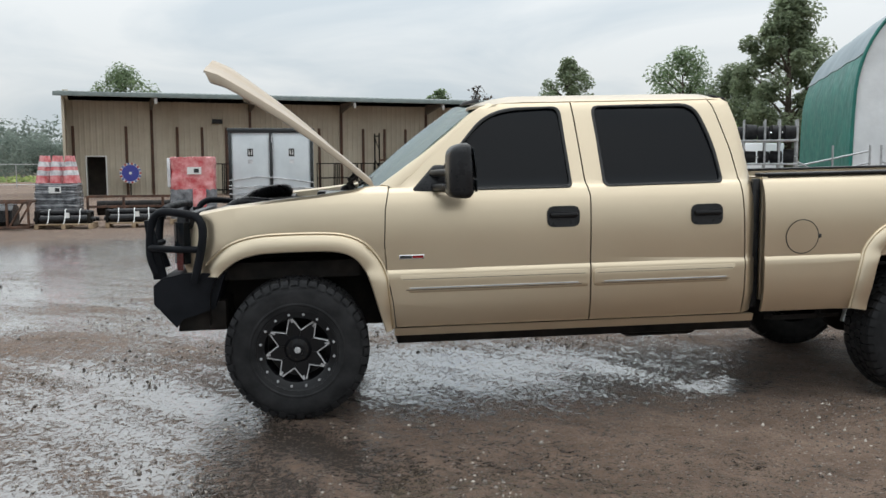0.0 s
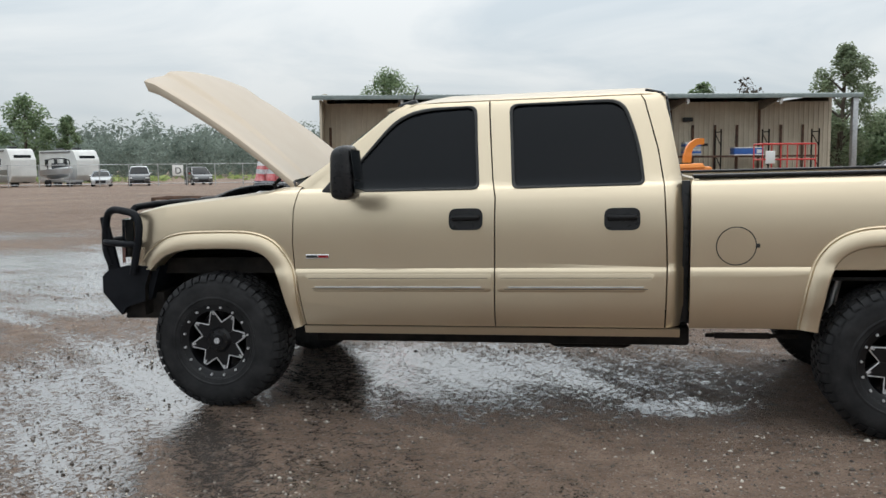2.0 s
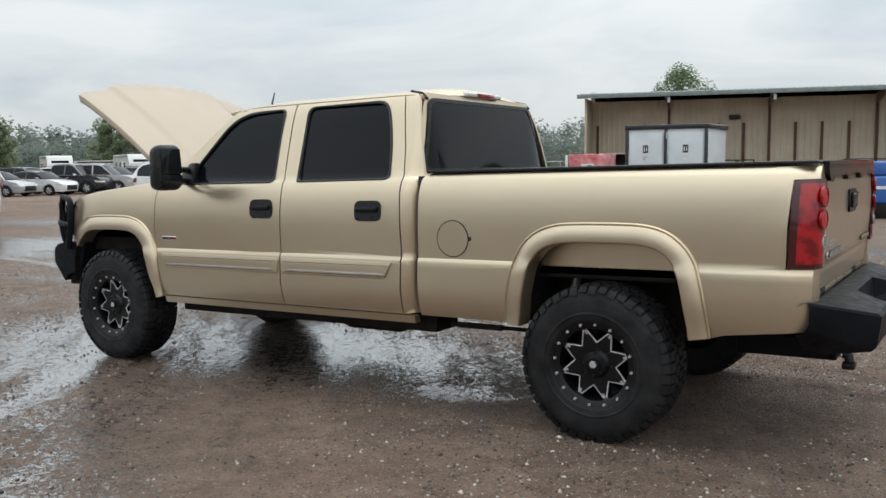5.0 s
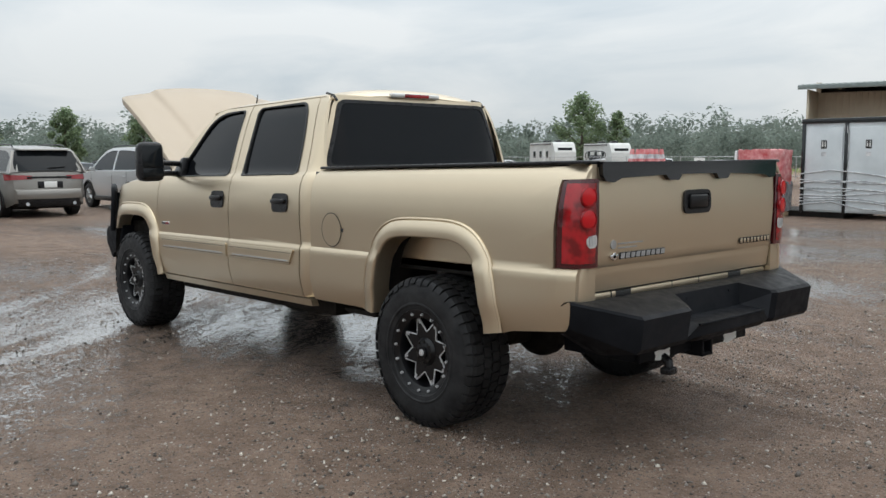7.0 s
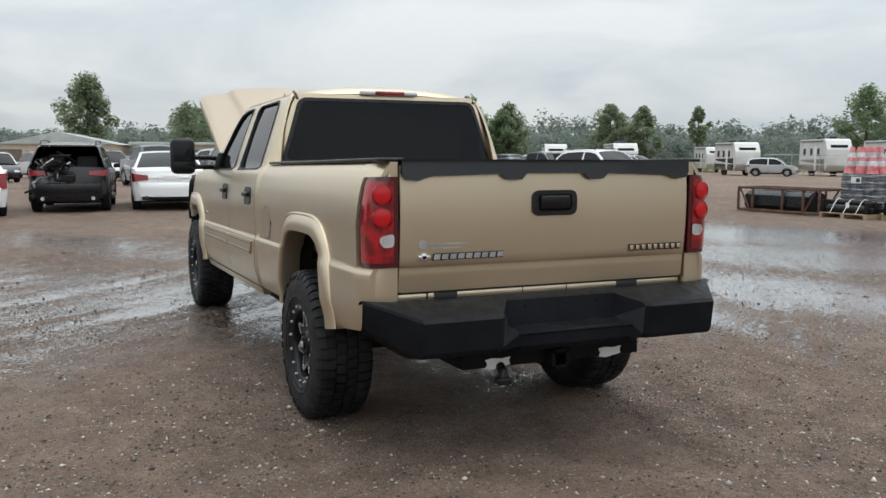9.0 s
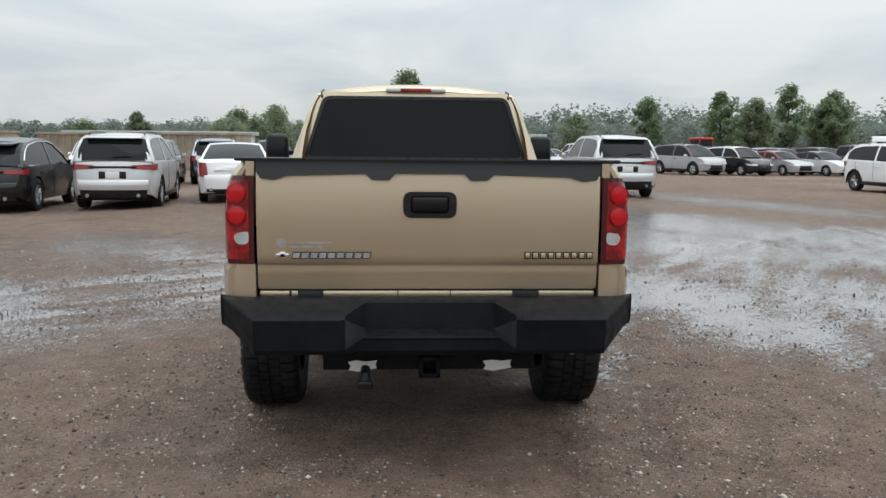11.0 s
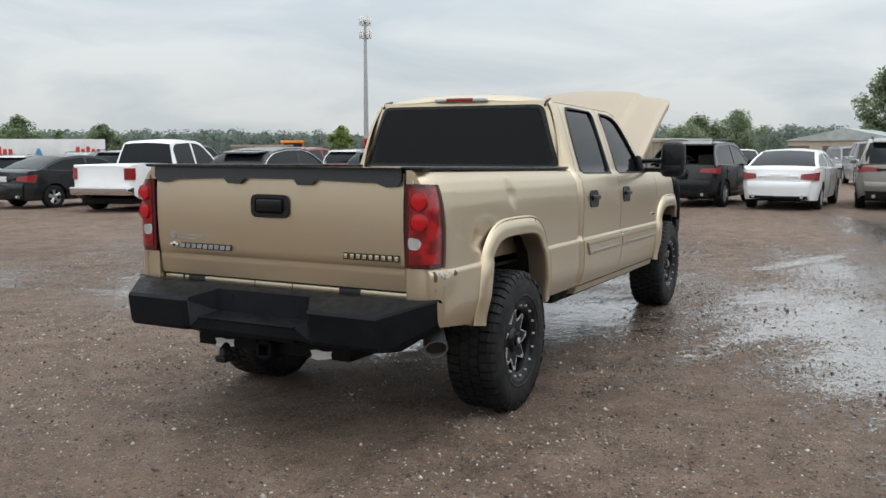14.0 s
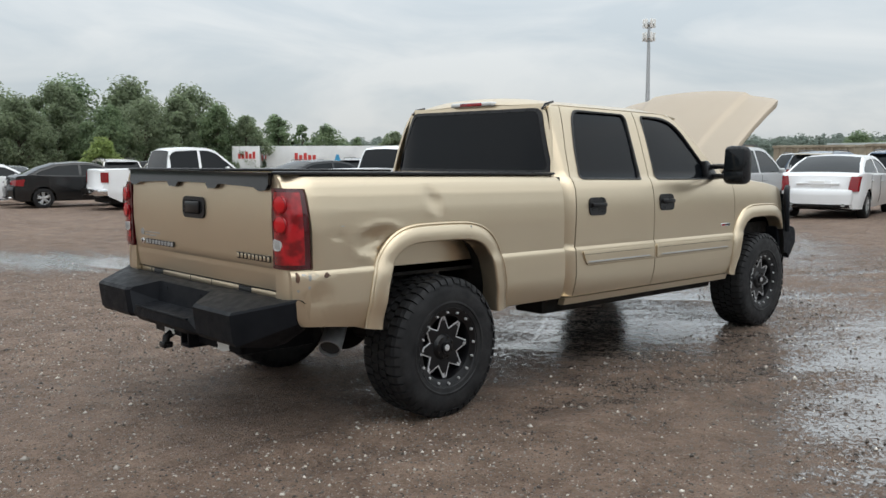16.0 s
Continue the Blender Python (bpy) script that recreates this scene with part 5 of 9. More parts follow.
bm = bmesh.new()
box(bm, -1.80, -1.66, -0.72, -0.62, 1.28, 1.36, 0.015)
truck_part("fluid_reservoir", bm, M_lampwhite)

# towing mirrors
for sd in (-1, 1):
    bm = bmesh.new()
    hexa(bm, [(-1.130, sd * 1.105, 1.318), (-0.968, sd * 1.10, 1.312), (-0.968, sd * 1.315, 1.312), (-1.110, sd * 1.300, 1.318), (-1.125, sd * 1.11, 1.600), (-0.985, sd * 1.10, 1.628), (-0.985, sd * 1.315, 1.628), (-1.105, sd * 1.30, 1.600)], 0.050, 4)
    mir = truck_part("towing_mirror", bm, M_plastic, "large black towing mirror")
    bm = bmesh.new()
    hexa(bm, [(-0.964, sd * 1.13, 1.425), (-0.958, sd * 1.13, 1.425), (-0.958, sd * 1.29, 1.425), (-0.964, sd * 1.29, 1.425), (-0.982, sd * 1.13, 1.590), (-0.976, sd * 1.13, 1.590), (-0.976, sd * 1.29, 1.590), (-0.982, sd * 1.29, 1.590)], 0.002)
    hexa(bm, [(-0.9625, sd * 1.13, 1.350), (-0.956, sd * 1.13, 1.350), (-0.956, sd * 1.29, 1.350), (-0.9625, sd * 1.29, 1.350), (-0.964, sd * 1.13, 1.415), (-0.958, sd * 1.13, 1.415), (-0.958, sd * 1.29, 1.415), (-0.964, sd * 1.29, 1.415)], 0.002)
    truck_part("mirror_glass", bm, M_carglass, "dark mirror glass", parent=mir)
    bm = bmesh.new()
    for z in (1.375, 1.455):
        tube(bm, [(-1.17, sd * 0.90, z - 0.005), (-1.13, sd * 1.0, z), (-1.06, sd * 1.13, z)], 0.022, 10)
    hexa(bm, [(-1.30, sd * 0.880, 1.345), (-1.08, sd * 0.880, 1.345), (-1.08, sd * 0.945, 1.345), (-1.30, sd * 0.925, 1.345), (-1.16, sd * 0.84, 1.50), (-1.10, sd * 0.84, 1.50), (-1.10, sd * 0.90, 1.50), (-1.16, sd * 0.89, 1.50)], 0.015)
    truck_part("mirror_arm", bm, M_plastic, parent=mir)

# roof antenna
bm = bmesh.new()
hexa(bm, [(-0.945, -0.40, 1.872), (-0.815, -0.41, 1.89), (-0.815, -0.34, 1.89), (-0.945, -0.35, 1.872), (-0.925, -0.385, 1.895), (-0.825, -0.395, 1.918), (-0.825, -0.355, 1.918), (-0.925, -0.365, 1.895)], 0.009)
tube(bm, [(-0.845, -0.375, 1.91), (-0.815, -0.375, 1.998)], [0.007, 0.004], 6)
truck_part("antenna", bm, M_plastic, "short black roof antenna")

# chassis
bm = bmesh.new()
for sd in (-1, 1):
    box(bm, -2.55, 2.90, sd * 0.42, sd * 0.50, 0.50, 0.66, 0.01)
    box(bm, -1.38, 0.86, sd * 0.55, sd * 0.80, 0.425, 0.535, 0.015)
for x in (-2.3, -1.2, 0.2, 1.1, 2.7):
    box(bm, x - 0.05, x + 0.05, -0.46, 0.46, 0.52, 0.62)
truck_part("chassis_frame", bm, M_dark)
bm = bmesh.new()
cyl(bm, (1.943, -0.86, 0.415), (1.943, 0.86, 0.415), 0.06, None, 16)
bmesh.ops.create_uvsphere(bm, u_segments=16, v_segments=10, radius=0.17, matrix=pose(1.95, 0.0, 0.42))
truck_part("rear_axle", bm, M_dark, m=Matrix.Identity(4))
bm = bmesh.new()
cyl(bm, (-1.943, -0.86, 0.415), (-1.943, 0.86, 0.415), 0.05, None, 16)
bmesh.ops.create_uvsphere(bm, u_segments=16, v_segments=10, radius=0.15, matrix=pose(-1.93, 0.15, 0.42))
truck_part("front_axle", bm, M_dark, m=Matrix.Identity(4))
bm = bmesh.new()
cyl(bm, (-0.5, 0.0, 0.52), (1.85, 0.0, 0.45), 0.045, None, 12)
box(bm, -1.2, -0.45, -0.25, 0.25, 0.47, 0.62, 0.05)
box(bm, 0.05, 0.55, -0.72, -0.50, 0.38, 0.60, 0.05)
box(bm, 0.95, 1.35, -0.20, 0.15, 0.46, 0.58, 0.04)
truck_part("drive_shaft", bm, M_dark)
bm = bmesh.new()
tube(bm, curve_pts([(-0.6, 0.45, 0.52), (0.5, 0.55, 0.50), (1.3, 0.56, 0.55), (1.7, 0.56, 0.72), (2.2, 0.58, 0.74), (2.40, 0.62, 0.70), (2.48, 0.66, 0.62), (2.53, 0.70, 0.545)], 6), 0.050, 14)
truck_part("exhaust_pipe", bm, M_steel, "dull steel exhaust pipe")
bm = bmesh.new()
cyl(bm, (2.50, 0.68, 0.575), (2.66, 0.80, 0.435), 0.058, 0.064, 24, False)
thicken(bm, 0.006)
truck_part("exhaust_tip", bm, M_steel, "wide steel exhaust tip, plugged black for its shaded inside")
# a black plug stands in for the shade inside the open tip
bm = bmesh.new()
cyl(bm, (2.60, 0.755, 0.4875), (2.648, 0.791, 0.4455), 0.052, 0.056, 24)
truck_part("exhaust_soot", bm, M_ink)
for sd in (-1, 1):
    bm = bmesh.new()
    cyl(bm, (1.60, sd * 0.60, 0.40), (1.72, sd * 0.60, 0.95), 0.026, None, 10)
    truck_part("shock_absorber", bm, M_alloy)
    bm = bmesh.new()
    for k in range(3):
        tube(bm, curve_pts([(1.20, sd * 0.56, 0.62), (1.6, sd * 0.56, 0.50 + k * 0.018), (1.95, sd * 0.56, 0.47 + k * 0.02), (2.3, sd * 0.56, 0.50 + k * 0.018), (2.70, sd * 0.56, 0.62)], 5), 0.014, 6)
    truck_part("leaf_spring", bm, M_dark)
bm = bmesh.new()
box(bm, 1.00, 1.30, -0.80, -0.77, 0.47, 0.50)
cyl(bm, (0.95, -0.78, 0.485), (1.45, -0.78, 0.485), 0.012, None, 8)
truck_part("brake_cable", bm, M_dark)

# wheels, built about their own hub with the outer face towards -y
R_T = 0.418


def wheel_parts():
    out = []
    bm = bmesh.new()
    prof = [(0.228, 0.145), (0.245, 0.150), (0.285, 0.158), (0.335, 0.158), (0.372, 0.150), (0.392, 0.136), (0.403, 0.118), (0.405, 0.0), (0.403, -0.118), (0.392, -0.136), (0.372, -0.150), (0.335, -0.158), (0.285, -0.158), (0.245, -0.150), (0.228, -0.145), (0.222, 0.0)]
    lathe(bm, prof, 72, True)
    # raised sidewall ring
    lathe(bm, [(0.262, -0.154), (0.268, -0.1595), (0.274, -0.1595), (0.280, -0.1575)], 72)
    out.append(("tyre", bm, M_rubber, "black all-terrain tyre"))
    bm = bmesh.new()
    # tread lugs: staggered blocks with deep gaps, plus shoulder lugs
    n = 46
    for k in range(n):
        a = 2 * math.pi * k / n
        for row, (y0, y1, sk) in enumerate(((-0.112, -0.062, 0.2), (-0.054, -0.006, -0.25), (0.006, 0.054, 0.25), (0.062, 0.112, -0.2))):
            aa = a + (row % 2) * math.pi / n
            da = math.pi / n * 0.74
            pts = []
            for rr in (0.398, 0.418):
                for (yy, s) in ((y0, -1), (y1, -1), (y1, 1), (y0, 1)):
                    b = aa + s * da + sk * (yy - (y0 + y1) / 2) * 0.9
                    pts.append((rr * math.cos(b), yy, rr * math.sin(b)))
            hexa(bm, pts)
        for sgn in (-1, 1):
            long = 0.372 if (k % 2 == 0) else 0.384
            aa = a + (0 if sgn < 0 else math.pi / n)
            da = math.pi / n * 0.78
            quad = [(0.400, 0.112), (0.417, 0.112), (0.411, 0.136), (0.395, 0.150), (long, 0.1565), (long, 0.148), (0.388, 0.132)]
            va = [bm.verts.new((r * math.cos(aa - da), sgn * y, r * math.sin(aa - da))) for r, y in quad]
            vb = [bm.verts.new((r * math.cos(aa + da), sgn * y, r * math.sin(aa + da))) for r, y in quad]
            m_ = len(quad)
            for i in range(m_):
                bm.faces.new((va[i], va[(i + 1) % m_], vb[(i + 1) % m_], vb[i]))
            bm.faces.new(va[::-1])
            bm.faces.new(vb)
    out.append(("tread", bm, M_rubber, ""))
    bm = bmesh.new()
    lathe(bm, [(0.228, 0.140), (0.215, 0.120), (0.205, 0.05), (0.205, -0.06), (0.215, -0.105), (0.222, -0.138), (0.238, -0.150), (0.240, -0.146), (0.205, -0.135), (0.192, -0.128), (0.187, -0.112), (0.184, -0.05), (0.184, 0.10)], 64)
    lathe(bm, [(0.184, 0.02), (0.10, 0.03), (0.02, 0.03), (0.001, 0.03)], 40)
    out.append(("rim", bm, M_rim, "gloss black alloy rim"))
    bm = bmesh.new()
    lathe(bm, [(0.080, -0.06), (0.080, -0.098), (0.064, -0.116), (0.036, -0.122), (0.034, -0.132), (0.001, -0.134)], 32)
    out.append(("hub_cap", bm, M_rim, "gloss black hub cap"))
    bm = bmesh.new()
    lathe(bm, [(0.019, -0.133), (0.018, -0.1365), (0.001, -0.1385)], 20)
    out.append(("cap_mark", bm, M_mill, ""))
    return out


def wheel_repeats():
    """One spoke, its milled edge, a rim bolt and a lug nut, each with its turns about the hub."""
    bm = bmesh.new()
    ring = [(0.050, -0.020), (0.108, -0.044), (0.186, -0.010), (0.186, 0.010), (0.108, 0.044), (0.050, 0.020)]
    lo = [bm.verts.new((r, -0.060, t)) for r, t in ring]
    hi = [bm.verts.new((r, -0.098 - 0.05 * max(0, r - 0.06), t)) for r, t in ring]
    bm.faces.new(lo)
    bm.faces.new(hi)
    for i in range(6):
        bm.faces.new((lo[i], lo[(i + 1) % 6], hi[(i + 1) % 6], hi[i]))
    yield "spoke", bm, M_rim, 8, 22.5
    bm = bmesh.new()
    for s in (-1, 1):
        # a cut facet along each flank, widening to the tip
        hexa(bm, [(0.104, -0.094, s * 0.0400), (0.150, -0.097, s * 0.0195), (0.153, -0.097, s * 0.0255), (0.106, -0.094, s * 0.0455), (0.104, -0.1030, s * 0.0405), (0.150, -0.1055, s * 0.0200), (0.153, -0.1045, s * 0.0262), (0.106, -0.1015, s * 0.0462)])
        hexa(bm, [(0.150, -0.097, s * 0.0195), (0.181, -0.099, s * 0.0045), (0.187, -0.099, s * 0.0102), (0.153, -0.097, s * 0.0255), (0.150, -0.1055, s * 0.0200), (0.179, -0.1080, s * 0.0040), (0.187, -0.1070, s * 0.0110), (0.153, -0.1045, s * 0.0262)])
    hexa(bm, [(0.157, -0.098, -0.0125), (0.157, -0.098, 0.0015), (0.184, -0.100, 0.0035), (0.184, -0.100, -0.0060), (0.160, -0.1062, -0.0105), (0.160, -0.1062, 0.0005), (0.184, -0.1082, 0.0030), (0.184, -0.1082, -0.0055)])
    yield "milled_edge", bm, M_mill, 8, 22.5
    bm = bmesh.new()
    cyl(bm, (0.2135, -0.136, 0), (0.2135, -0.149, 0), 0.0088, 0.007, 8)
    yield "rim_bolt", bm, M_mill, 16, 0
    bm = bmesh.new()
    cyl(bm, (0.058, -0.10, 0), (0.058, -0.124, 0), 0.009, 0.007, 6)
    yield "lug_nut", bm, M_dark, 8, 0


REPEATS = []


first = None
for wx, sd in ((-1.965, -1), (1.943, -1), (-1.965, 1), (1.943, 1)):
    spin = {(-1.965, -1): 10, (1.943, -1): 4, (-1.965, 1): 33, (1.943, 1): 21}[(wx, sd)]
    base = pose(wx, sd * 0.848, 0.412, 0, 0, 0) @ (pose(0, 0, 0, 0, spin, 0) if sd < 0 else pose(0, 0, 0, 0, spin, 180))
    if first is None:
        first = []
        tyre = None
        for nm, bm, mt, lb in wheel_parts():
            if tyre is None:
                tyre = part("wheel", bm, mt, truck, "black all-terrain tyre on a black alloy rim", 30)
                tyre.matrix_basis = base
                first.append((nm, tyre))
            else:
                first.append((nm, part(nm, bm, mt, tyre, lb, 30)))
        for nm, bm, mt, count, start in wheel_repeats():
            REPEATS.append((nm, part(nm, bm, mt, tyre), count, start))
        for nm, ob, count, start in REPEATS:
            ob.matrix_basis = pose(0, 0, 0, 0, start, 0)
            for k in range(1, count):
                same_part(nm, ob, tyre, pose(0, 0, 0, 0, start + 360 * k / count, 0))
    else:
        w = same_part("wheel", first[0][1], truck, base)
        w["label"] = first[0][1]["label"]
        for nm, ob in first[1:]:
            c = same_part(nm, ob, w, Matrix.Identity(4))
            if "label" in ob:
                c["label"] = ob["label"]
        for nm, ob, count, start in REPEATS:
            for k in range(count):
                same_part(nm, ob, w, pose(0, 0, 0, 0, start + 360 * k / count, 0))


# ---- parked vehicles ----
KINDS = {
    # length, width, wheelbase half positions, tyre radius, belt, outlines in x (forward) and z
    "sedan": dict(L=4.70, W=1.82, wh=(-1.38, 1.36), r=0.325, low=[(-2.24, 0.26), (-2.34, 0.40), (-2.35, 0.62), (-2.31, 0.82), (-2.26, 0.99), (-2.14, 1.045), (-1.70, 1.075), (-0.8, 1.0), (1.05, 0.97), (1.60, 0.90), (2.02, 0.80), (2.22, 0.70), (2.33, 0.56), (2.34, 0.40), (2.24, 0.24)],
                  top=[(-1.82, 1.06), (-1.40, 1.27), (-0.92, 1.415), (-0.35, 1.46), (0.10, 1.445), (0.42, 1.385), (0.75, 1.21), (1.12, 0.975)], mid=-0.22, tail=(0.74, 0.93), deck=True),
    "suv": dict(L=4.75, W=1.93, wh=(-1.40, 1.42), r=0.365, low=[(-2.26, 0.36), (-2.36, 0.48), (-2.37, 0.68), (-2.33, 0.92), (-2.28, 1.10), (-2.22, 1.12), (-0.8, 1.10), (1.15, 1.07), (1.75, 1.03), (2.10, 0.94), (2.28, 0.80), (2.36, 0.62), (2.36, 0.44), (2.24, 0.30)],
                top=[(-2.26, 1.12), (-2.10, 1.42), (-1.93, 1.64), (-1.60, 1.715), (-0.8, 1.755), (0.10, 1.75), (0.45, 1.69), (0.85, 1.47), (1.34, 1.08)], mid=-0.30, tail=(0.93, 1.07), deck=False),
    "crossover": dict(L=4.45, W=1.83, wh=(-1.30, 1.32), r=0.345, low=[(-2.08, 0.34), (-2.20, 0.46), (-2.22, 0.66), (-2.18, 0.92), (-2.12, 1.08), (-2.04, 1.10), (-0.8, 1.06), (1.05, 1.02), (1.70, 0.95), (2.00, 0.85), (2.16, 0.70), (2.22, 0.56), (2.22, 0.42), (2.10, 0.28)],
                     top=[(-2.10, 1.09), (-1.92, 1.36), (-1.66, 1.57), (-1.25, 1.645), (-0.5, 1.67), (0.15, 1.655), (0.45, 1.59), (0.80, 1.38), (1.22, 1.03)], mid=-0.28, tail=(0.88, 1.03), deck=False),
    "sport": dict(L=4.85, W=1.95, wh=(-1.42, 1.46), r=0.385, low=[(-2.28, 0.36), (-2.38, 0.48), (-2.41, 0.66), (-2.37, 0.86), (-2.31, 1.00), (-2.24, 1.06), (-0.8, 1.07), (1.15, 1.03), (1.72, 0.97), (2.10, 0.88), (2.30, 0.76), (2.41, 0.60), (2.41, 0.44), (2.28, 0.30)],
                  top=[(-2.28, 1.05), (-2.05, 1.26), (-1.80, 1.45), (-1.45, 1.58), (-0.75, 1.665), (0.05, 1.67), (0.45, 1.60), (0.88, 1.38), (1.40, 1.03)], mid=-0.22, tail=(0.88, 1.00), deck=False),
    "pickup": dict(L=5.85, W=2.00, wh=(-1.80, 1.80), r=0.40, low=[(-2.78, 0.50), (-2.92, 0.56), (-2.93, 0.72), (-2.88, 0.80), (-2.87, 1.20), (-2.80, 1.235), (-0.90, 1.235), (-0.85, 1.18), (1.40, 1.16), (1.50, 1.17), (2.30, 1.13), (2.62, 1.04), (2.80, 0.90), (2.88, 0.70), (2.88, 0.52), (2.74, 0.40)],
                  top=[(-0.86, 1.20), (-0.80, 1.50), (-0.72, 1.78), (-0.55, 1.86), (0.10, 1.89), (0.55, 1.87), (0.78, 1.80), (1.10, 1.52), (1.50, 1.17)], mid=0.22, tail=(0.86, 1.16), deck=True),
}


def wheel_pair():
    bm = bmesh.new()
    lathe(bm, [(0.62, 0.30), (0.70, 0.32), (0.90, 0.32), (0.97, 0.28), (1.0, 0.20), (1.0, -0.20), (0.97, -0.28), (0.90, -0.32), (0.70, -0.32), (0.62, -0.30)], 28, True)
    t = part("tyre", bm, M_rubber)
    bm = bmesh.new()
    lathe(bm, [(0.66, 0.25), (0.62, -0.26), (0.66, -0.29), (0.60, -0.28), (0.57, -0.10)], 24)
    for k in range(5):
        a = 2 * math.pi * k / 5
        for s in (-0.16, 0.16):
            c0, s0, c1, s1 = math.cos(a + s * 1.2), math.sin(a + s * 1.2), math.cos(a + s), math.sin(a + s)
            tube(bm, [(0.13 * c0, -0.20, 0.13 * s0), (0.60 * c1, -0.24, 0.60 * s1)], [0.085, 0.06], 6)
    lathe(bm, [(0.20, -0.10), (0.20, -0.24), (0.001, -0.25)], 14)
    a = part("rim", bm, M_alloy)
    bm = bmesh.new()
    lathe(bm, [(0.58, -0.02), (0.001, -0.02)], 20)
    d = part("brake_disc", bm, M_dark)
    data = [o.data for o in (t, a, d)]
    for o in (t, a, d):
        bpy.data.objects.remove(o)
    return data


CAR_WHEEL = wheel_pair()


def car_half(K, x, z, belt=None):
    w = K["W"] / 2
    b = min(w, w * (0.93 + 0.07 * min(1, (z - 0.2) / 0.35)))
    if z > 1.0:
        b -= 0.03 * (z - 1.0)
    e = max(0.0, abs(x) - (K["L"] / 2 - 0.75)) / 0.75
    b -= 0.17 * e ** 2.4
    return b


CROWN = 0.15


def glass_half(K, x, z):
    zb = min(K["top"][0][1], K["top"][-1][1])
    zt = max(p[1] for p in K["top"])
    return K["W"] / 2 - 0.045 - 0.215 * max(0.0, (z - zb) / (zt - zb)) ** 1.15


def across(bm, line, half, K, crown=0.03, n=8):
    rows = []
    for x, z in line:
        h = half(K, x, z)
        row = []
        for k in range(-n, n + 1):
            u = k / n
            e = max(0.0, abs(x) - (K["L"] / 2 - 0.30)) / 0.30
            row.append((x - math.copysign(CROWN * abs(u) ** 2.6 * min(1, e), x), u * h, z + crown * (1 - u * u)))
        rows.append(row)
    grid(bm, rows)


def build_car(name, kind, paint, m, label, category, group="", wrecked=False, chrome=False, lamps="wide"):
    K = KINDS[kind]
    car = thing(name, m, label, category, group)
    low, top, r = K["low"], K["top"], K["r"]
    bm = bmesh.new()
    bottom = [low[-1]]
    for wx in (K["wh"][1], K["wh"][0]):
        a = arc(wx, r - 0.02, r + 0.065, r + 0.075, 0, 180, 14)
        bottom += [(wx + r + 0.065, 0.25)] + [p for p in a if p[1] > 0.26] + [(wx - r - 0.065, 0.25)]
    bottom = bottom[1:]
    out = low + bottom
    for sd in (-1, 1):
        panel(bm, out, lambda x, z: car_half(K, x, z), sd, (), 0.02, (0.32, 0.42, 0.55, 0.70, 0.85, 0.98), [K["L"] / 2 - d for d in (0.15, 0.3, 0.45, 0.6)] + [-K["L"] / 2 + d for d in (0.15, 0.3, 0.45, 0.6)])
    for v in bm.verts:
        v.co.x -= math.copysign(CROWN * min(1, max(0.0, abs(v.co.x) - (K["L"] / 2 - 0.30)) / 0.30), v.co.x)
    across(bm, low, car_half, K, 0.025)
    if wrecked:
        rnd = random.Random(5)
        for v in bm.verts:
            q = math.exp(-((v.co.x + 2.2) / 0.45) ** 2 - ((v.co.y - 0.55) / 0.45) ** 2 - ((v.co.z - 0.95) / 0.35) ** 2)
            v.co.x += 0.42 * q
            v.co.y -= 0.10 * q
            v.co += Vector((rnd.uniform(-1, 1), rnd.uniform(-1, 1), rnd.uniform(-1, 1))) * 0.07 * q
    part("body", bm, paint, car)
    # cabin
    zb = lambda x: top[0][1] + (top[-1][1] - top[0][1]) * (x - top[0][0]) / (top[-1][0] - top[0][0])
    roofline = lambda x: lerp(top, x)
    holes = []
    lo_x, hi_x = top[0][0] + (0.26 if kind != "pickup" else 0.12), top[-1][0] - 0.14
    for a, b in ((lo_x, K["mid"] - 0.04), (K["mid"] + 0.04, hi_x)):
        up = []
        for i in range(9):
            x = a + (b - a) * i / 8
            z = max(roofline(x) - 0.075, zb(x) + 0.035)
            up.append((x, z))
        h = [(a, zb(a) + 0.025), (b, zb(b) + 0.025)] + [p for p in up[::-1] if p[1] > zb(p[0]) + 0.04]
        holes.append(h)
    bm = bmesh.new()
    o = top + [(top[-1][0], top[-1][1] - 0.03), (top[0][0], top[0][1] - 0.03)]
    for sd in (-1, 1):
        panel(bm, o, lambda x, z: glass_half(K, x, z), sd, holes, 0.03, (1.15, 1.3, 1.45, 1.6))
    i1 = next(i for i in range(len(top)) if top[i][1] > max(p[1] for p in top) - 0.16)
    i2 = max(i for i in range(len(top)) if top[i][1] > max(p[1] for p in top) - 0.11)
    across(bm, top[i1:i2 + 1], glass_half, K, 0.035)
    part("cabin", bm, paint, car)
    for sd in (-1, 1):
        for h in holes:
            bm = bmesh.new()
            panel(bm, h, lambda x, z: glass_half(K, x, z) - 0.012, sd, (), 0.006, (1.15, 1.3, 1.45, 1.6))
            part("side_window", bm, M_carglass, car)
        if chrome:
            pts = [(x, sd * (glass_half(K, x, max(roofline(x) - 0.06, zb(x))) + 0.006), max(roofline(x) - 0.055, zb(x) + 0.02)) for x in [lo_x - 0.05 + (hi_x - lo_x + 0.1) * i / 16 for i in range(17)]]
            pts = [(pts[0][0] + 0.1, pts[0][1], zb(lo_x))] + pts + [(hi_x - 0.1, sd * (glass_half(K, 0, zb(0)) + 0.004), zb(hi_x) + 0.01), (lo_x + 0.1, sd * (glass_half(K, 0, zb(0)) + 0.004), zb(lo_x) + 0.01)]
            part("window_trim", tube(bmesh.new(), pts, 0.014, 6), M_chrome, car)
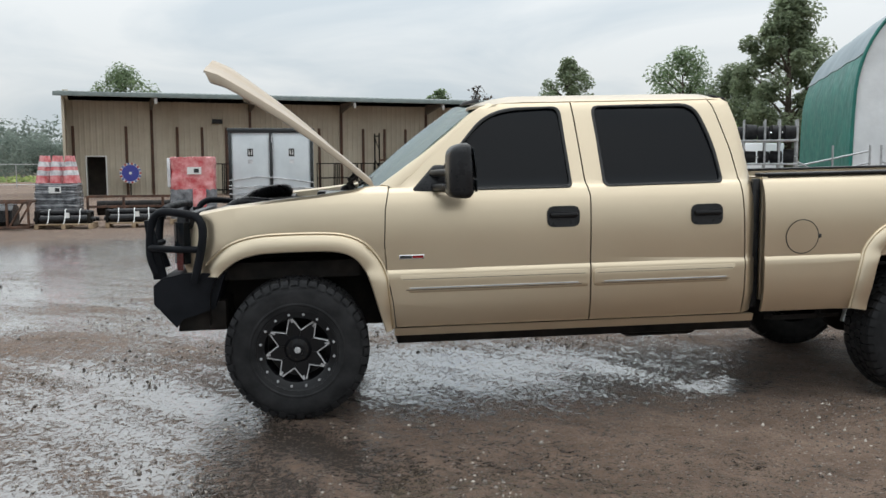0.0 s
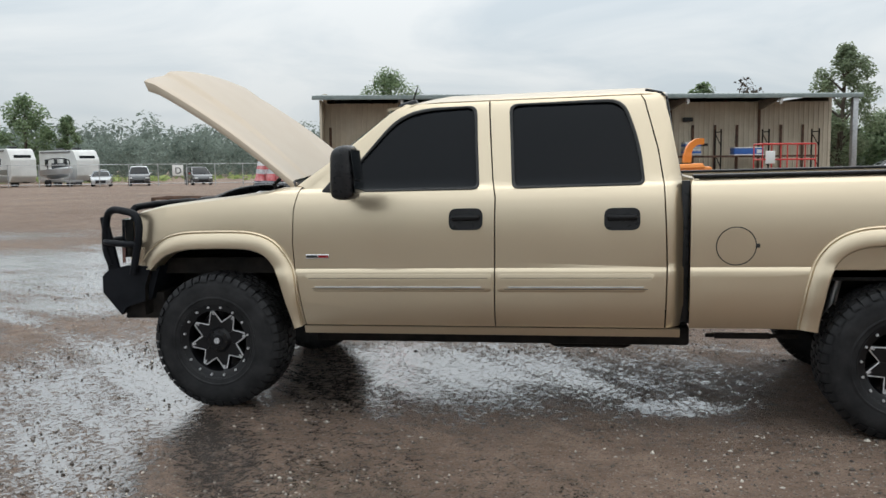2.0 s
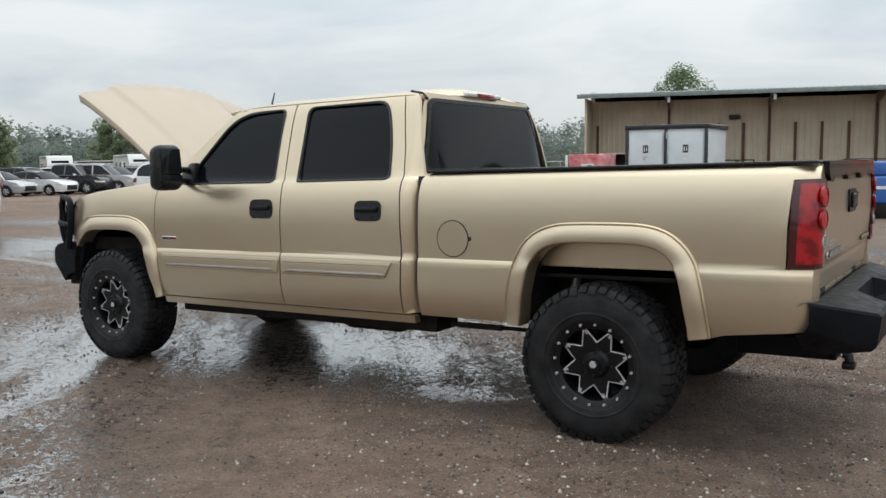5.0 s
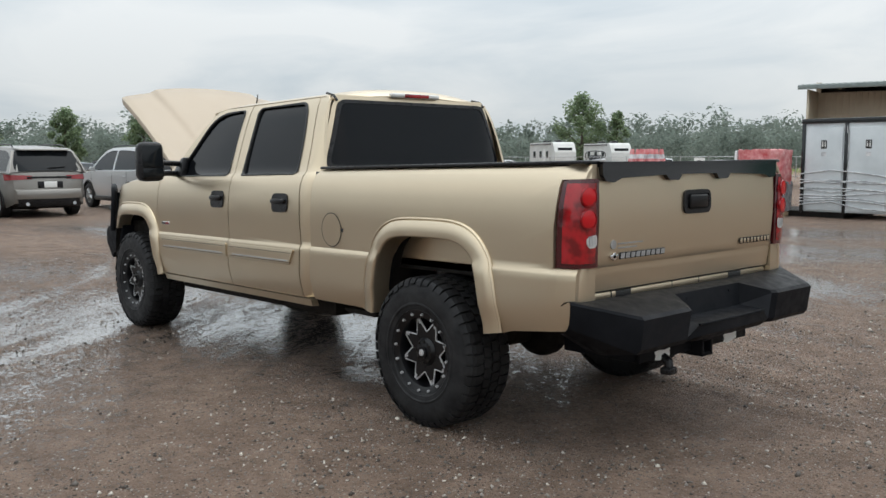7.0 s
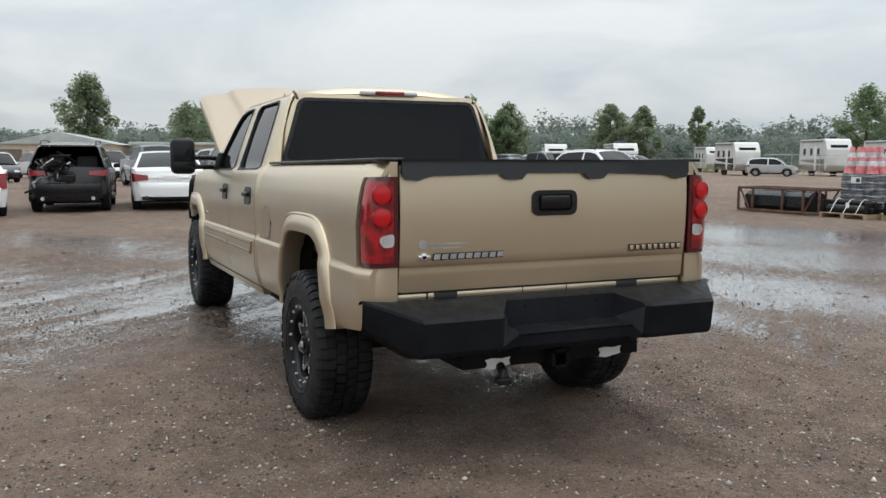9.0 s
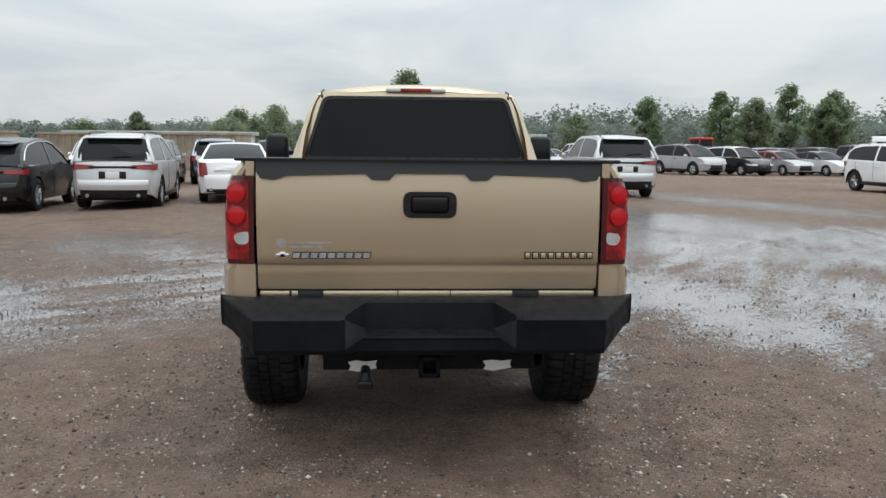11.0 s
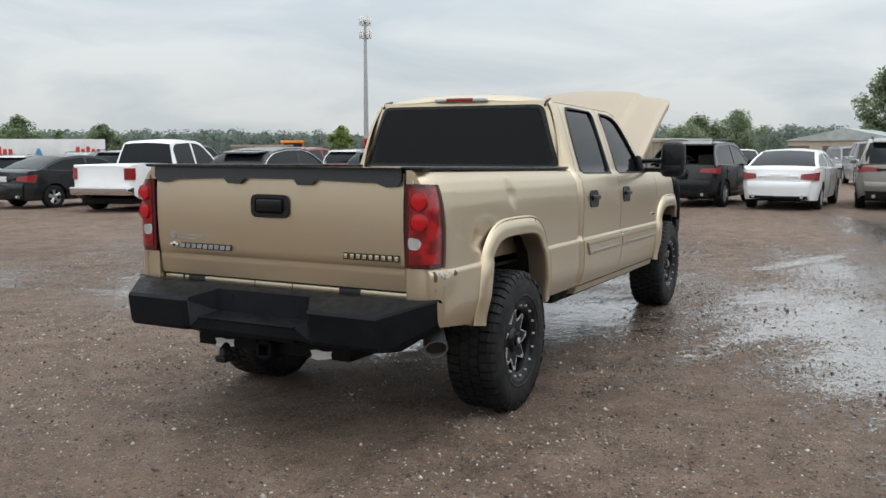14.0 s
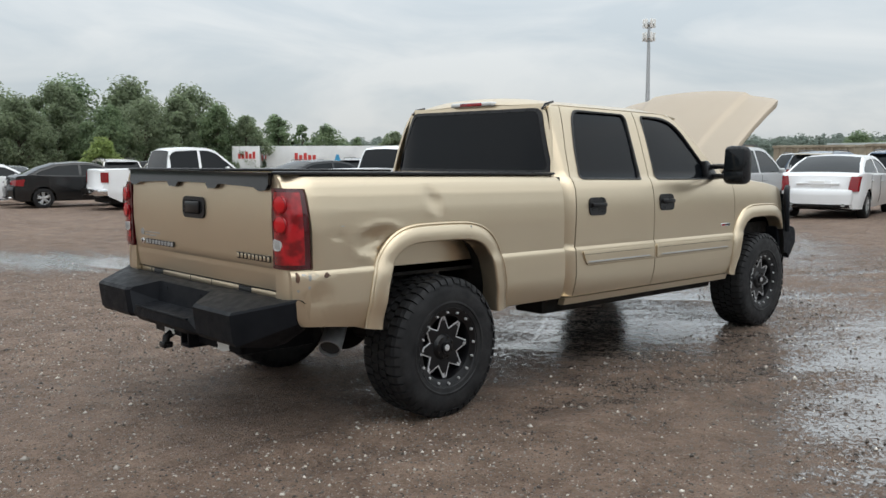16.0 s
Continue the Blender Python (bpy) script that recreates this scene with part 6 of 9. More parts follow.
    if not wrecked:
        bm = bmesh.new()
        across(bm, [(x - 0.014, z + 0.006) for x, z in top[:i1 + 1]], lambda k, x, z: glass_half(k, x, z) - 0.06, K, 0.034)
        part("rear_window", bm, M_carglass, car)
        bm = bmesh.new()
        seg = top[:i1 + 1]
        across(bm, [(x - 0.004, z - 0.004) for x, z in seg], glass_half, K, 0.032)
        part("rear_frame", bm, paint, car)
    else:
        rnd = random.Random(9)
        for k in range(16):
            bm = bmesh.new()
            x, y, z = -2.05 + rnd.uniform(-0.12, 0.25), rnd.uniform(0.0, 0.85), rnd.uniform(0.55, 1.30)
            pts = [(x + rnd.uniform(-0.22, 0.22), y + rnd.uniform(-0.25, 0.25), z + rnd.uniform(-0.2, 0.2)) for _ in range(5)]
            tube(bm, pts, rnd.uniform(0.012, 0.035), 5)
            part("torn_metal", bm, M_dark if k % 5 else M_steel, car)
        part("cabin_floor", box(bmesh.new(), -2.05, 0.9, -0.75, 0.75, 0.45, 0.55), M_seat, car)
        for x in (-1.2, 0.2):
            for y in (-0.4, 0.4):
                part("seat", box(bmesh.new(), x - 0.1, x + 0.12, y - 0.25, y + 0.25, 0.55, 1.35, 0.06), M_seat, car)
    bm = bmesh.new()
    across(bm, [(x + 0.012, z + 0.006) for x, z in top[i2:]], lambda k, x, z: glass_half(k, x, z) - 0.06, K, 0.048)
    part("windscreen", bm, M_carglass, car)
    bm = bmesh.new()
    across(bm, [(x - 0.006, z - 0.006) for x, z in top[i2:]], glass_half, K, 0.045)
    part("front_frame", bm, paint, car)
    # lamps, plate, dark lower trim
    z0, z1 = K["tail"] if lamps == "wide" else (0.66, 1.0)
    for sd in (-1, 1):
        bm = bmesh.new()
        e = -K["L"] / 2
        wdt = {"pickup": 0.14, "sedan": 0.25, "crossover": 0.30}.get(kind, 0.42) if lamps == "wide" else 0.11
        wrap = 0.04 if kind == "pickup" or lamps == "tall" else 0.115
        rows = []
        for i in range(4):
            f = i / 3 - 0.5
            row = []
            for k in range(7):
                # from the flank round the corner and in along the tail
                slim = 1.0 if kind == "pickup" or lamps == "tall" else 1.15 - 0.55 * k / 6
                z = (z0 + z1) / 2 + (z1 - z0) * f * slim
                xo = lerp([(p[1], p[0]) for p in low[1:6]], z)
                if k < 3:
                    x = xo + CROWN + wrap * (1.9 - k)
                    row.append((x, sd * (car_half(K, x, z) + 0.008), z))
                else:
                    h = car_half(K, xo + 0.05, z)
                    y = h - 0.02 - wdt * (k - 3) / 3
                    ee = min(1, max(0.0, abs(xo) - (K["L"] / 2 - 0.30)) / 0.30)
                    row.append((xo + CROWN * ee * (y / h) ** 2.6 - 0.016, sd * y, z))
            rows.append(row)
        grid(bm, rows)
        thicken(bm, 0.012)
        part("tail_lamp", bm, M_carlens, car, "red tail lamp")
        bm = bmesh.new()
        rows = []
        zl = low[-3][1] + 0.0
        for i in range(3):
            z = zl + 0.045 + 0.11 * i / 2
            xo = lerp(sorted([(p[1], p[0]) for p in low[-6:-1]]), z)
            h = lambda x: car_half(K, x, z)
            rows.append([(xo - 0.42, sd * (h(xo - 0.42) + 0.006), z + 0.02), (xo - 0.2, sd * (h(xo - 0.2) + 0.008), z), (xo - 0.06, sd * (h(xo - 0.02) + 0.004), z), (xo - 0.01, sd * (h(xo) - 0.10), z), (xo + 0.02, sd * (h(xo) - 0.28), z)])
        grid(bm, rows)
        thicken(bm, 0.01)
        part("headlamp", bm, M_lampwhite, car, "clear headlamp")
        bm = bmesh.new()
        mx, mz = top[-1][0] - 0.42, top[-1][1] + 0.06
        hexa(bm, [(mx - 0.06, sd * (K["W"] / 2 - 0.01), mz - 0.06), (mx + 0.06, sd * (K["W"] / 2 - 0.01), mz - 0.05), (mx + 0.04, sd * (K["W"] / 2 + 0.15), mz - 0.04), (mx - 0.07, sd * (K["W"] / 2 + 0.17), mz - 0.05), (mx - 0.06, sd * (K["W"] / 2 - 0.01), mz + 0.05), (mx + 0.05, sd * (K["W"] / 2 - 0.01), mz + 0.04), (mx + 0.03, sd * (K["W"] / 2 + 0.14), mz + 0.06), (mx - 0.07, sd * (K["W"] / 2 + 0.16), mz + 0.08)], 0.02)
        part("door_mirror", bm, paint if not wrecked else M_plastic, car)
        for hx in (K["mid"] + 0.22, K["mid"] - 0.85 if kind != "pickup" else K["mid"] - 0.55):
            bm = bmesh.new()
            hz_ = zb(hx) - 0.16
            box(bm, hx - 0.10, hx + 0.10, sd * (car_half(K, hx, hz_) - 0.005), sd * (car_half(K, hx, hz_) + 0.03), hz_ - 0.013, hz_ + 0.013, 0.006)
            part("door_handle", bm, paint, car)
        for sx in (K["mid"], top[-1][0] - 0.20, K["mid"] - 0.98):
            bm = bmesh.new()
            tube(bm, [(sx + 0.02, sd * (car_half(K, sx, z_) + 0.0015), z_) for z_ in (0.34, 0.55, 0.75, zb(sx) - 0.03)], 0.006, 4)
            part("door_seam", bm, M_ink, car)
    e = -K["L"] / 2
    bm = bmesh.new()
    if kind == "pickup":
        hexa(bm, [(e - 0.02, -0.86, 0.46), (e + 0.25, -0.92, 0.46), (e + 0.25, 0.92, 0.46), (e - 0.02, 0.86, 0.46), (e - 0.05, -0.86, 0.66), (e + 0.25, -0.92, 0.68), (e + 0.25, 0.92, 0.68), (e - 0.05, 0.86, 0.66)], 0.03)
    else:
        across(bm, [(e + 0.16, 0.27), (e + 0.02, 0.29), (e - 0.02, 0.32 if kind == "sedan" else 0.38), (e - 0.02, 0.36 if kind == "sedan" else 0.47), (e + 0.05, 0.365 if kind == "sedan" else 0.475)], lambda k_, x_, z_: car_half(k_, x_, z_) - 0.02, K, 0.0)
    part("rear_bumper", bm, M_chrome if kind == "pickup" else M_plastic, car)
    rear_x = lambda z: lerp([(p[1], p[0]) for p in low[1:6]], z)
    W2 = K["W"] / 2
    if kind != "pickup":
        # body-coloured bumper cover over a dark valance, tail pipes, a dark band between the lamps
        bm = bmesh.new()
        across(bm, [(e + 0.05, 0.355 if kind == "sedan" else 0.465), (e - 0.035, 0.365 if kind == "sedan" else 0.475), (e - 0.055, 0.56), (e - 0.05, 0.66), (e - 0.02, 0.70), (e + 0.08, 0.715)], lambda k_, x_, z_: car_half(k_, x_, z_) + 0.004, K, 0.0)
        part("bumper_cover", bm, paint if not wrecked else M_plastic, car)
        for sd in (-1, 1):
            part("tail_pipe", cyl(bmesh.new(), (e + 0.3, sd * 0.56, 0.34), (e + 0.0, sd * 0.56, 0.35), 0.045, None, 12), M_chrome, car)
        if not wrecked:
            zl_ = (z0 + z1) / 2
            part("lamp_band", box(bmesh.new(), rear_x(zl_) - 0.034, rear_x(zl_) + 0.05, -W2 + 0.44, W2 - 0.44, zl_ - 0.022, zl_ + 0.022, 0.008), M_plastic if kind != "sedan" else paint, car)
            part("plate_recess", box(bmesh.new(), rear_x(0.82) - 0.016, rear_x(0.82) + 0.05, -0.30, 0.30, 0.73, 0.90, 0.012), M_plastic if kind != "sedan" else paint, car)
    if kind in ("suv", "crossover"):
        bm = bmesh.new()
        for sd in (-1, 1):
            for wx in K["wh"]:
                grid(bm, [[(wx + q * math.cos(a_), sd * (car_half(K, wx, 0.5) + o_), r - 0.02 + q * 1.02 * math.sin(a_)) for q, o_ in ((r + 0.06, -0.03), (r + 0.062, 0.010), (r + 0.105, 0.010), (r + 0.115, -0.01))] for a_ in [math.radians(-8 + 196 * k_ / 16) for k_ in range(17)]])
            hexa(bm, [(K["wh"][0] + r + 0.08, sd * (W2 - 0.10), 0.24), (K["wh"][1] - r - 0.08, sd * (W2 - 0.10), 0.24), (K["wh"][1] - r - 0.08, sd * (W2 + 0.005), 0.25), (K["wh"][0] + r + 0.08, sd * (W2 + 0.005), 0.25), (K["wh"][0] + r + 0.08, sd * (W2 - 0.10), 0.38), (K["wh"][1] - r - 0.08, sd * (W2 - 0.10), 0.38), (K["wh"][1] - r - 0.08, sd * (W2 + 0.008), 0.37), (K["wh"][0] + r + 0.08, sd * (W2 + 0.008), 0.37)], 0.015)
        part("lower_cladding", bm, M_plastic, car)
    if kind in ("suv", "crossover", "sport") and not wrecked:
        wz = top[0][1] + 0.10
        wxr = lerp([(p[1], p[0]) for p in top[:4]], wz) - 0.055
        part("rear_wiper", tube(bmesh.new(), [(wxr, 0.02, wz), (wxr + 0.01, -0.22, wz + 0.02), (wxr + 0.03, -0.42, wz + 0.03)], 0.012, 5), M_plastic, car)
    bm = bmesh.new()
    zp = 0.82 if kind != "pickup" else 0.62
    xp = lerp([(p[1], p[0]) for p in low[1:6]], zp) - 0.012
    box(bm, xp - 0.018, xp + 0.02, -0.152, 0.152, zp - 0.075, zp + 0.075, 0.006)
    part("plate_holder", bm, M_dark if wrecked or kind == "sport" else M_paper, car)
    bm = bmesh.new()
    e = K["L"] / 2
    hexa(bm, [(e - 0.25, -0.55, 0.34), (e + 0.0, -0.45, 0.34), (e + 0.0, 0.45, 0.34), (e - 0.25, 0.55, 0.34), (e - 0.25, -0.5, 0.66), (e - 0.01, -0.42, 0.62), (e - 0.01, 0.42, 0.62), (e - 0.25, 0.5, 0.66)], 0.02)
    part("grille", bm, M_plastic, car)
    bm = bmesh.new()
    box(bm, -K["L"] / 2 + 0.35, K["L"] / 2 - 0.35, -K["W"] / 2 + 0.22, K["W"] / 2 - 0.22, 0.22, 0.36)
    box(bm, K["wh"][0] - r - 0.05, K["wh"][0] + r + 0.05, -K["W"] / 2 + 0.06, K["W"] / 2 - 0.06, r + 0.16, r + 0.30)
    box(bm, K["wh"][1] - r - 0.05, K["wh"][1] + r + 0.05, -K["W"] / 2 + 0.06, K["W"] / 2 - 0.06, r + 0.16, r + 0.26)
    part("underbody", bm, M_dark, car)
    if kind in ("suv", "crossover", "sport"):
        for sd in ((-1, 1) if kind != "sport" else ()):
            bm = bmesh.new()
            tube(bm, curve_pts([(-1.65, sd * 0.62, 1.74 if kind == "suv" else 1.65), (-1.4, sd * 0.62, 1.80 if kind == "suv" else 1.72), (0.0, sd * 0.62, 1.81 if kind == "suv" else 1.73), (0.3, sd * 0.62, 1.75 if kind == "suv" else 1.66)], 4), 0.016, 6)
            part("roof_rail", bm, M_plastic, car)
        bm = bmesh.new()
        hexa(bm, [(top[2][0] - 0.20, -0.62, top[3][1] - 0.06), (top[3][0], -0.64, top[3][1] - 0.02), (top[3][0], 0.64, top[3][1] - 0.02), (top[2][0] - 0.20, 0.62, top[3][1] - 0.06), (top[2][0] - 0.18, -0.62, top[3][1] - 0.02), (top[3][0], -0.64, top[3][1] + 0.02), (top[3][0], 0.64, top[3][1] + 0.02), (top[2][0] - 0.18, 0.62, top[3][1] - 0.02)], 0.012)
        part("roof_spoiler", bm, paint, car)
    for wx in K["wh"]:
        for sd in (-1, 1):
            mm = pose(wx, sd * (K["W"] / 2 - 0.125), r, 0, 17 * wx, 0 if sd < 0 else 180) @ Matrix.Diagonal((r, r, r, 1))
            w = new("wheel", CAR_WHEEL[0])
            w.parent, w.matrix_basis = car, mm
            for nm, d in (("rim", CAR_WHEEL[1]), ("brake_disc", CAR_WHEEL[2])):
                c = new(nm, d)
                c.parent = w
    return car


def at(x, y, heading, dz=0.0):
    return pose(x, y, float(site_z(x, y)) + dz, 0, 0, heading)


GR = "cars in the nearest row"
build_car("parked_car", "crossover", M_blackpaint, at(-18.2, -1.65, 174), "black crossover with a crushed rear corner", "car", GR, wrecked=True)
build_car("parked_car", "sedan", M_white, at(-18.25, 0.62, 176), "white saloon car with red wraparound tail lamps", "car", GR)
build_car("parked_car", "suv", M_grey, at(-19.4, 3.02, 182), "warm grey sport utility with a joined lamp band", "car", GR)
build_car("parked_car", "suv", M_silver, at(-19.7, 6.46, 182), "silver three-row sport utility, rear towards the yard", "car", GR)
build_car("parked_car", "sedan", M_white, at(-16.85, -4.3, 189), "large white luxury saloon with upright tail lamps", "car", GR, lamps="tall")
build_car("parked_car", "suv", M_silver, at(-15.75, -6.75, 186), "silver sport utility with black lower bumper", "car", GR)
build_car("parked_car", "sport", M_blackpaint, at(-15.2, -9.4, 184), "glossy black sport utility with chrome window line", "car", GR, chrome=True)
build_car("parked_car", "sport", M_charcoal, at(-14.05, -13.1, 185), "charcoal sport utility with chrome window line", "car", GR, chrome=True)
build_car("parked_car", "pickup", M_white, at(-12.3, -15.9, 191), "white crew cab pickup with chrome wheels", "pickup truck", GR)
build_car("parked_car", "sedan", M_charcoal, at(-11.6, -18.7, 177), "dark grey saloon between two pickups", "car", GR)
build_car("parked_car", "pickup", M_white, at(-8.15, -21.8, 174), "white extended cab work pickup, tail lamps towards the yard", "pickup truck", GR)
build_car("parked_car", "sedan", M_blackpaint, at(-6.2, -25.2, 172), "dark charcoal saloon beside a pickup", "car", GR)
build_car("parked_car", "sedan", M_white, at(-4.2, -28.2, 172), "white saloon at the end of the row", "car", GR)
build_car("parked_car", "crossover", M_white, at(-22.05, 17.4, 6), "white crossover parked alone, nose to the yard", "car")

# the rows further off: three built, then copied
GF = "cars in the far rows"
SEEDS = []
for k, (kind, x, y, h, lb) in enumerate((("sedan", -45.6, 26.3, 20, "parked saloon in a far row"), ("crossover", -47.3, 35.2, 20, "parked crossover in a far row"), ("pickup", -36.2, 2.2, 10, "parked pickup in a far row"), ("suv", -36.3, 5.6, 12, "parked sport utility in a far row"))):
    SEEDS.append(build_car("far_car", kind, M_fleet, at(x, y, h), lb, "car", GF))
rnd = random.Random(21)
spots = []
for i in (0, 1, 2, 4, 5, 7, 8):
    spots.append((-44.0 - 0.55 * i, 17.6 + 2.9 * i, 22))
for i in range(6):
    spots.append((-38.4 + 0.2 * i, -3.2 - 2.9 * i, 12))
for i in range(16):
    spots.append((-48.0 - 0.4 * i, -8 + 2.95 * i, 15))
for i in range(18):
    spots.append((-56.0 - 0.4 * i, -12 + 2.95 * i, 195))
for i in range(9):
    spots.append((-29.5 + 0.8 * i, -7.0 - 2.7 * i, 188))
for i in range(9):
    spots.append((-34.5 + 1.5 * i, -20.0 - 2.4 * i, 212))
for i in range(5):
    spots.append((-46.0 - 2.2 * i, 30.5 + 1.8 * i, 35))
for i in range(7):
    spots.append((-17.5 + 2.9 * i, -36.0 + 0.6 * i, 262))
for x, y, h in spots:
    if rnd.random() < 0.06:
        continue
    copy_thing(SEEDS[rnd.choice((0, 0, 1, 1, 3, 3, 2))], at(x + rnd.uniform(-0.5, 0.5), y + rnd.uniform(-0.2, 0.2), h + rnd.uniform(-3, 3)))
for x, y, h, k in ((-46.5, 72.5, -60, 2), (-49.0, 70.0, -60, 0), (-66.0, 96.0, -50, 1), (-57.5, 61.0, 40, 3), (-41.0, 74.0, -50, 3), (21.0, 60.0, 190, 2), (17.5, 57.0, 190, 1)):
    copy_thing(SEEDS[k], at(x, y, h))


# ---- the steel building ----
M_wall = grained(mat("tan_wall_sheet", (0.52, 0.46, 0.36), 0.5), (0.46, 0.40, 0.305), (0.55, 0.485, 0.38), 0.8, rough=(0.4, 0.6))
M_roofsheet = grained(mat("galvanised_roof_sheet", (0.42, 0.46, 0.45), 0.4, 0.3), (0.36, 0.40, 0.39), (0.50, 0.54, 0.53), 1.5, rough=(0.35, 0.55))
M_fascia = grained(mat("grey_green_fascia", (0.20, 0.24, 0.235), 0.45), (0.16, 0.20, 0.195), (0.23, 0.27, 0.265), 3)
M_soffit = grained(mat("brown_soffit", (0.14, 0.12, 0.10), 0.7), (0.11, 0.095, 0.08), (0.17, 0.145, 0.12), 2)
BX, BY, BA = -16.0, 39.9, 15.0
SITE = pose(BX, BY, -0.27, 0, 0, BA)
bld = thing("steel_building", SITE, "long tan ribbed steel building with an open overhanging roof", "building")
LEN, DEEP, SET, EAVE = 30.0, 14.0, 2.6, 5.25


def ribbed(bm, x0, x1, z0, z1, y, step=0.30, deep=0.03, flip=1):
    pts = []
    n = int(round((x1 - x0) / step))
    s = (x1 - x0) / n
    for i in range(n):
        a = x0 + i * s
        pts += [(a, y), (a + s * 0.62, y), (a + s * 0.70, y - deep * flip), (a + s * 0.92, y - deep * flip)]
    pts.append((x1, y))
    grid(bm, [[(px, py, z) for px, py in pts] for z in (z0, z1)])
    thicken(bm, 0.01)


door_a, door_b = 1.05, 1.98
for a, b, z0 in ((0.25, door_a, 0.0), (door_a, door_b, 2.12), (door_b, LEN - 0.1, 0.0)):
    bm = bmesh.new()
    ribbed(bm, a, b, z0, EAVE - 0.15, SET)
    part("front_wall", bm, M_wall, bld, "tan ribbed wall sheets")
bm = bmesh.new()
box(bm, 0.0, 0.25, SET, DEEP, 0.0, EAVE + 0.4)
box(bm, 0.0, 0.12, 0.25, SET, 0.0, EAVE - 0.1, 0.01)
part("end_wall", bm, M_wall, bld)
bm = bmesh.new()
box(bm, -0.015, 0.0, 5.0, 6.0, 1.6, 3.2)
box(bm, -0.015, 0.0, 8.0, 9.0, 1.6, 3.2)
part("end_window", bm, M_carglass, bld)
bm = bmesh.new()
box(bm, 0.25, LEN - 0.1, DEEP - 0.2, DEEP, 0.0, EAVE + 0.3)
box(bm, LEN - 0.2, LEN, SET, DEEP, 0.0, EAVE + 0.3)
part("rear_wall", bm, M_wall, bld)
bm = bmesh.new()
# ribs of the roof run up the slope
n = 108
for sgn, y0, y1, z0, z1 in ((1, -0.25, 7.5, EAVE + 0.10, EAVE + 0.66), (1, 7.5, DEEP + 0.3, EAVE + 0.66, EAVE + 0.2)):
    prof = []
    for i in range(n):
        a = -0.35 + i * (LEN + 0.7) / n
        s = (LEN + 0.7) / n
        prof += [(a, 0), (a + s * 0.7, 0), (a + s * 0.78, 0.045), (a + s * 0.92, 0.045)]
    grid(bm, [[(x, y0, z0 + h) for x, h in prof], [(x, y1, z1 + h) for x, h in prof]])
thicken(bm, 0.01)
part("roof", bm, M_roofsheet, bld, "galvanised ribbed roof")
bm = bmesh.new()
box(bm, -0.35, LEN + 0.35, -0.30, -0.20, EAVE - 0.12, EAVE + 0.10, 0.01)
part("fascia_gutter", bm, M_fascia, bld, "grey green gutter along the eave")
bm = bmesh.new()
hexa(bm, [(0.1, -0.2, EAVE - 0.08), (LEN, -0.2, EAVE - 0.08), (LEN, SET, EAVE + 0.15), (0.1, SET, EAVE + 0.15), (0.1, -0.2, EAVE - 0.02), (LEN, -0.2, EAVE - 0.02), (LEN, SET, EAVE + 0.22), (0.1, SET, EAVE + 0.22)])
part("soffit", bm, M_soffit, bld)
rnd = random.Random(4)
for i in range(22):
    x = 0.42 + i * 1.325
    tall = i % 4 == 3
    if door_a - 0.15 < x < door_b + 0.15:
        continue
    bm = bmesh.new()
    box(bm, x - 0.075, x + 0.075, SET - 0.11, SET - 0.035, 0.0, EAVE - 0.2 if tall else 3.75, 0.012)
    part("wall_post", bm, M_rust, bld, "rusty brown wall post")
    if tall:
        bm = bmesh.new()
        hexa(bm, [(x - 0.06, -0.15, EAVE - 0.22), (x + 0.06, -0.15, EAVE - 0.22), (x + 0.06, SET - 0.1, EAVE - 0.62), (x - 0.06, SET - 0.1, EAVE - 0.62), (x - 0.06, -0.15, EAVE - 0.1), (x + 0.06, -0.15, EAVE - 0.1), (x + 0.06, SET - 0.1, EAVE - 0.05), (x - 0.06, SET - 0.1, EAVE - 0.05)])
        part("eave_bracket", bm, M_soffit, bld)
        bm = bmesh.new()
        box(bm, x + 0.05, x + 0.2, -0.14, 0.05, EAVE - 0.45, EAVE - 0.14, 0.03)
        part("flood_lamp", bm, M_lampwhite, bld)
bm = bmesh.new()
for a, b, c, d in ((door_a - 0.07, door_a, 0, 2.19), (door_b, door_b + 0.07, 0, 2.19), (door_a - 0.07, door_b + 0.07, 2.12, 2.19)):
    box(bm, a, b, SET - 0.06, SET + 0.12, c, d, 0.008)
part("door_frame", bm, M_paper, bld, "white door frame")
bm = bmesh.new()
box(bm, door_a - 0.1, door_b + 0.6, SET + 2.5, SET + 2.6, 0.0, 2.4)
box(bm, door_a - 0.1, door_a, SET + 0.15, SET + 2.5, 0.0, 2.4)
box(bm, door_a - 0.1, door_b + 0.6, SET + 0.15, SET + 2.5, 2.4, 2.5)
part("dark_room", bm, M_soffit, bld)
bm = bmesh.new()
box(bm, LEN - 0.15, LEN + 0.15, -0.15, 0.15, 0.0, EAVE - 0.1, 0.02)
part("corner_column", bm, M_steel, bld)
for x, z in ((7.6, 3.95), (21.0, 3.95)):
    bm = bmesh.new()
    box(bm, x, x + 0.55, SET - 0.30, SET - 0.04, z, z + 0.24, 0.02)
    part("wall_lamp", bm, M_plastic, bld)


def on_site(x, y, z=0.0, turn=0.0):
    return SITE @ pose(x, y, z, 0, 0, turn)


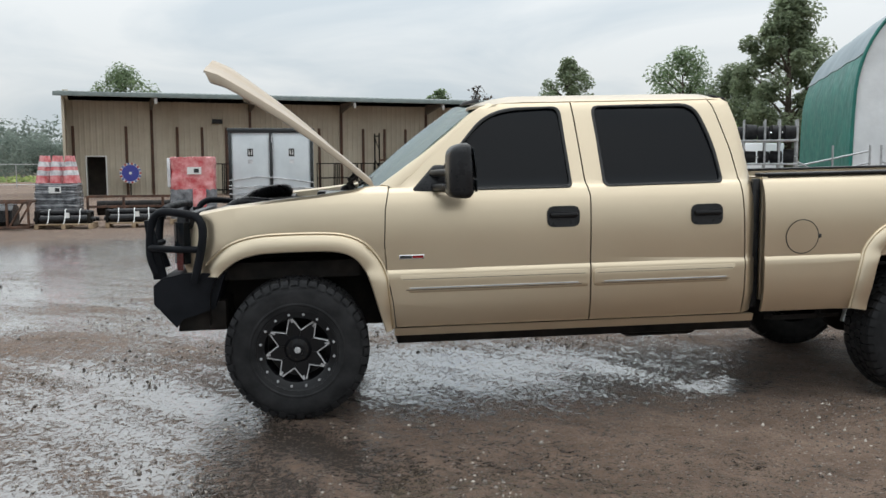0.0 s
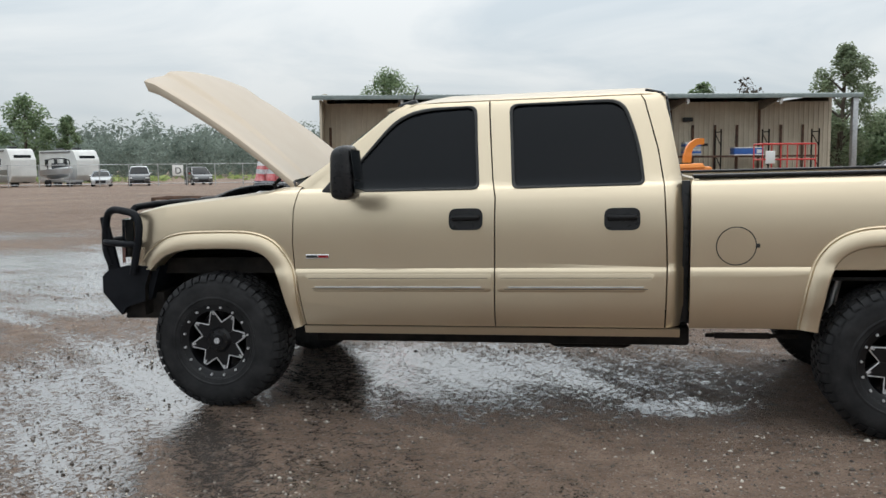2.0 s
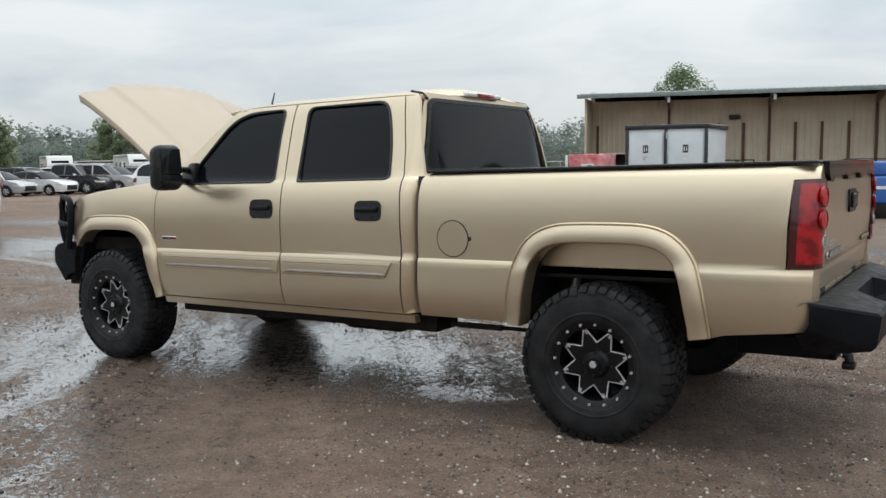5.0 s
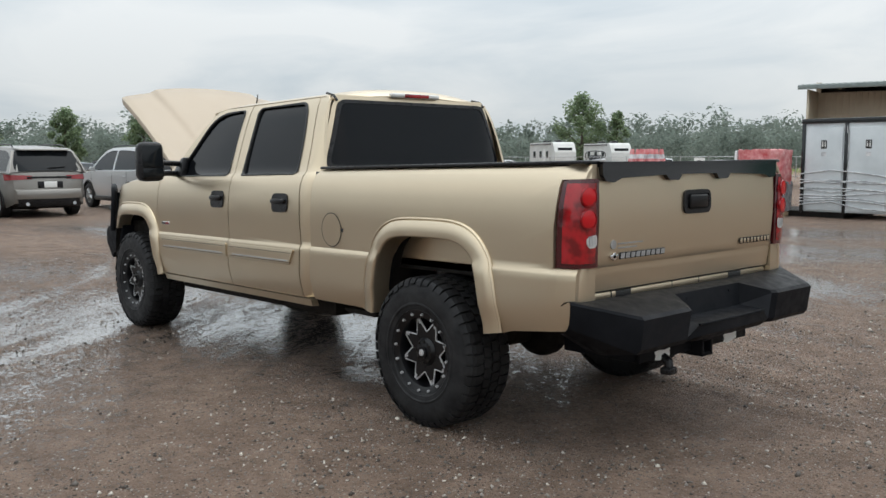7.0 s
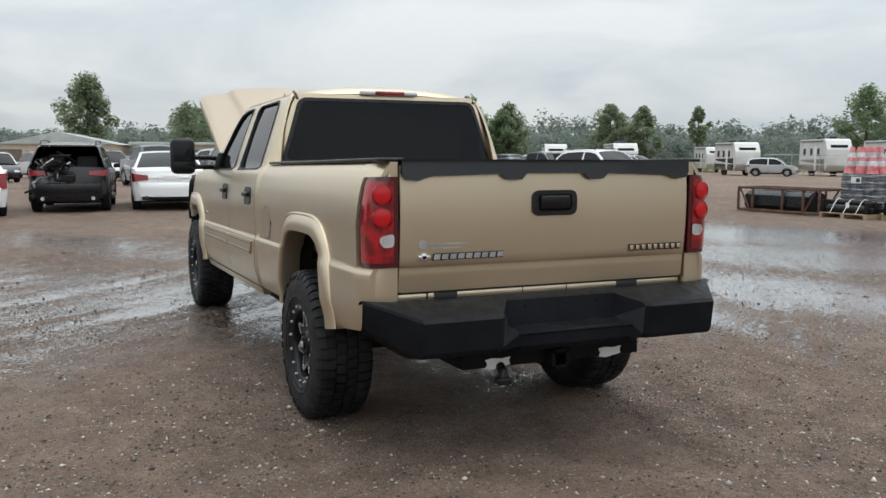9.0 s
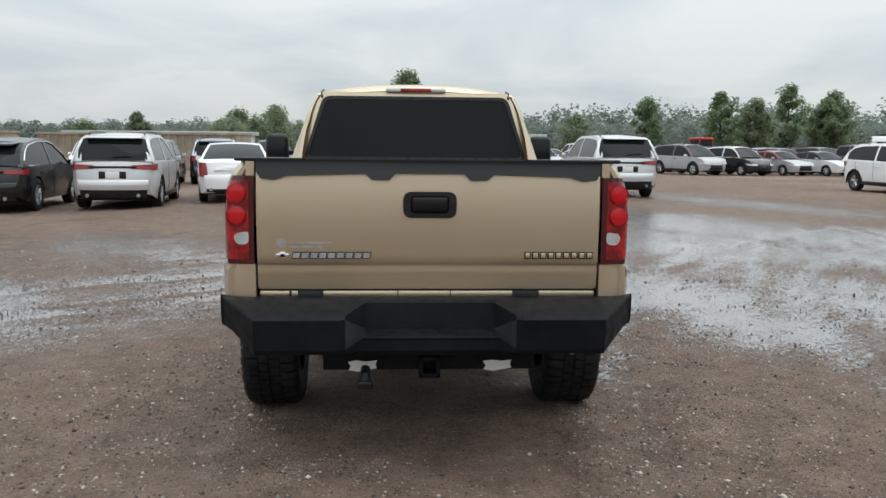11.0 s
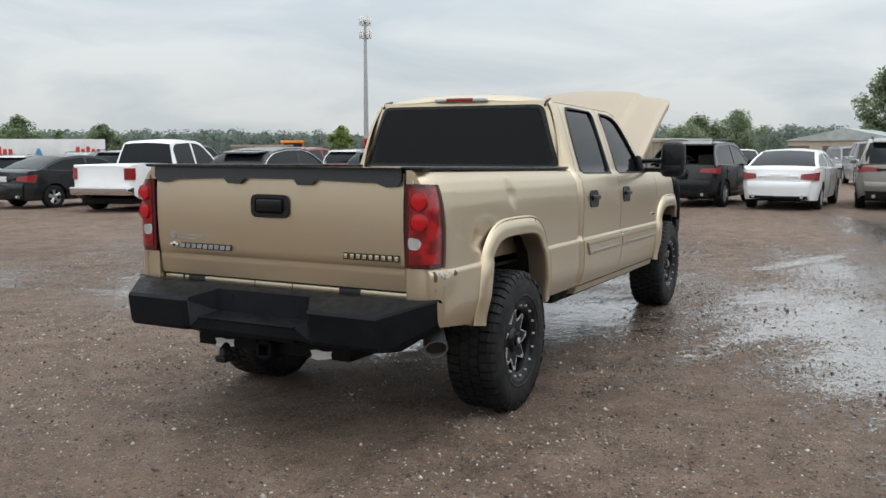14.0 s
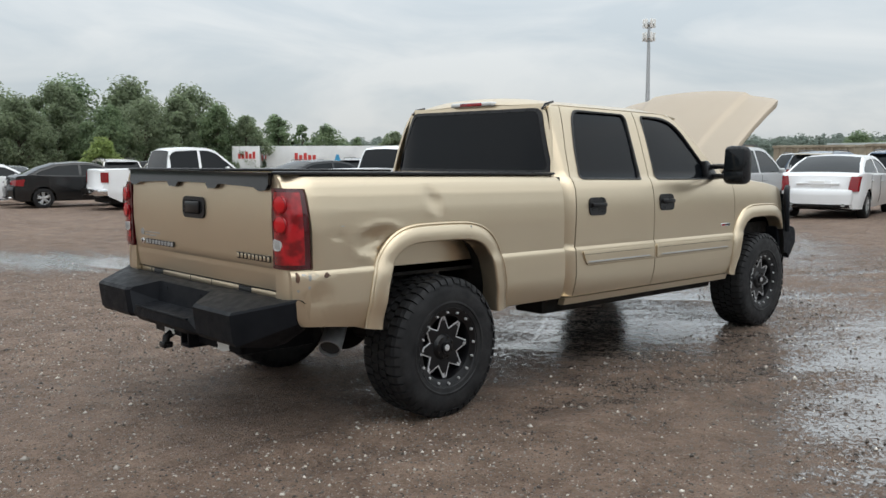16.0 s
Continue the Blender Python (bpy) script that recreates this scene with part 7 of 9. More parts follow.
# blue prize wheel on a stand beside the door
pw = thing("prize_wheel", on_site(3.2, 1.7), "round blue spinning wheel with a pale rim, on a stand", "prize wheel")
bm = bmesh.new()
cyl(bm, (0, 0, 1.25), (0, 0.05, 1.25), 0.55, None, 40)
part("rim", bm, M_paper, pw)
bm = bmesh.new()
cyl(bm, (0, -0.02, 1.25), (0, 0.03, 1.25), 0.44, None, 40)
part("disc", bm, paint_mat("violet_blue_face", (0.05, 0.06, 0.34), 0, 0.4, 0.2), pw)
for k in range(18):
    a = 2 * math.pi * k / 18
    bm = bmesh.new()
    cyl(bm, (0.5 * math.cos(a), -0.03, 1.25 + 0.5 * math.sin(a)), (0.5 * math.cos(a), 0.06, 1.25 + 0.5 * math.sin(a)), 0.055, None, 8)
    part("peg", bm, M_blue if k % 2 else M_redpaint, pw)
bm = bmesh.new()
cyl(bm, (0, -0.04, 1.25), (0, 0.06, 1.25), 0.08, None, 16)
part("boss", bm, M_paper, pw)
bm = bmesh.new()
tube(bm, [(0, 0.08, 1.25), (0, 0.1, 0.0)], 0.035, 8)
box(bm, -0.3, 0.3, -0.25, 0.3, 0.0, 0.04)
part("stand", bm, M_dark, pw)

# bunk racks, cages and the pipe rack along the wall
for i, x in enumerate((13.8, 14.9, 16.2, 17.5)):
    cg = thing("wire_cage", on_site(x, 1.2), "empty black wire cage on the ground", "cage", "cages by the wall")
    for a, b in ((-0.5, -0.4), (0.5, -0.4), (-0.5, 0.4), (0.5, 0.4)):
        part("post", tube(bmesh.new(), [(a, b, 0), (a, b, 1.75)], 0.03, 6), M_dark, cg)
    for z in (1.72, 0.9, 0.12):
        bm = bmesh.new()
        tube(bm, [(-0.5, -0.4, z), (0.5, -0.4, z), (0.5, 0.4, z), (-0.5, 0.4, z), (-0.5, -0.4, z)], 0.03, 6)
        part("rail", bm, M_dark, cg)
for x in (6.7, 7.6, 8.5):
    cg = thing("wire_cage", on_site(x, 1.3), "empty black wire cage on the ground", "cage", "cages by the wall")
    for a, b in ((-0.4, -0.4), (0.4, -0.4), (-0.4, 0.4), (0.4, 0.4)):
        part("post", tube(bmesh.new(), [(a, b, 0), (a, b, 1.75)], 0.03, 6), M_dark, cg)
    for z in (1.72, 0.3):
        bm = bmesh.new()
        tube(bm, [(-0.4, -0.4, z), (0.4, -0.4, z), (0.4, 0.4, z), (-0.4, 0.4, z), (-0.4, -0.4, z)], 0.03, 6)
        part("rail", bm, M_dark, cg)
rk = thing("pipe_rack", on_site(21.2, 1.4), "long rusty red pallet rack with braced end frames", "rack")
for x in (-4.35, -1.4, 1.55, 4.35, 7.3):
    bm = bmesh.new()
    for y in (-0.4, 0.5):
        tube(bm, [(x, y, 0), (x, y, 3.46)], 0.045, 6)
    tube(bm, [(x, -0.4, 3.3), (x, 0.5, 3.3)], 0.03, 6)
    for z in (0.4, 1.3, 2.5):
        tube(bm, [(x, -0.4, z), (x, 0.5, z + 0.7)], 0.03, 6)
    part("end_frame", bm, M_dark, rk)
for z in (1.90, 0.75):
    bm = bmesh.new()
    box(bm, -4.35, 7.3, -0.45, -0.36, z - 0.06, z + 0.06)
    part("beam", bm, M_rust, rk)
crate = thing("blue_crate", on_site(24.35, 1.2, 1.96), "blue steel crate with a white edge on the rack", "crate")
part("body", box(bmesh.new(), -0.85, 0.85, -0.35, 0.35, 0.0, 0.46, 0.02), M_blue, crate)
part("label_sheet", box(bmesh.new(), 0.45, 0.72, -0.358, -0.35, 0.12, 0.32), M_paper, crate)
bm = bmesh.new()
for z in (0.03, 0.44):
    box(bm, -0.87, 0.87, -0.37, 0.37, z - 0.03, z + 0.03)
part("edge", bm, M_paper, crate)
bl = thing("wrapped_bale", on_site(19.3, 1.2, 1.96), "grey shrink-wrapped bale on the rack", "bale")
part("body", box(bmesh.new(), -0.42, 0.42, -0.4, 0.4, 0.0, 0.88, 0.12, 3), grained(mat("grey_wrap", (0.2, 0.2, 0.21), 0.3), (0.12, 0.12, 0.13), (0.30, 0.30, 0.32), 7), bl)

# orange wood chipper
ch = thing("wood_chipper", pose(2.62, 27.5, -0.05, 0, 0, 12), "orange wood chipper with a tall curved chute", "wood chipper")
part("body", box(bmesh.new(), -0.75, 0.8, -0.5, 0.5, 0.55, 1.28, 0.08, 3), M_orange, ch)
part("fender", hexa(bmesh.new(), [(-0.8, -0.56, 1.20), (0.55, -0.56, 1.24), (0.55, 0.56, 1.24), (-0.8, 0.56, 1.20), (-0.55, -0.5, 1.36), (0.45, -0.5, 1.40), (0.45, 0.5, 1.40), (-0.55, 0.5, 1.36)], 0.03), M_orange, ch)
bm = bmesh.new()
pts = curve_pts([(0.0, 0, 1.3), (0.02, 0, 1.7), (0.12, 0, 2.0), (0.34, 0, 2.17), (0.60, 0, 2.19)], 5)
tube(bm, pts, [0.19] * 6 + [0.16] * (len(pts) - 6), 4)
part("chute", bm, M_orange, ch, "curved orange discharge chute")
part("chute_flap", hexa(bmesh.new(), [(0.56, -0.13, 2.02), (0.74, -0.13, 2.02), (0.74, 0.13, 2.02), (0.56, 0.13, 2.02), (0.56, -0.13, 2.10), (0.72, -0.13, 2.12), (0.72, 0.13, 2.12), (0.56, 0.13, 2.10)]), M_dark, ch)
part("chute_collar", cyl(bmesh.new(), (0.0, 0, 1.28), (0.0, 0, 1.42), 0.24, None, 16), M_dark, ch)
part("feed_hopper", box(bmesh.new(), -1.3, -0.75, -0.5, 0.5, 0.6, 1.15, 0.05), M_charcoal, ch)
for sd in (-1, 1):
    w = new("wheel", CAR_WHEEL[0])
    w.parent, w.matrix_basis = ch, pose(0.2, sd * 0.72, 0.36, 0, 0, 0 if sd < 0 else 180) @ Matrix.Diagonal((0.36, 0.36, 0.36, 1))
gen = thing("striped_bale", on_site(21.08, 1.2, 1.96), "bale of blue and grey striped sheets on the rack", "bale")
for k in range(6):
    part("layer", box(bmesh.new(), -0.46, 0.46, -0.4, 0.4, 0.13 * k, 0.13 * k + 0.12, 0.02), (M_steel, M_blue, M_film)[k % 3], gen)

# red lift with a guard-rail basket
lf = thing("scissor_lift", pose(5.45, 24.2, -0.02, 0, 0, 10) @ Matrix.Diagonal((0.64, 0.8, 0.90, 1)), "red scissor lift with a railed platform", "lift")
part("base", box(bmesh.new(), -1.2, 1.2, -0.5, 0.5, 0.15, 0.75, 0.05), M_redpaint, lf)
part("deck", box(bmesh.new(), -1.3, 1.3, -0.55, 0.55, 1.05, 1.18, 0.02), M_redpaint, lf)
bm = bmesh.new()
for k in range(3):
    for a, b in ((-1.1, 1.1), (1.1, -1.1)):
        tube(bm, [(a, -0.4 + 0.4 * k, 0.75), (b, -0.4 + 0.4 * k, 1.05)], 0.03, 6)
part("scissor_arms", bm, M_dark, lf)
for z in (1.65, 2.2):
    bm = bmesh.new()
    tube(bm, [(-1.3, -0.55, z), (1.3, -0.55, z), (1.3, 0.55, z), (-1.3, 0.55, z), (-1.3, -0.55, z)], 0.03, 6)
    part("rail", bm, M_redpaint, lf)
for x in (-1.3, -0.4, 0.4, 1.3):
    for y in (-0.55, 0.55):
        part("post", tube(bmesh.new(), [(x, y, 1.15), (x, y, 2.2)], 0.03, 6), M_redpaint, lf)
part("control_box", box(bmesh.new(), -1.15, -0.7, -0.62, -0.5, 1.5, 1.95, 0.03), M_paper, lf)
for x in (-0.85, 0.85):
    for sd in (-1, 1):
        w = new("wheel", CAR_WHEEL[0])
        w.parent, w.matrix_basis = lf, pose(x, sd * 0.5, 0.2, 0, 0, 0 if sd < 0 else 180) @ Matrix.Diagonal((0.2, 0.2, 0.2, 1))

# ---- crated goods in a row before the building ----
M_redfilm = grained(mat("red_goods_under_film", (0.62, 0.12, 0.13), 0.25), (0.54, 0.075, 0.085), (0.76, 0.36, 0.36), 5, rough=(0.12, 0.3), bump=0.4, bump_scale=12, dist=0.02)
M_greyfilm = grained(mat("grey_goods_under_film", (0.25, 0.26, 0.28), 0.25), (0.07, 0.075, 0.085), (0.28, 0.29, 0.31), 6, rough=(0.12, 0.3), bump=0.4, bump_scale=10, dist=0.03)


def pallet(parent, w, d):
    for k in range(5):
        part("board", box(bmesh.new(), -w / 2, w / 2, -d / 2 + k * (d - 0.1) / 4, -d / 2 + 0.1 + k * (d - 0.1) / 4, 0.10, 0.125, 0.004), M_wood, parent)
    for x in (-w / 2 + 0.05, 0, w / 2 - 0.05):
        part("bearer", box(bmesh.new(), x - 0.045, x + 0.045, -d / 2, d / 2, 0.0, 0.10, 0.004), M_wood, parent)


def lumpy(bm, w, d, z0, z1, seed, amp=0.025, taper=0.0, nz=14, nu=40):
    rows = []
    for i in range(nz + 1):
        z = z0 + (z1 - z0) * i / nz
        f = 1 - taper * (i / nz) ** 1.5
        row = []
        for k in range(nu):
            a = 2 * math.pi * k / nu
            c, s = math.cos(a), math.sin(a)
            q = (abs(c) ** 6 + abs(s) ** 6) ** (-1 / 6)
            nn = noise.noise(Vector((c * 2 + seed, s * 2, z * 6))) * amp + noise.noise(Vector((c * 7 + seed, s * 7, z * 22))) * amp * 0.5
            row.append(((w / 2 * f + nn) * c * q, (d / 2 * f + nn) * s * q, z + (0.015 * math.sin(k * 3.1) if i == nz else 0)))
        rows.append(row)
    grid(bm, rows, close=True)
    bm.faces.new([v for v in bm.verts[-nu:]])
    return bm


p1 = thing("goods_pallet", pose(-8.66, 16.0, 0.0, 0, 0, 5) @ Matrix.Diagonal((0.86, 0.86, 1.0, 1.0)), "pallet of traffic cones over grey goods in stretch film", "pallet", "wrapped pallets")
pallet(p1, 1.1, 1.1)
part("grey_bale", lumpy(bmesh.new(), 1.12, 1.1, 0.125, 1.02, 3), M_greyfilm, p1, "grey goods under shiny film")
for cx in (-0.36, 0.0, 0.36):
    for cy in (-0.36, 0.0, 0.36):
        bm = bmesh.new()
        cyl(bm, (cx, cy, 1.02), (cx * 0.9, cy * 0.9, 1.68), 0.16, 0.06, 16)
        cone = part("traffic_cone", bm, M_redfilm, p1, "red traffic cone")
        for z in (1.27, 1.48):
            bm = bmesh.new()
            f = (z - 1.02) / 0.66
            r = 0.16 - 0.10 * f
            cyl(bm, (cx * (1 - 0.1 * f), cy * (1 - 0.1 * f), z - 0.06), (cx * (1 - 0.1 * f - 0.018), cy * (1 - 0.1 * f - 0.018), z + 0.06), r + 0.016, r - 0.004, 16)
            part("white_band", bm, M_film, cone)
part("label_sheet", box(bmesh.new(), -0.14, 0.18, -0.578, -0.574, 0.80, 0.95), M_paper, p1)
part("label_bars", box(bmesh.new(), 0.02, 0.14, -0.581, -0.578, 0.83, 0.92), M_ink, p1)

for k in range(16):
    z = 0.18 + 0.054 * k
    o = [(0.578 * math.copysign(abs(math.cos(a_)) ** 0.35, math.cos(a_)), 0.570 * math.copysign(abs(math.sin(a_)) ** 0.35, math.sin(a_)), z + 0.012 * math.sin(3 * a_ + k)) for a_ in [2 * math.pi * j / 24 for j in range(25)]]
    part("film_turn", tube(bmesh.new(), o, 0.007, 4), M_film if k % 3 == 0 else M_charcoal, p1)
p2 = thing("goods_pallet", pose(-5.6, 16.7, 0.0, 0, 0, 7), "pallet of red and grey goods in stretch film", "pallet", "wrapped pallets")
pallet(p2, 1.15, 1.15)
part("red_bale", lumpy(bmesh.new(), 1.10, 1.10, 0.80, 1.64, 13, 0.03), M_redfilm, p2, "red bags under shiny film")
part("grey_bale", lumpy(bmesh.new(), 1.13, 1.13, 0.125, 0.85, 17, 0.025), M_greyfilm, p2, "grey goods under shiny film")
part("red_strip", box(bmesh.new(), 0.0, 0.32, -0.62, -0.55, 0.14, 0.86, 0.02), M_redfilm, p2)
part("film_flank", box(bmesh.new(), -0.60, -0.52, -0.5, 0.5, 0.9, 1.62, 0.03), M_film, p2)
part("label_sheet", box(bmesh.new(), -0.12, 0.22, -0.606, -0.600, 1.22, 1.40), M_paper, p2)
part("label_bars", box(bmesh.new(), 0.04, 0.16, -0.609, -0.606, 1.26, 1.36), M_ink, p2)

# twin lavatory cabin, still wrapped
wb = thing("lavatory_cabin", pose(-3.69, 17.85, 0.0, 0, 0, 1), "new white twin lavatory cabin in torn stretch film", "portable toilet")
M_cabin = grained(mat("pale_grey_cabin_panel", (0.60, 0.64, 0.66), 0.35), (0.54, 0.58, 0.60), (0.64, 0.68, 0.70), 1.5)
part("body", box(bmesh.new(), -1.03, 1.03, -0.95, 0.95, 0.14, 2.30, 0.015), M_cabin, wb)
for x in (-1.03, 0.0, 1.03):
    part("corner_post", box(bmesh.new(), x - 0.04, x + 0.04, -0.99, -0.93, 0.1, 2.36, 0.008), M_charcoal, wb)
part("roof_frame", box(bmesh.new(), -1.09, 1.09, -1.0, 1.0, 2.26, 2.38, 0.02), M_charcoal, wb)
part("skid", box(bmesh.new(), -1.05, 1.05, -0.9, 0.9, 0.0, 0.14), M_dark, wb)
for x in (-0.52, 0.52):
    d = part("door", box(bmesh.new(), x - 0.44, x + 0.44, -0.985, -0.955, 0.18, 2.16, 0.01), M_cabin, wb, "pale grey cabin door")
    part("sign_plate", box(bmesh.new(), x - 0.07, x + 0.07, -0.992, -0.985, 1.66, 1.86, 0.004), M_ink, d)
    bm = bmesh.new()
    for sx in (-0.03, 0.03):
        box(bm, x + sx - 0.012, x + sx + 0.012, -0.996, -0.992, 1.70, 1.79)
        cyl(bm, (x + sx, -0.996, 1.815), (x + sx, -0.992, 1.815), 0.013, None, 10)
    part("sign_marks", bm, M_paper, d)
    part("notice", box(bmesh.new(), x - 0.06, x + 0.06, -0.990, -0.985, 1.48, 1.58), M_film, d)
rnd = random.Random(2)
for k in range(9):
    bm = bmesh.new()
    z = 0.25 + 0.10 * k + rnd.uniform(-0.06, 0.06)
    tube(bm, [(-1.07, -1.003, z), (-0.3, -1.008, z + rnd.uniform(-0.08, 0.10)), (0.4, -1.008, z + rnd.uniform(-0.06, 0.08)), (1.07, -1.003, z + rnd.uniform(-0.1, 0.1))], 0.013, 5)
    part("film_strand", bm, M_film, wb)
part("film_side", lumpy(bmesh.new(), 0.16, 1.95, 0.15, 2.2, 31, 0.03), M_film, wb)
wb.children[-1].matrix_basis = pose(-1.07, 0, 0)

# strapped black rollers on pallets
for k, (x, y, t) in enumerate(((-8.2, 15.0, 6), (-6.75, 15.35, 8))):
    ro = thing("roller_bundle", pose(x, y, 0.0, 0, 0, t), "bundle of black steel rollers strapped to a pallet", "machine part", "roller bundles")
    pallet(ro, 1.25, 0.8)
    for j, (yy, z, r, l) in enumerate(((-0.2, 0.22, 0.095, 0.52), (0.10, 0.21, 0.085, 0.56), (-0.04, 0.365, 0.07, 0.46))):
        bm = bmesh.new()
        cyl(bm, (-l, yy, z), (l, yy, z), r, None, 20)
        for e in (-1, 1):
            cyl(bm, (e * l, yy, z), (e * (l + 0.14), yy, z), 0.05, None, 12)
        part("roller", bm, M_plastic, ro)
    part("bracket", box(bmesh.new(), -0.62, -0.56, -0.33, 0.25, 0.125, 0.42, 0.01), M_dark, ro)
    part("bracket", box(bmesh.new(), 0.50, 0.56, -0.33, 0.25, 0.125, 0.38, 0.01), M_dark, ro)
    for sx in (-0.35, 0.0, 0.32):
        part("strap", tube(bmesh.new(), curve_pts([(sx, -0.38, 0.12), (sx + 0.02, -0.31, 0.24), (sx, -0.11, 0.43), (sx, 0.08, 0.41), (sx, 0.30, 0.12)], 4), 0.011, 5), M_paper, ro)
    part("tag", box(bmesh.new(), 0.04, 0.13, -0.345, -0.340, 0.26, 0.38), M_paper, ro)

# rusty skeleton crate with a black sweeper bucket in it
fr = thing("steel_crate", pose(-10.2, 15.0, 0.0, 0, 0, 8), "rusty open steel crate holding a black bucket", "crate")
for y in (-0.45, 0.45):
    for z in (0.05, 0.62):
        part("rail", box(bmesh.new(), -1.2, 1.2, y - 0.03, y + 0.03, z - 0.03, z + 0.03, 0.006), M_rust, fr)
    for x in (-1.2, -0.75, 0.15, 0.75, 1.2):
        part("stud", box(bmesh.new(), x - 0.025, x + 0.025, y - 0.025, y + 0.025, 0.05, 0.62, 0.004), M_rust, fr)
    part("brace", tube(bmesh.new(), [(-1.15, y, 0.6), (-0.85, y, 0.08)], 0.025, 6), M_rust, fr)
    part("brace", tube(bmesh.new(), [(0.8, y, 0.08), (1.1, y, 0.6)], 0.025, 6), M_rust, fr)
for x in (-1.2, 0.0, 1.2):
    for z in (0.05, 0.62):
        part("tie", box(bmesh.new(), x - 0.025, x + 0.025, -0.45, 0.45, z - 0.025, z + 0.025), M_rust, fr)
bk = thing("sweeper_bucket", pose(-10.3, 14.98, 0.08, 0, 0, 8), "black steel sweeper bucket inside a crate", "bucket")
bm = bmesh.new()
sec = [(0.33, 0.0), (-0.30, 0.0), (-0.38, 0.10), (-0.36, 0.36), (-0.20, 0.46), (0.10, 0.48), (0.30, 0.40), (0.36, 0.2)]
grid(bm, [[(x, a, b) for a, b in sec] for x in (-0.95, -0.5, 0, 0.5, 0.95)], close=True)
bmesh.ops.holes_fill(bm, edges=bm.edges[:], sides=0)
part("shell", bm, M_plastic, bk)
part("top_edge", box(bmesh.new(), -0.97, 0.97, -0.06, 0.10, 0.478, 0.50, 0.006), M_film, bk)
at_ = thing("roller_trailer", pose(-7.3, 18.2, 0.0, 0, 0, 8), "low rusty rack of dark implement parts", "rack")
for z in (0.35, 0.62):
    part("rail", box(bmesh.new(), -1.3, 1.5, -0.05, 0.05, z - 0.03, z + 0.03), M_rust, at_)
for x in (-1.3, -0.4, 0.6, 1.5):
    part("post", box(bmesh.new(), x - 0.03, x + 0.03, -0.04, 0.04, 0.0, 0.62), M_rust, at_)
part("drum", cyl(bmesh.new(), (-1.1, 0.3, 0.3), (1.3, 0.3, 0.3), 0.20, None, 20), M_dark, at_)

# blue machine behind the tailgate
bmn = thing("blue_implement", pose(1.15, 19.0, 0.0, 0, 0, 5), "blue steel implement on a frame", "implement")
part("tank", box(bmesh.new(), -0.7, 0.7, -0.4, 0.4, 0.35, 1.05, 0.08, 3), M_blue, bmn)
part("hood", box(bmesh.new(), -0.3, 0.5, -0.35, 0.35, 1.05, 1.4, 0.06, 3), M_blue, bmn)
part("frame", box(bmesh.new(), -0.8, 0.8, -0.45, 0.45, 0.0, 0.35, 0.02), M_dark, bmn)
part("white_stripe", box(bmesh.new(), -0.6, 0.6, -0.408, -0.4, 0.72, 0.80), M_paper, bmn)

# ---- storage rack, green hoop tent and tube gates ----
rk2 = thing("steel_rack", pose(8.72, 15.95, 0.0, 0, 0, -24), "galvanised rack loaded with black gym equipment", "rack")
for x in (-1.1, -0.18, 0.33, 0.68, 1.1):
    for y in (-0.35, 0.35):
        part("upright", tube(bmesh.new(), [(x, y, 0), (x, y, 2.55)], 0.028, 6), M_steel, rk2)
for z in (0.75, 1.42, 2.02):
    part("shelf", box(bmesh.new(), -1.13, 1.13, -0.38, 0.38, z - 0.03, z + 0.02, 0.006), M_steel, rk2)
rnd = random.Random(12)
for z in (0.77, 1.44, 2.04):
    for k in range(7):
        w = thing("weight_set", rk2.matrix_basis @ pose(-0.93 + k * 0.31, rnd.uniform(-0.1, 0.1), z, 0, 0, rnd.uniform(-20, 20)), "black rubber gym weights stacked on a rack", "weights", "weights on the rack")
        r = rnd.uniform(0.15, 0.23)
        bm = bmesh.new()
        cyl(bm, (-0.13, 0, r), (0.13, 0, r), r, r * 0.9, 18)
        part("plate", bm, M_rubber, w)
        bm = bmesh.new()
        cyl(bm, (-0.2, 0, r), (0.2, 0, r), 0.025, None, 10)
        part("bar", bm, M_chrome, w)
M_tent = grained(mat("green_tent_fabric", (0.008, 0.16, 0.125), 0.45), (0.006, 0.12, 0.095), (0.012, 0.19, 0.15), 1.2, rough=(0.35, 0.55), bump=0.2, bump_scale=3, dist=0.05)
M_tentw = grained(mat("white_tent_fabric", (0.72, 0.74, 0.75), 0.5), (0.62, 0.64, 0.65), (0.78, 0.80, 0.81), 0.8, bump=0.3, bump_scale=1.5, dist=0.1)
# the top's grey is sky sheen and shade put into the fabric colour
M_tentr = grained(mat("sky_greyed_tent_fabric", (0.22, 0.28, 0.31), 0.5), (0.18, 0.235, 0.265), (0.26, 0.32, 0.35), 0.9, bump=0.2, bump_scale=2, dist=0.05)
tn = thing("hoop_tent", pose(17.4, 16.2, 0.0, 0, 0, -21.5), "green hoop tent, its top painted grey for sky sheen, white end panel", "tent")
arch_t = [(-5.0, 0.0), (-5.02, 1.3), (-5.0, 2.8), (-4.92, 3.9), (-4.6, 4.9), (-3.9, 5.8), (-2.3, 6.9), (0, 7.8), (2.3, 6.9), (3.9, 5.8), (4.6, 4.9), (4.92, 3.9), (5.0, 2.8), (5.02, 1.3), (5.0, 0.0)]
ap = [(p.x, p.y) for p in curve_pts([(a, b, 0) for a, b in arch_t], 3)]
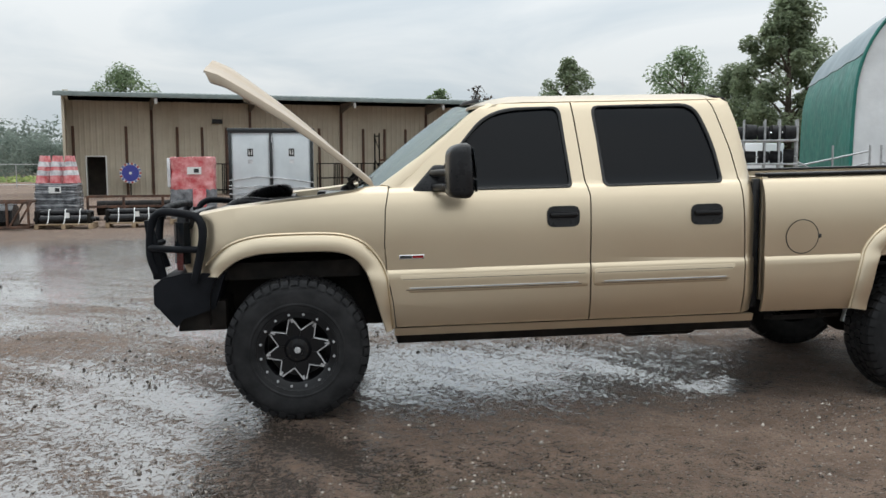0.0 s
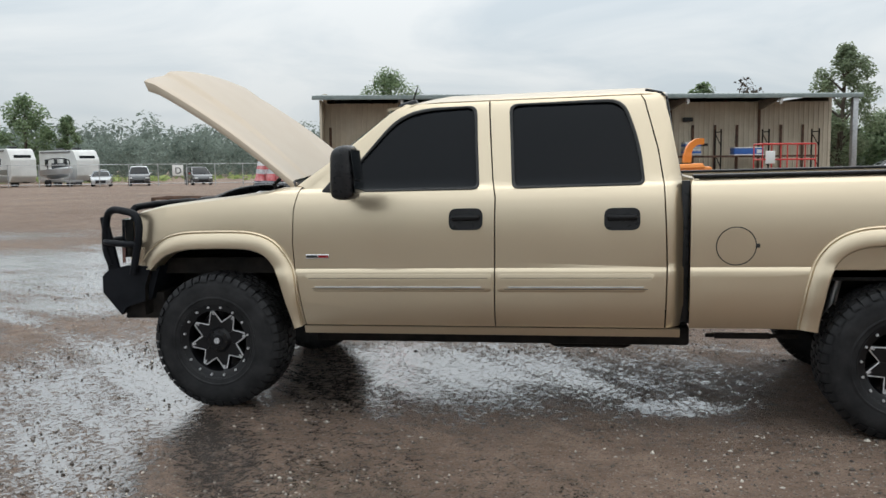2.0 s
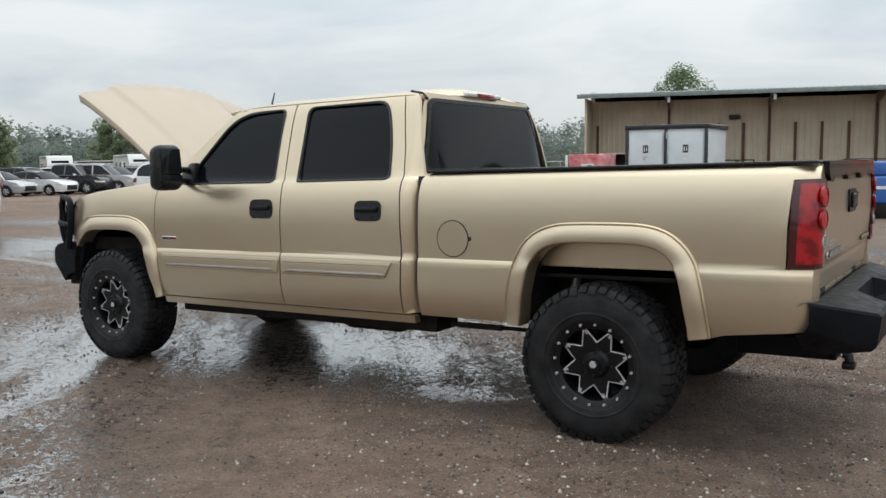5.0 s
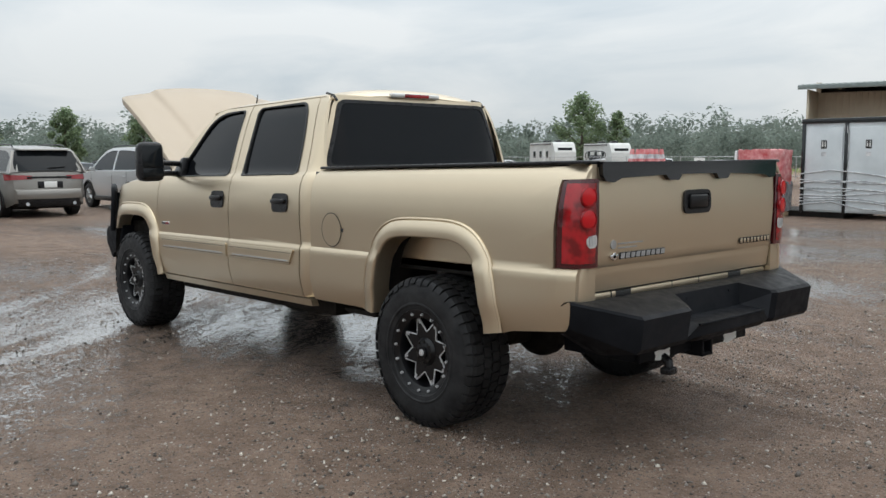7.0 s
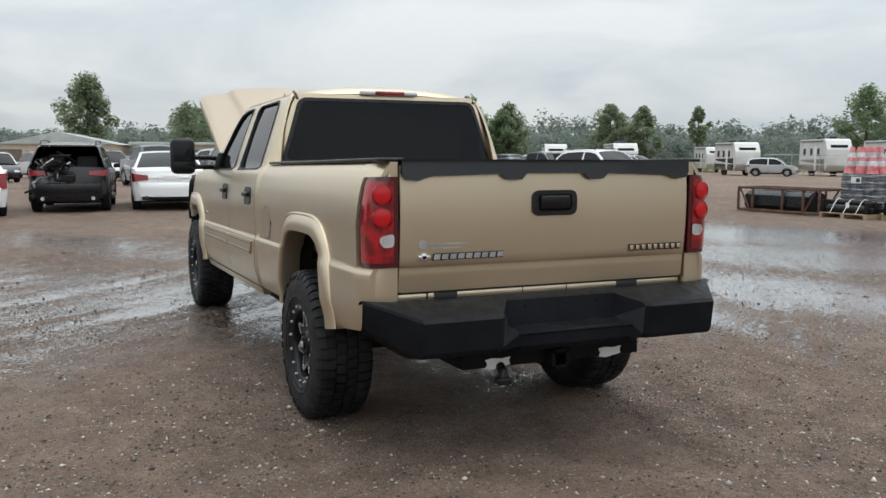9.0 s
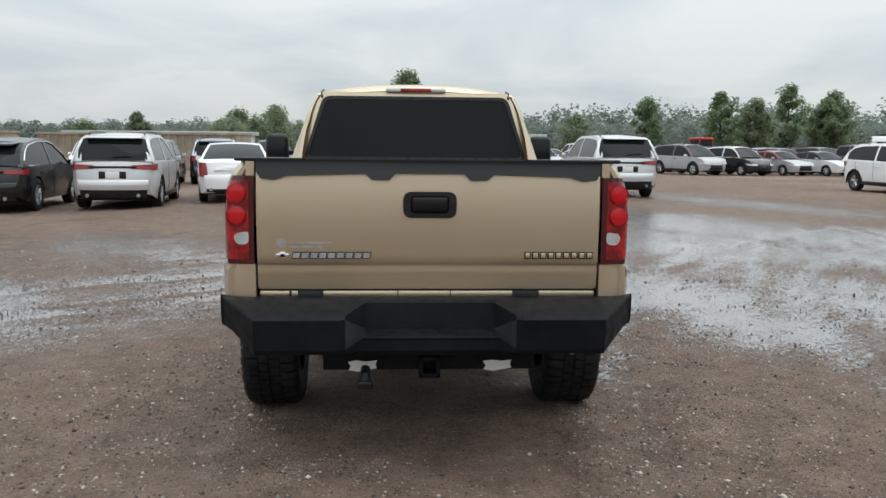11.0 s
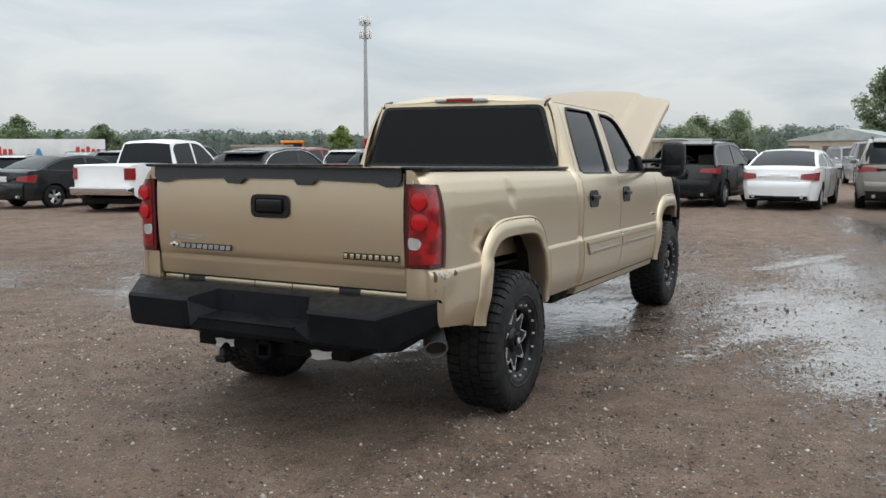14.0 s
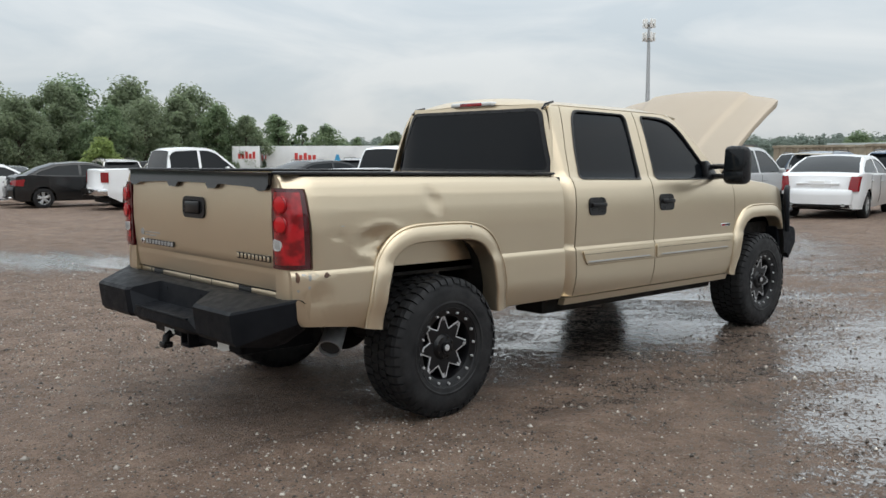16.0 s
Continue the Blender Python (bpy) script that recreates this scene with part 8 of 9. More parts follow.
for nm, pts, mt in (("green_side", [p for p in ap if p[0] < 0 and p[1] < 4.6], M_tent), ("grey_roof", [p for p in ap if p[1] > 4.25], M_tentr), ("green_side", [p for p in ap if p[0] > 0 and p[1] < 4.6], M_tent)):
    bm = bmesh.new()
    k_ = 1.0 if mt is M_tent else 1.004
    grid(bm, [[(a * k_, 12.0 * j / 12, b * k_ - 0.05 * abs(math.sin(j * math.pi / 3))) for a, b in pts] for j in range(13)])
    thicken(bm, 0.02)
    part(nm, bm, mt, tn)
bm = bmesh.new()
panel(bm, ap, lambda x, z: 0.0, -1, (), 0.02, (1, 2, 3, 4, 5, 6), (-3, -1, 1, 3))
for v in bm.verts:
    v.co.y += 0.03 * math.sin(v.co.x * 3 + v.co.z)
part("end_panel", bm, M_tentw, tn)
part("edge_tube", tube(bmesh.new(), [(a, -0.03, b) for a, b in ap], 0.05, 8), M_tent, tn)
GT = "tube gates"
for k, (x, y, t) in enumerate(((10.95, 15.9, -20), (12.9, 15.2, -20), (14.8, 14.5, -20))):
    gt = thing("tube_gate", pose(x, y, 0, 0, 0, t), "galvanised tube panel leaning among others", "gate", GT)
    for xx in (-0.9, 0.0, 0.9):
        part("post", tube(bmesh.new(), [(xx, 0, 0), (xx, 0, 1.9)], 0.028, 8), M_steel, gt)
    for a, b in (((-0.9, 1.35), (0.9, 1.75)), ((-0.9, 1.0), (0.9, 1.45)), ((-0.9, 1.5), (0.0, 1.0)), ((-0.9, 0.3), (0.9, 0.3))):
        part("rail", tube(bmesh.new(), [(a[0], 0.03, a[1]), (b[0], 0.03, b[1])], 0.024, 8), M_steel, gt)
tr = thing("box_trailer", pose(10.75, 21.3, 0.0, 0, 0, 10), "white enclosed box trailer behind the rack", "trailer")
part("body", box(bmesh.new(), -0.7, 0.7, -1.5, 1.5, 0.4, 2.05, 0.04), M_white, tr)
part("frame", box(bmesh.new(), -0.6, 0.6, -1.5, 1.5, 0.0, 0.4, 0.02), M_dark, tr)

# ---- yard beyond: campers, boat, gate, containers, plant ----
M_camper = grained(mat("camper_skin", (0.62, 0.62, 0.60), 0.35), (0.55, 0.55, 0.53), (0.68, 0.68, 0.66), 0.8)
GV = "campers by the fence"


def camper(x, y, turn, L, H, dark, label):
    c = thing("camper_trailer", at(x, y, turn), label, "camper", GV)
    bm = bmesh.new()
    o = [(-L / 2, 0.55), (L / 2 - 0.5, 0.55), (L / 2, 1.1), (L / 2 - 0.05, H * 0.72), (L / 2 - 0.7, H - 0.12), (L / 2 - 1.1, H), (-L / 2 + 0.1, H), (-L / 2, H - 0.1)]
    panel(bm, rounded(o, 0.12, 3), lambda p, q: 1.2, -1, (), 2.4)
    part("body", bm, M_camper, c)
    part("lower_band", box(bmesh.new(), -L / 2 - 0.01, L / 2 - 0.6, -1.215, 1.215, 0.5, 1.15, 0.01), dark, c)
    part("swoosh", hexa(bmesh.new(), [(-L / 2 + 0.5, -1.212, 1.5), (L / 2 - 0.8, -1.212, 1.2), (L / 2 - 0.8, 1.212, 1.2), (-L / 2 + 0.5, 1.212, 1.5), (-L / 2 + 0.5, -1.212, 1.62), (L / 2 - 0.8, -1.212, 1.75), (L / 2 - 0.8, 1.212, 1.75), (-L / 2 + 0.5, 1.212, 1.62)]), dark, c)
    for wx in (-L * 0.3, -L * 0.05, L * 0.2):
        for sd in (-1, 1):
            part("window", box(bmesh.new(), wx - 0.4, wx + 0.4, sd * 1.19, sd * 1.222, H * 0.55, H * 0.75, 0.01), M_carglass, c)
    part("door", box(bmesh.new(), L * 0.07, L * 0.07 + 0.65, -1.225, -1.19, 0.6, H * 0.8, 0.01), M_paper, c)
    part("front_window", box(bmesh.new(), L / 2 - 0.42, L / 2 - 0.16, -0.8, 0.8, H * 0.62, H * 0.84, 0.03), M_carglass, c)
    for ax in (-L * 0.22, L * 0.22):
        part("roof_unit", box(bmesh.new(), ax - 0.4, ax + 0.4, -0.35, 0.35, H, H + 0.25, 0.06), M_charcoal, c)
    part("awning", tube(bmesh.new(), [(-L / 2 + 0.5, -1.26, H - 0.2), (L / 2 - 1.4, -1.26, H - 0.2)], 0.07, 8), M_charcoal, c)
    for wx in (-0.9, 0.0):
        for sd in (-1, 1):
            w = new("wheel", CAR_WHEEL[0])
            w.parent, w.matrix_basis = c, pose(wx, sd * 1.08, 0.36, 0, 0, 0 if sd < 0 else 180) @ Matrix.Diagonal((0.36, 0.36, 0.36, 1))
    part("tongue", box(bmesh.new(), L / 2 - 0.3, L / 2 + 1.0, -0.06, 0.06, 0.45, 0.57), M_dark, c)
    return c


camper(-64.0, 62.5, -28, 8.6, 3.35, M_charcoal, "grey and white travel trailer by the fence")
camper(-60.0, 70.5, -30, 9.0, 3.75, M_grey, "tall white fifth-wheel camper by the fence")
camper(-57.0, 76.5, -30, 8.6, 3.7, M_silver, "white fifth-wheel camper with grey swirls")
camper(-71.0, 53.0, -28, 9.5, 3.2, M_wood, "cream travel trailer with a brown band")
camper(-79.5, 50.0, -28, 8.5, 3.2, M_grey, "white travel trailer far across the yard")
camper(-87.0, 62.0, 18, 8.0, 2.9, M_wood, "cream motor home behind the dark cars")
camper(-86.0, 78.0, -30, 9.0, 3.3, M_silver, "pale camper at the edge of the trees")


# motor coach beyond the building: sloped windscreen, dark window band, roof units
mc = thing("motor_coach", at(23.75, 57.8, 192), "white motor coach with a dark window band", "motor home")
bm = bmesh.new()
panel(bm, rounded([(-4.5, 0.45), (4.35, 0.45), (4.5, 1.1), (4.42, 1.6), (4.15, 2.75), (3.9, 2.95), (-4.4, 3.0), (-4.5, 2.9)], 0.14, 4), lambda p, q: 1.2, -1, (), 2.4)
part("body", bm, M_white, mc)
part("windscreen", hexa(bmesh.new(), [(4.30, -1.08, 1.62), (4.435, -1.08, 1.62), (4.435, 1.08, 1.62), (4.30, 1.08, 1.62), (4.06, -1.04, 2.62), (4.20, -1.04, 2.62), (4.20, 1.04, 2.62), (4.06, 1.04, 2.62)], 0.03), M_clear, mc, "pale reflecting windscreen")
for sd in (-1, 1):
    part("window_band", hexa(bmesh.new(), [(-4.2, sd * 1.18, 1.55), (3.85, sd * 1.18, 1.55), (3.85, sd * 1.208, 1.55), (-4.2, sd * 1.208, 1.55), (-4.2, sd * 1.18, 2.55), (3.62, sd * 1.18, 2.55), (3.62, sd * 1.208, 2.55), (-4.2, sd * 1.208, 2.55)], 0.004), M_carglass, mc, "long dark side glass")
    part("flank_stripe", box(bmesh.new(), -4.2, 4.0, sd * 1.19, sd * 1.206, 0.95, 1.12, 0.004), M_silver, mc)
    part("mirror", box(bmesh.new(), 3.85, 4.0, sd * 1.25, sd * 1.42, 1.75, 2.15, 0.03), M_white, mc)
    for wx in (-2.4, 2.9):
        w = new("wheel", CAR_WHEEL[0])
        w.parent, w.matrix_basis = mc, pose(wx, sd * 1.06, 0.45, 0, 0, 0 if sd < 0 else 180) @ Matrix.Diagonal((0.45, 0.45, 0.45, 1))
for ax in (-2.6, 1.9):
    part("roof_unit", box(bmesh.new(), ax - 0.55, ax + 0.55, -0.4, 0.4, 2.98, 3.20, 0.07), M_white, mc)
part("awning", tube(bmesh.new(), [(-3.8, 1.27, 2.80), (3.2, 1.27, 2.80)], 0.07, 8), M_charcoal, mc)

bt = thing("speed_boat", at(-54.5, 71.5, -35, 0.35), "silver speed boat with a tower, on its trailer", "boat")
rows = []
for i in range(9):
    t = i / 8
    w = 1.15 * (1 - t ** 3)
    rows.append([(-3 + 6 * t, -w, 1.25 + 0.25 * t), (-3 + 6 * t, -w * 0.85, 0.7 + 0.3 * t), (-3 + 6 * t, 0, 0.35 + 0.5 * t * t), (-3 + 6 * t, w * 0.85, 0.7 + 0.3 * t), (-3 + 6 * t, w, 1.25 + 0.25 * t), (-3 + 6 * t, 0, 1.45 + 0.2 * t)])
part("hull", grid(bmesh.new(), rows, close=True), M_silver, bt)
part("tower", tube(bmesh.new(), curve_pts([(-0.6, -1.0, 1.3), (-0.4, -0.95, 2.3), (-0.4, 0.95, 2.3), (-0.6, 1.0, 1.3)], 4), 0.05, 8), M_dark, bt)
part("screen", hexa(bmesh.new(), [(0.2, -0.9, 1.4), (0.3, -0.9, 1.4), (0.3, 0.9, 1.4), (0.2, 0.9, 1.4), (-0.2, -0.8, 1.95), (-0.1, -0.8, 1.95), (-0.1, 0.8, 1.95), (-0.2, 0.8, 1.95)]), M_carglass, bt)
part("trailer", box(bmesh.new(), -2.8, 3.6, -0.9, 0.9, 0.1, 0.3), M_steel, bt)
for wx in (-0.9, -0.1):
    for sd in (-1, 1):
        w = new("wheel", CAR_WHEEL[0])
        w.parent, w.matrix_basis = bt, pose(wx, sd * 1.05, -0.02, 0, 0, 0 if sd < 0 else 180) @ Matrix.Diagonal((0.33, 0.33, 0.33, 1))

# rolling gate and fence with a section sign
fc = thing("chain_fence", at(-46.6, 67.8, 26), "galvanised chain-link fence with a rolling gate", "fence")
for k in range(16):
    part("post", tube(bmesh.new(), [(-14 + k * 2.6, 0, 0), (-14 + k * 2.6, 0, 2.1)], 0.045, 6), M_steel, fc)
for z in (2.05, 0.25):
    part("rail", tube(bmesh.new(), [(-14, 0, z), (25, 0, z)], 0.03, 6), M_steel, fc)
sg = thing("section_sign", at(-41.2, 70.4, 26, 0.95), "white square sign with a black letter on the fence", "sign")
part("board", box(bmesh.new(), -0.5, 0.5, -0.10, -0.07, 0.0, 1.0, 0.02), M_paper, sg)
for name_, txt, m_ in (("letter", "D", pose(-0.28, -0.105, 0.18, 90, 0, 0)),):
    cu = bpy.data.curves.new(name_, "FONT")
    cu.body, cu.size, cu.extrude = txt, 0.85, 0.004
    lo = new(name_, cu)
    lo.parent, lo.matrix_basis = sg, m_
    cu.materials.append(M_ink)
# the letter becomes a mesh like every other part
dg = bpy.context.evaluated_depsgraph_get()
me_l = bpy.data.meshes.new_from_object(lo.evaluated_get(dg))
bpy.data.objects.remove(lo)
ob_l = new("letter", me_l)
ob_l.parent, ob_l.matrix_basis = sg, pose(-0.28, -0.105, 0.18, 90, 0, 0)

# stacked freight boxes and far trailers
M_container = grained(mat("weathered_tan_steel", (0.33, 0.28, 0.20), 0.7), (0.24, 0.20, 0.145), (0.38, 0.33, 0.25), 0.7)
for k, (x, y, t, L) in enumerate(((-51.6, -13.0, 78, 7.0), (-54.0, -20.5, 80, 6.0), (-49.0, -26.5, 70, 6.5), (-43.0, -37.0, 52, 8.0))):
    c = thing("freight_bin", at(x, y, t), "weathered tan ribbed steel bin", "container", "steel bins")
    bm = bmesh.new()
    ribbed(bm, -L / 2, L / 2, 0.2, 2.35, 1.2, 0.5, 0.08, -1)
    ribbed(bm, -L / 2, L / 2, 0.2, 2.35, -1.2, 0.5, 0.08, 1)
    part("side", bm, M_container, c)
    part("core", box(bmesh.new(), -L / 2, L / 2, -1.18, 1.18, 0.0, 2.30, 0.02), M_container, c)
    part("top_rim", box(bmesh.new(), -L / 2 - 0.05, L / 2 + 0.05, -1.3, 1.3, 2.28, 2.45, 0.02), M_container, c)
GTt = "moving company trailers"
M_trailer = grained(mat("white_trailer_skin", (0.68, 0.69, 0.69), 0.35), (0.60, 0.61, 0.61), (0.72, 0.73, 0.73), 0.6)
M_sky = paint_mat("light_blue_band", (0.04, 0.30, 0.55), 0, 0.4, 0.2)
for x, y, t, L in ((-45.1, -63.7, 140.6, 12.0), (-39.4, -69.0, 232, 6.0)):
    c = thing("box_trailer", at(x, y, t), "white freight trailer with red marks and blue band", "trailer", GTt)
    part("body", box(bmesh.new(), -L / 2, L / 2, -1.25, 1.25, 1.0, 4.10, 0.03), M_trailer, c)
    part("blue_band", box(bmesh.new(), -L / 2 - 0.01, L / 2 + 0.01, -1.262, 1.262, 1.0, 1.75, 0.01), M_sky, c)
    part("chassis", box(bmesh.new(), -L / 2 + 1, L / 2 - 1, -0.8, 0.8, 0.5, 1.0), M_dark, c)
    for ex in (-1, 1):
        for k in range(5):
            part("red_mark", box(bmesh.new(), ex * (L / 2 + 0.005), ex * (L / 2 + 0.02), -0.85 + k * 0.33, -0.61 + k * 0.33, 2.95, 3.40 + (0.2 if k in (0, 2) else 0)), M_redpaint, c)
    for sd in (-1, 1):
        for cx in (-L * 0.28, L * 0.30):
            for k in range(5):
                part("red_mark", box(bmesh.new(), cx + k * 0.42, cx + k * 0.42 + 0.3, sd * 1.25, sd * 1.266, 2.75, 3.25 + (0.2 if k in (0, 2) else 0)), M_redpaint, c)
        part("blue_mark", hexa(bmesh.new(), [(0.0, sd * 1.252, 1.75), (1.3, sd * 1.252, 1.75), (1.3, sd * 1.268, 1.75), (0.0, sd * 1.268, 1.75), (0.55, sd * 1.252, 3.3), (0.75, sd * 1.252, 3.3), (0.75, sd * 1.268, 3.3), (0.55, sd * 1.268, 3.3)]), M_sky, c)
    for wx in (-L / 2 + 1.2, -L / 2 + 2.3, L / 2 - 2.0):
        for sd in (-1, 1):
            w = new("wheel", CAR_WHEEL[0])
            w.parent, w.matrix_basis = c, pose(wx, sd * 1.05, 0.5, 0, 0, 0 if sd < 0 else 180) @ Matrix.Diagonal((0.5, 0.5, 0.5, 1))
c = thing("open_trailer", at(-21.5, -52.5, 205), "long low black slatted trailer", "trailer")
part("body", box(bmesh.new(), -4.5, 4.5, -1.2, 1.2, 0.9, 2.6, 0.03), M_charcoal, c)
part("chassis", box(bmesh.new(), -4.0, 4.0, -0.9, 0.9, 0.0, 0.9), M_dark, c)
for k in range(5):
    part("slat", box(bmesh.new(), -4.5, 4.5, 1.2, 1.24, 1.0 + k * 0.34, 1.16 + k * 0.34), M_plastic, c)
wl_ = thing("low_wall", at(-8.0, -62.0, 186), "long pale block wall before the trees", "wall")
part("body", box(bmesh.new(), -16, 16, -0.15, 0.15, 0.0, 1.9, 0.02), M_trailer, wl_)

# yellow and red yard machines
for x, y, t, mt, lb in ((-46.0, -29.3, 30, M_redpaint, "red wheel loader with a glazed cab"), (-48.5, -26.8, 30, M_yellow, "yellow wheel loader with a glazed cab"), (-44.0, -35.0, 40, M_orange, "orange dozer with a glazed cab"), (-69.5, 27.0, 20, M_redpaint, "red lorry cab among parked cars")):
    mc = thing("wheel_loader", at(x, y, t), lb, "construction vehicle", "yard machines")
    part("engine_hood", box(bmesh.new(), -2.2, 0.0, -0.7, 0.7, 0.9, 1.9, 0.12, 3), mt, mc)
    part("cab_base", box(bmesh.new(), 0.0, 1.4, -0.75, 0.75, 0.8, 1.5, 0.06), mt, mc)
    part("cab_glass", box(bmesh.new(), 0.05, 1.25, -0.68, 0.68, 1.5, 2.45, 0.05), M_carglass, mc)
    part("cab_roof", box(bmesh.new(), -0.05, 1.4, -0.78, 0.78, 2.45, 2.65, 0.06), mt, mc)
    for x_ in (0.03, 1.27):
        for y_ in (-0.7, 0.7):
            part("cab_post", tube(bmesh.new(), [(x_, y_, 1.4), (x_, y_, 2.5)], 0.05, 6), mt, mc)
    part("exhaust", tube(bmesh.new(), [(-1.2, 0.3, 1.8), (-1.2, 0.3, 2.5)], 0.06, 8), M_dark, mc)
    for wx in (-1.4, 1.3):
        for sd in (-1, 1):
            w = new("wheel", CAR_WHEEL[0])
            w.parent, w.matrix_basis = mc, pose(wx, sd * 0.95, 0.62, 0, 0, 0 if sd < 0 else 180) @ Matrix.Diagonal((0.62, 0.62, 0.62, 1))

# low warehouse with a gable and dark doors
wh = thing("warehouse", at(-92.0, -1.5, 80), "low tan warehouse with a shallow gable and dark doors", "building")
part("wall", box(bmesh.new(), -5.6, 5.6, 0.0, 14.0, 0.0, 2.9), M_wall, wh)
bm = bmesh.new()
hexa(bm, [(-5.9, -0.3, 2.85), (5.9, -0.3, 2.85), (5.9, 14.3, 2.85), (-5.9, 14.3, 2.85), (-0.02, -0.3, 4.1), (0.02, -0.3, 4.1), (0.02, 14.3, 4.1), (-0.02, 14.3, 4.1)])
part("roof", bm, M_roofsheet, wh)
for x in (-4.5, -1.0, 2.5):
    part("door", box(bmesh.new(), x - 1.1, x + 1.1, -0.05, 0.02, 0.2, 2.3), M_soffit, wh)
wh2 = thing("warehouse", at(-96.0, 12.0, 80), "long low grey shed with a flat roof", "building")
part("wall", box(bmesh.new(), -6, 6, 0, 8, 0, 2.9), M_wall, wh2)
part("roof", box(bmesh.new(), -6.3, 6.3, -0.4, 8.4, 2.9, 3.25, 0.05), M_roofsheet, wh2)
part("door", box(bmesh.new(), -2, 2, -0.05, 0.02, 0.2, 2.4), M_soffit, wh2)
wh3 = thing("warehouse", at(-86.0, -26.0, 70), "long white low shed far across the yard", "building")
part("wall", box(bmesh.new(), -9, 9, 0, 8, 0, 2.8), M_trailer, wh3)
part("roof", box(bmesh.new(), -9.3, 9.3, -0.4, 8.4, 2.8, 3.2, 0.05), M_roofsheet, wh3)
part("door", box(bmesh.new(), -2, 2, -0.05, 0.02, 0.2, 2.4), M_soffit, wh3)

# radio mast
ms = thing("radio_mast", at(-76.0, -48.8, 0), "tall slim grey monopole mast with antennas", "mast")
part("pole", tube(bmesh.new(), [(0, 0, 0), (0, 0, 8), (0, 0, 16.9)], [0.30, 0.24, 0.15], 12), M_steel, ms)
for z in (15.3, 16.7):
    part("platform", cyl(bmesh.new(), (0, 0, z - 0.06), (0, 0, z + 0.06), 0.5, None, 12), M_steel, ms)
    for k in range(6):
        a = 2 * math.pi * k / 6
        part("antenna_panel", box(bmesh.new(), 0.55 * math.cos(a) - 0.1, 0.55 * math.cos(a) + 0.1, 0.55 * math.sin(a) - 0.1, 0.55 * math.sin(a) + 0.1, z - 0.35, z + 0.55, 0.02), M_paper, ms)


# ---- trees and far woods ----
def leaf_mesh(name, centres, radii, per, size, seed, material, flat=0.8):
    """Small leaf sprays scattered through clumps, each spray a bent pair of blades."""
    g = np.random.default_rng(seed)
    c = np.repeat(np.array(centres), per, 0)
    r = np.repeat(np.array(radii), per)
    n = len(c)
    d = g.normal(size=(n, 3))
    d /= np.linalg.norm(d, axis=1)[:, None]
    p = c + d * (r * g.random(n) ** 0.45)[:, None] * np.array([1, 1, flat])
    # blades lie towards the light: outwards and up
    w = d * 0.55 + np.array([0, 0, 0.75]) + g.normal(size=(n, 3)) * 0.45
    w /= np.linalg.norm(w, axis=1)[:, None]
    u = np.cross(w, g.normal(size=(n, 3)))
    u /= np.linalg.norm(u, axis=1)[:, None]
    v = np.cross(w, u)
    s = (size * (0.55 + 0.9 * g.random(n)))[:, None]
    a, b = u * s, v * s * 0.55
    quad = np.stack([p - a, p - b + w * s * 0.2, p + a, p + b + w * s * 0.2], 1).reshape(-1, 3).astype(np.float32)
    me = bpy.data.meshes.new(name)
    me.vertices.add(len(quad))
    me.vertices.foreach_set("co", quad.ravel())
    me.loops.add(len(quad))
    me.loops.foreach_set("vertex_index", np.arange(len(quad), dtype=np.int32))
    me.polygons.add(n)
    me.polygons.foreach_set("loop_start", np.arange(0, len(quad), 4, dtype=np.int32))
    me.update(calc_edges=True)
    me.materials.append(material)
    return me


def tree(x, y, h, w, seed, material, label, thin=1.0, low=0.22, per=70):
    g = random.Random(seed)
    m = at(x, y, g.uniform(0, 360))
    t = thing("tree", m, label, "tree", "trees round the yard")
    bm = bmesh.new()
    lean = (g.uniform(-0.04, 0.04) * h, g.uniform(-0.04, 0.04) * h)
    tube(bm, [(0, 0, -0.1), (lean[0] * 0.3, lean[1] * 0.3, h * 0.3), (lean[0], lean[1], h * 0.82)], [h * 0.028, h * 0.02, h * 0.004], 8)
    cs, rs = [], []
    n = int(34 * thin) + 8
    for k in range(n):
        f = low + (1 - low) * ((k + g.random()) / n)
        env = math.sin(min(1.0, (f - low) / (1 - low) * 0.92 + 0.10) * math.pi) ** 0.65
        a = k * 2.4 + g.uniform(-0.5, 0.5)
        rad = w / 2 * env * g.uniform(0.25, 0.95)
        cz = h * f * 0.97
        c = (lean[0] * f + rad * math.cos(a), lean[1] * f + rad * math.sin(a), cz)
        cs.append(c)
        rs.append(w * g.uniform(0.10, 0.19))
        if k % 2 == 0:
            s = (lean[0] * f * 0.7, lean[1] * f * 0.7, max(h * 0.12, cz - rad * 0.8))
            tube(bm, [s, ((s[0] + c[0]) / 2, (s[1] + c[1]) / 2, (s[2] + c[2]) / 2 + 0.1), c], [h * 0.010, h * 0.006, h * 0.002], 5)
    part("trunk", bm, M_bark, t)
    near = math.hypot(x, y) < 78
    o = new("crown", leaf_mesh("crown", cs, rs, (int(per * 1.9 * thin) + 10) * (2 if near else 1), (0.011 * h + 0.10) * (0.62 if near else 1.0), seed, material))
    o.parent = t
    return t


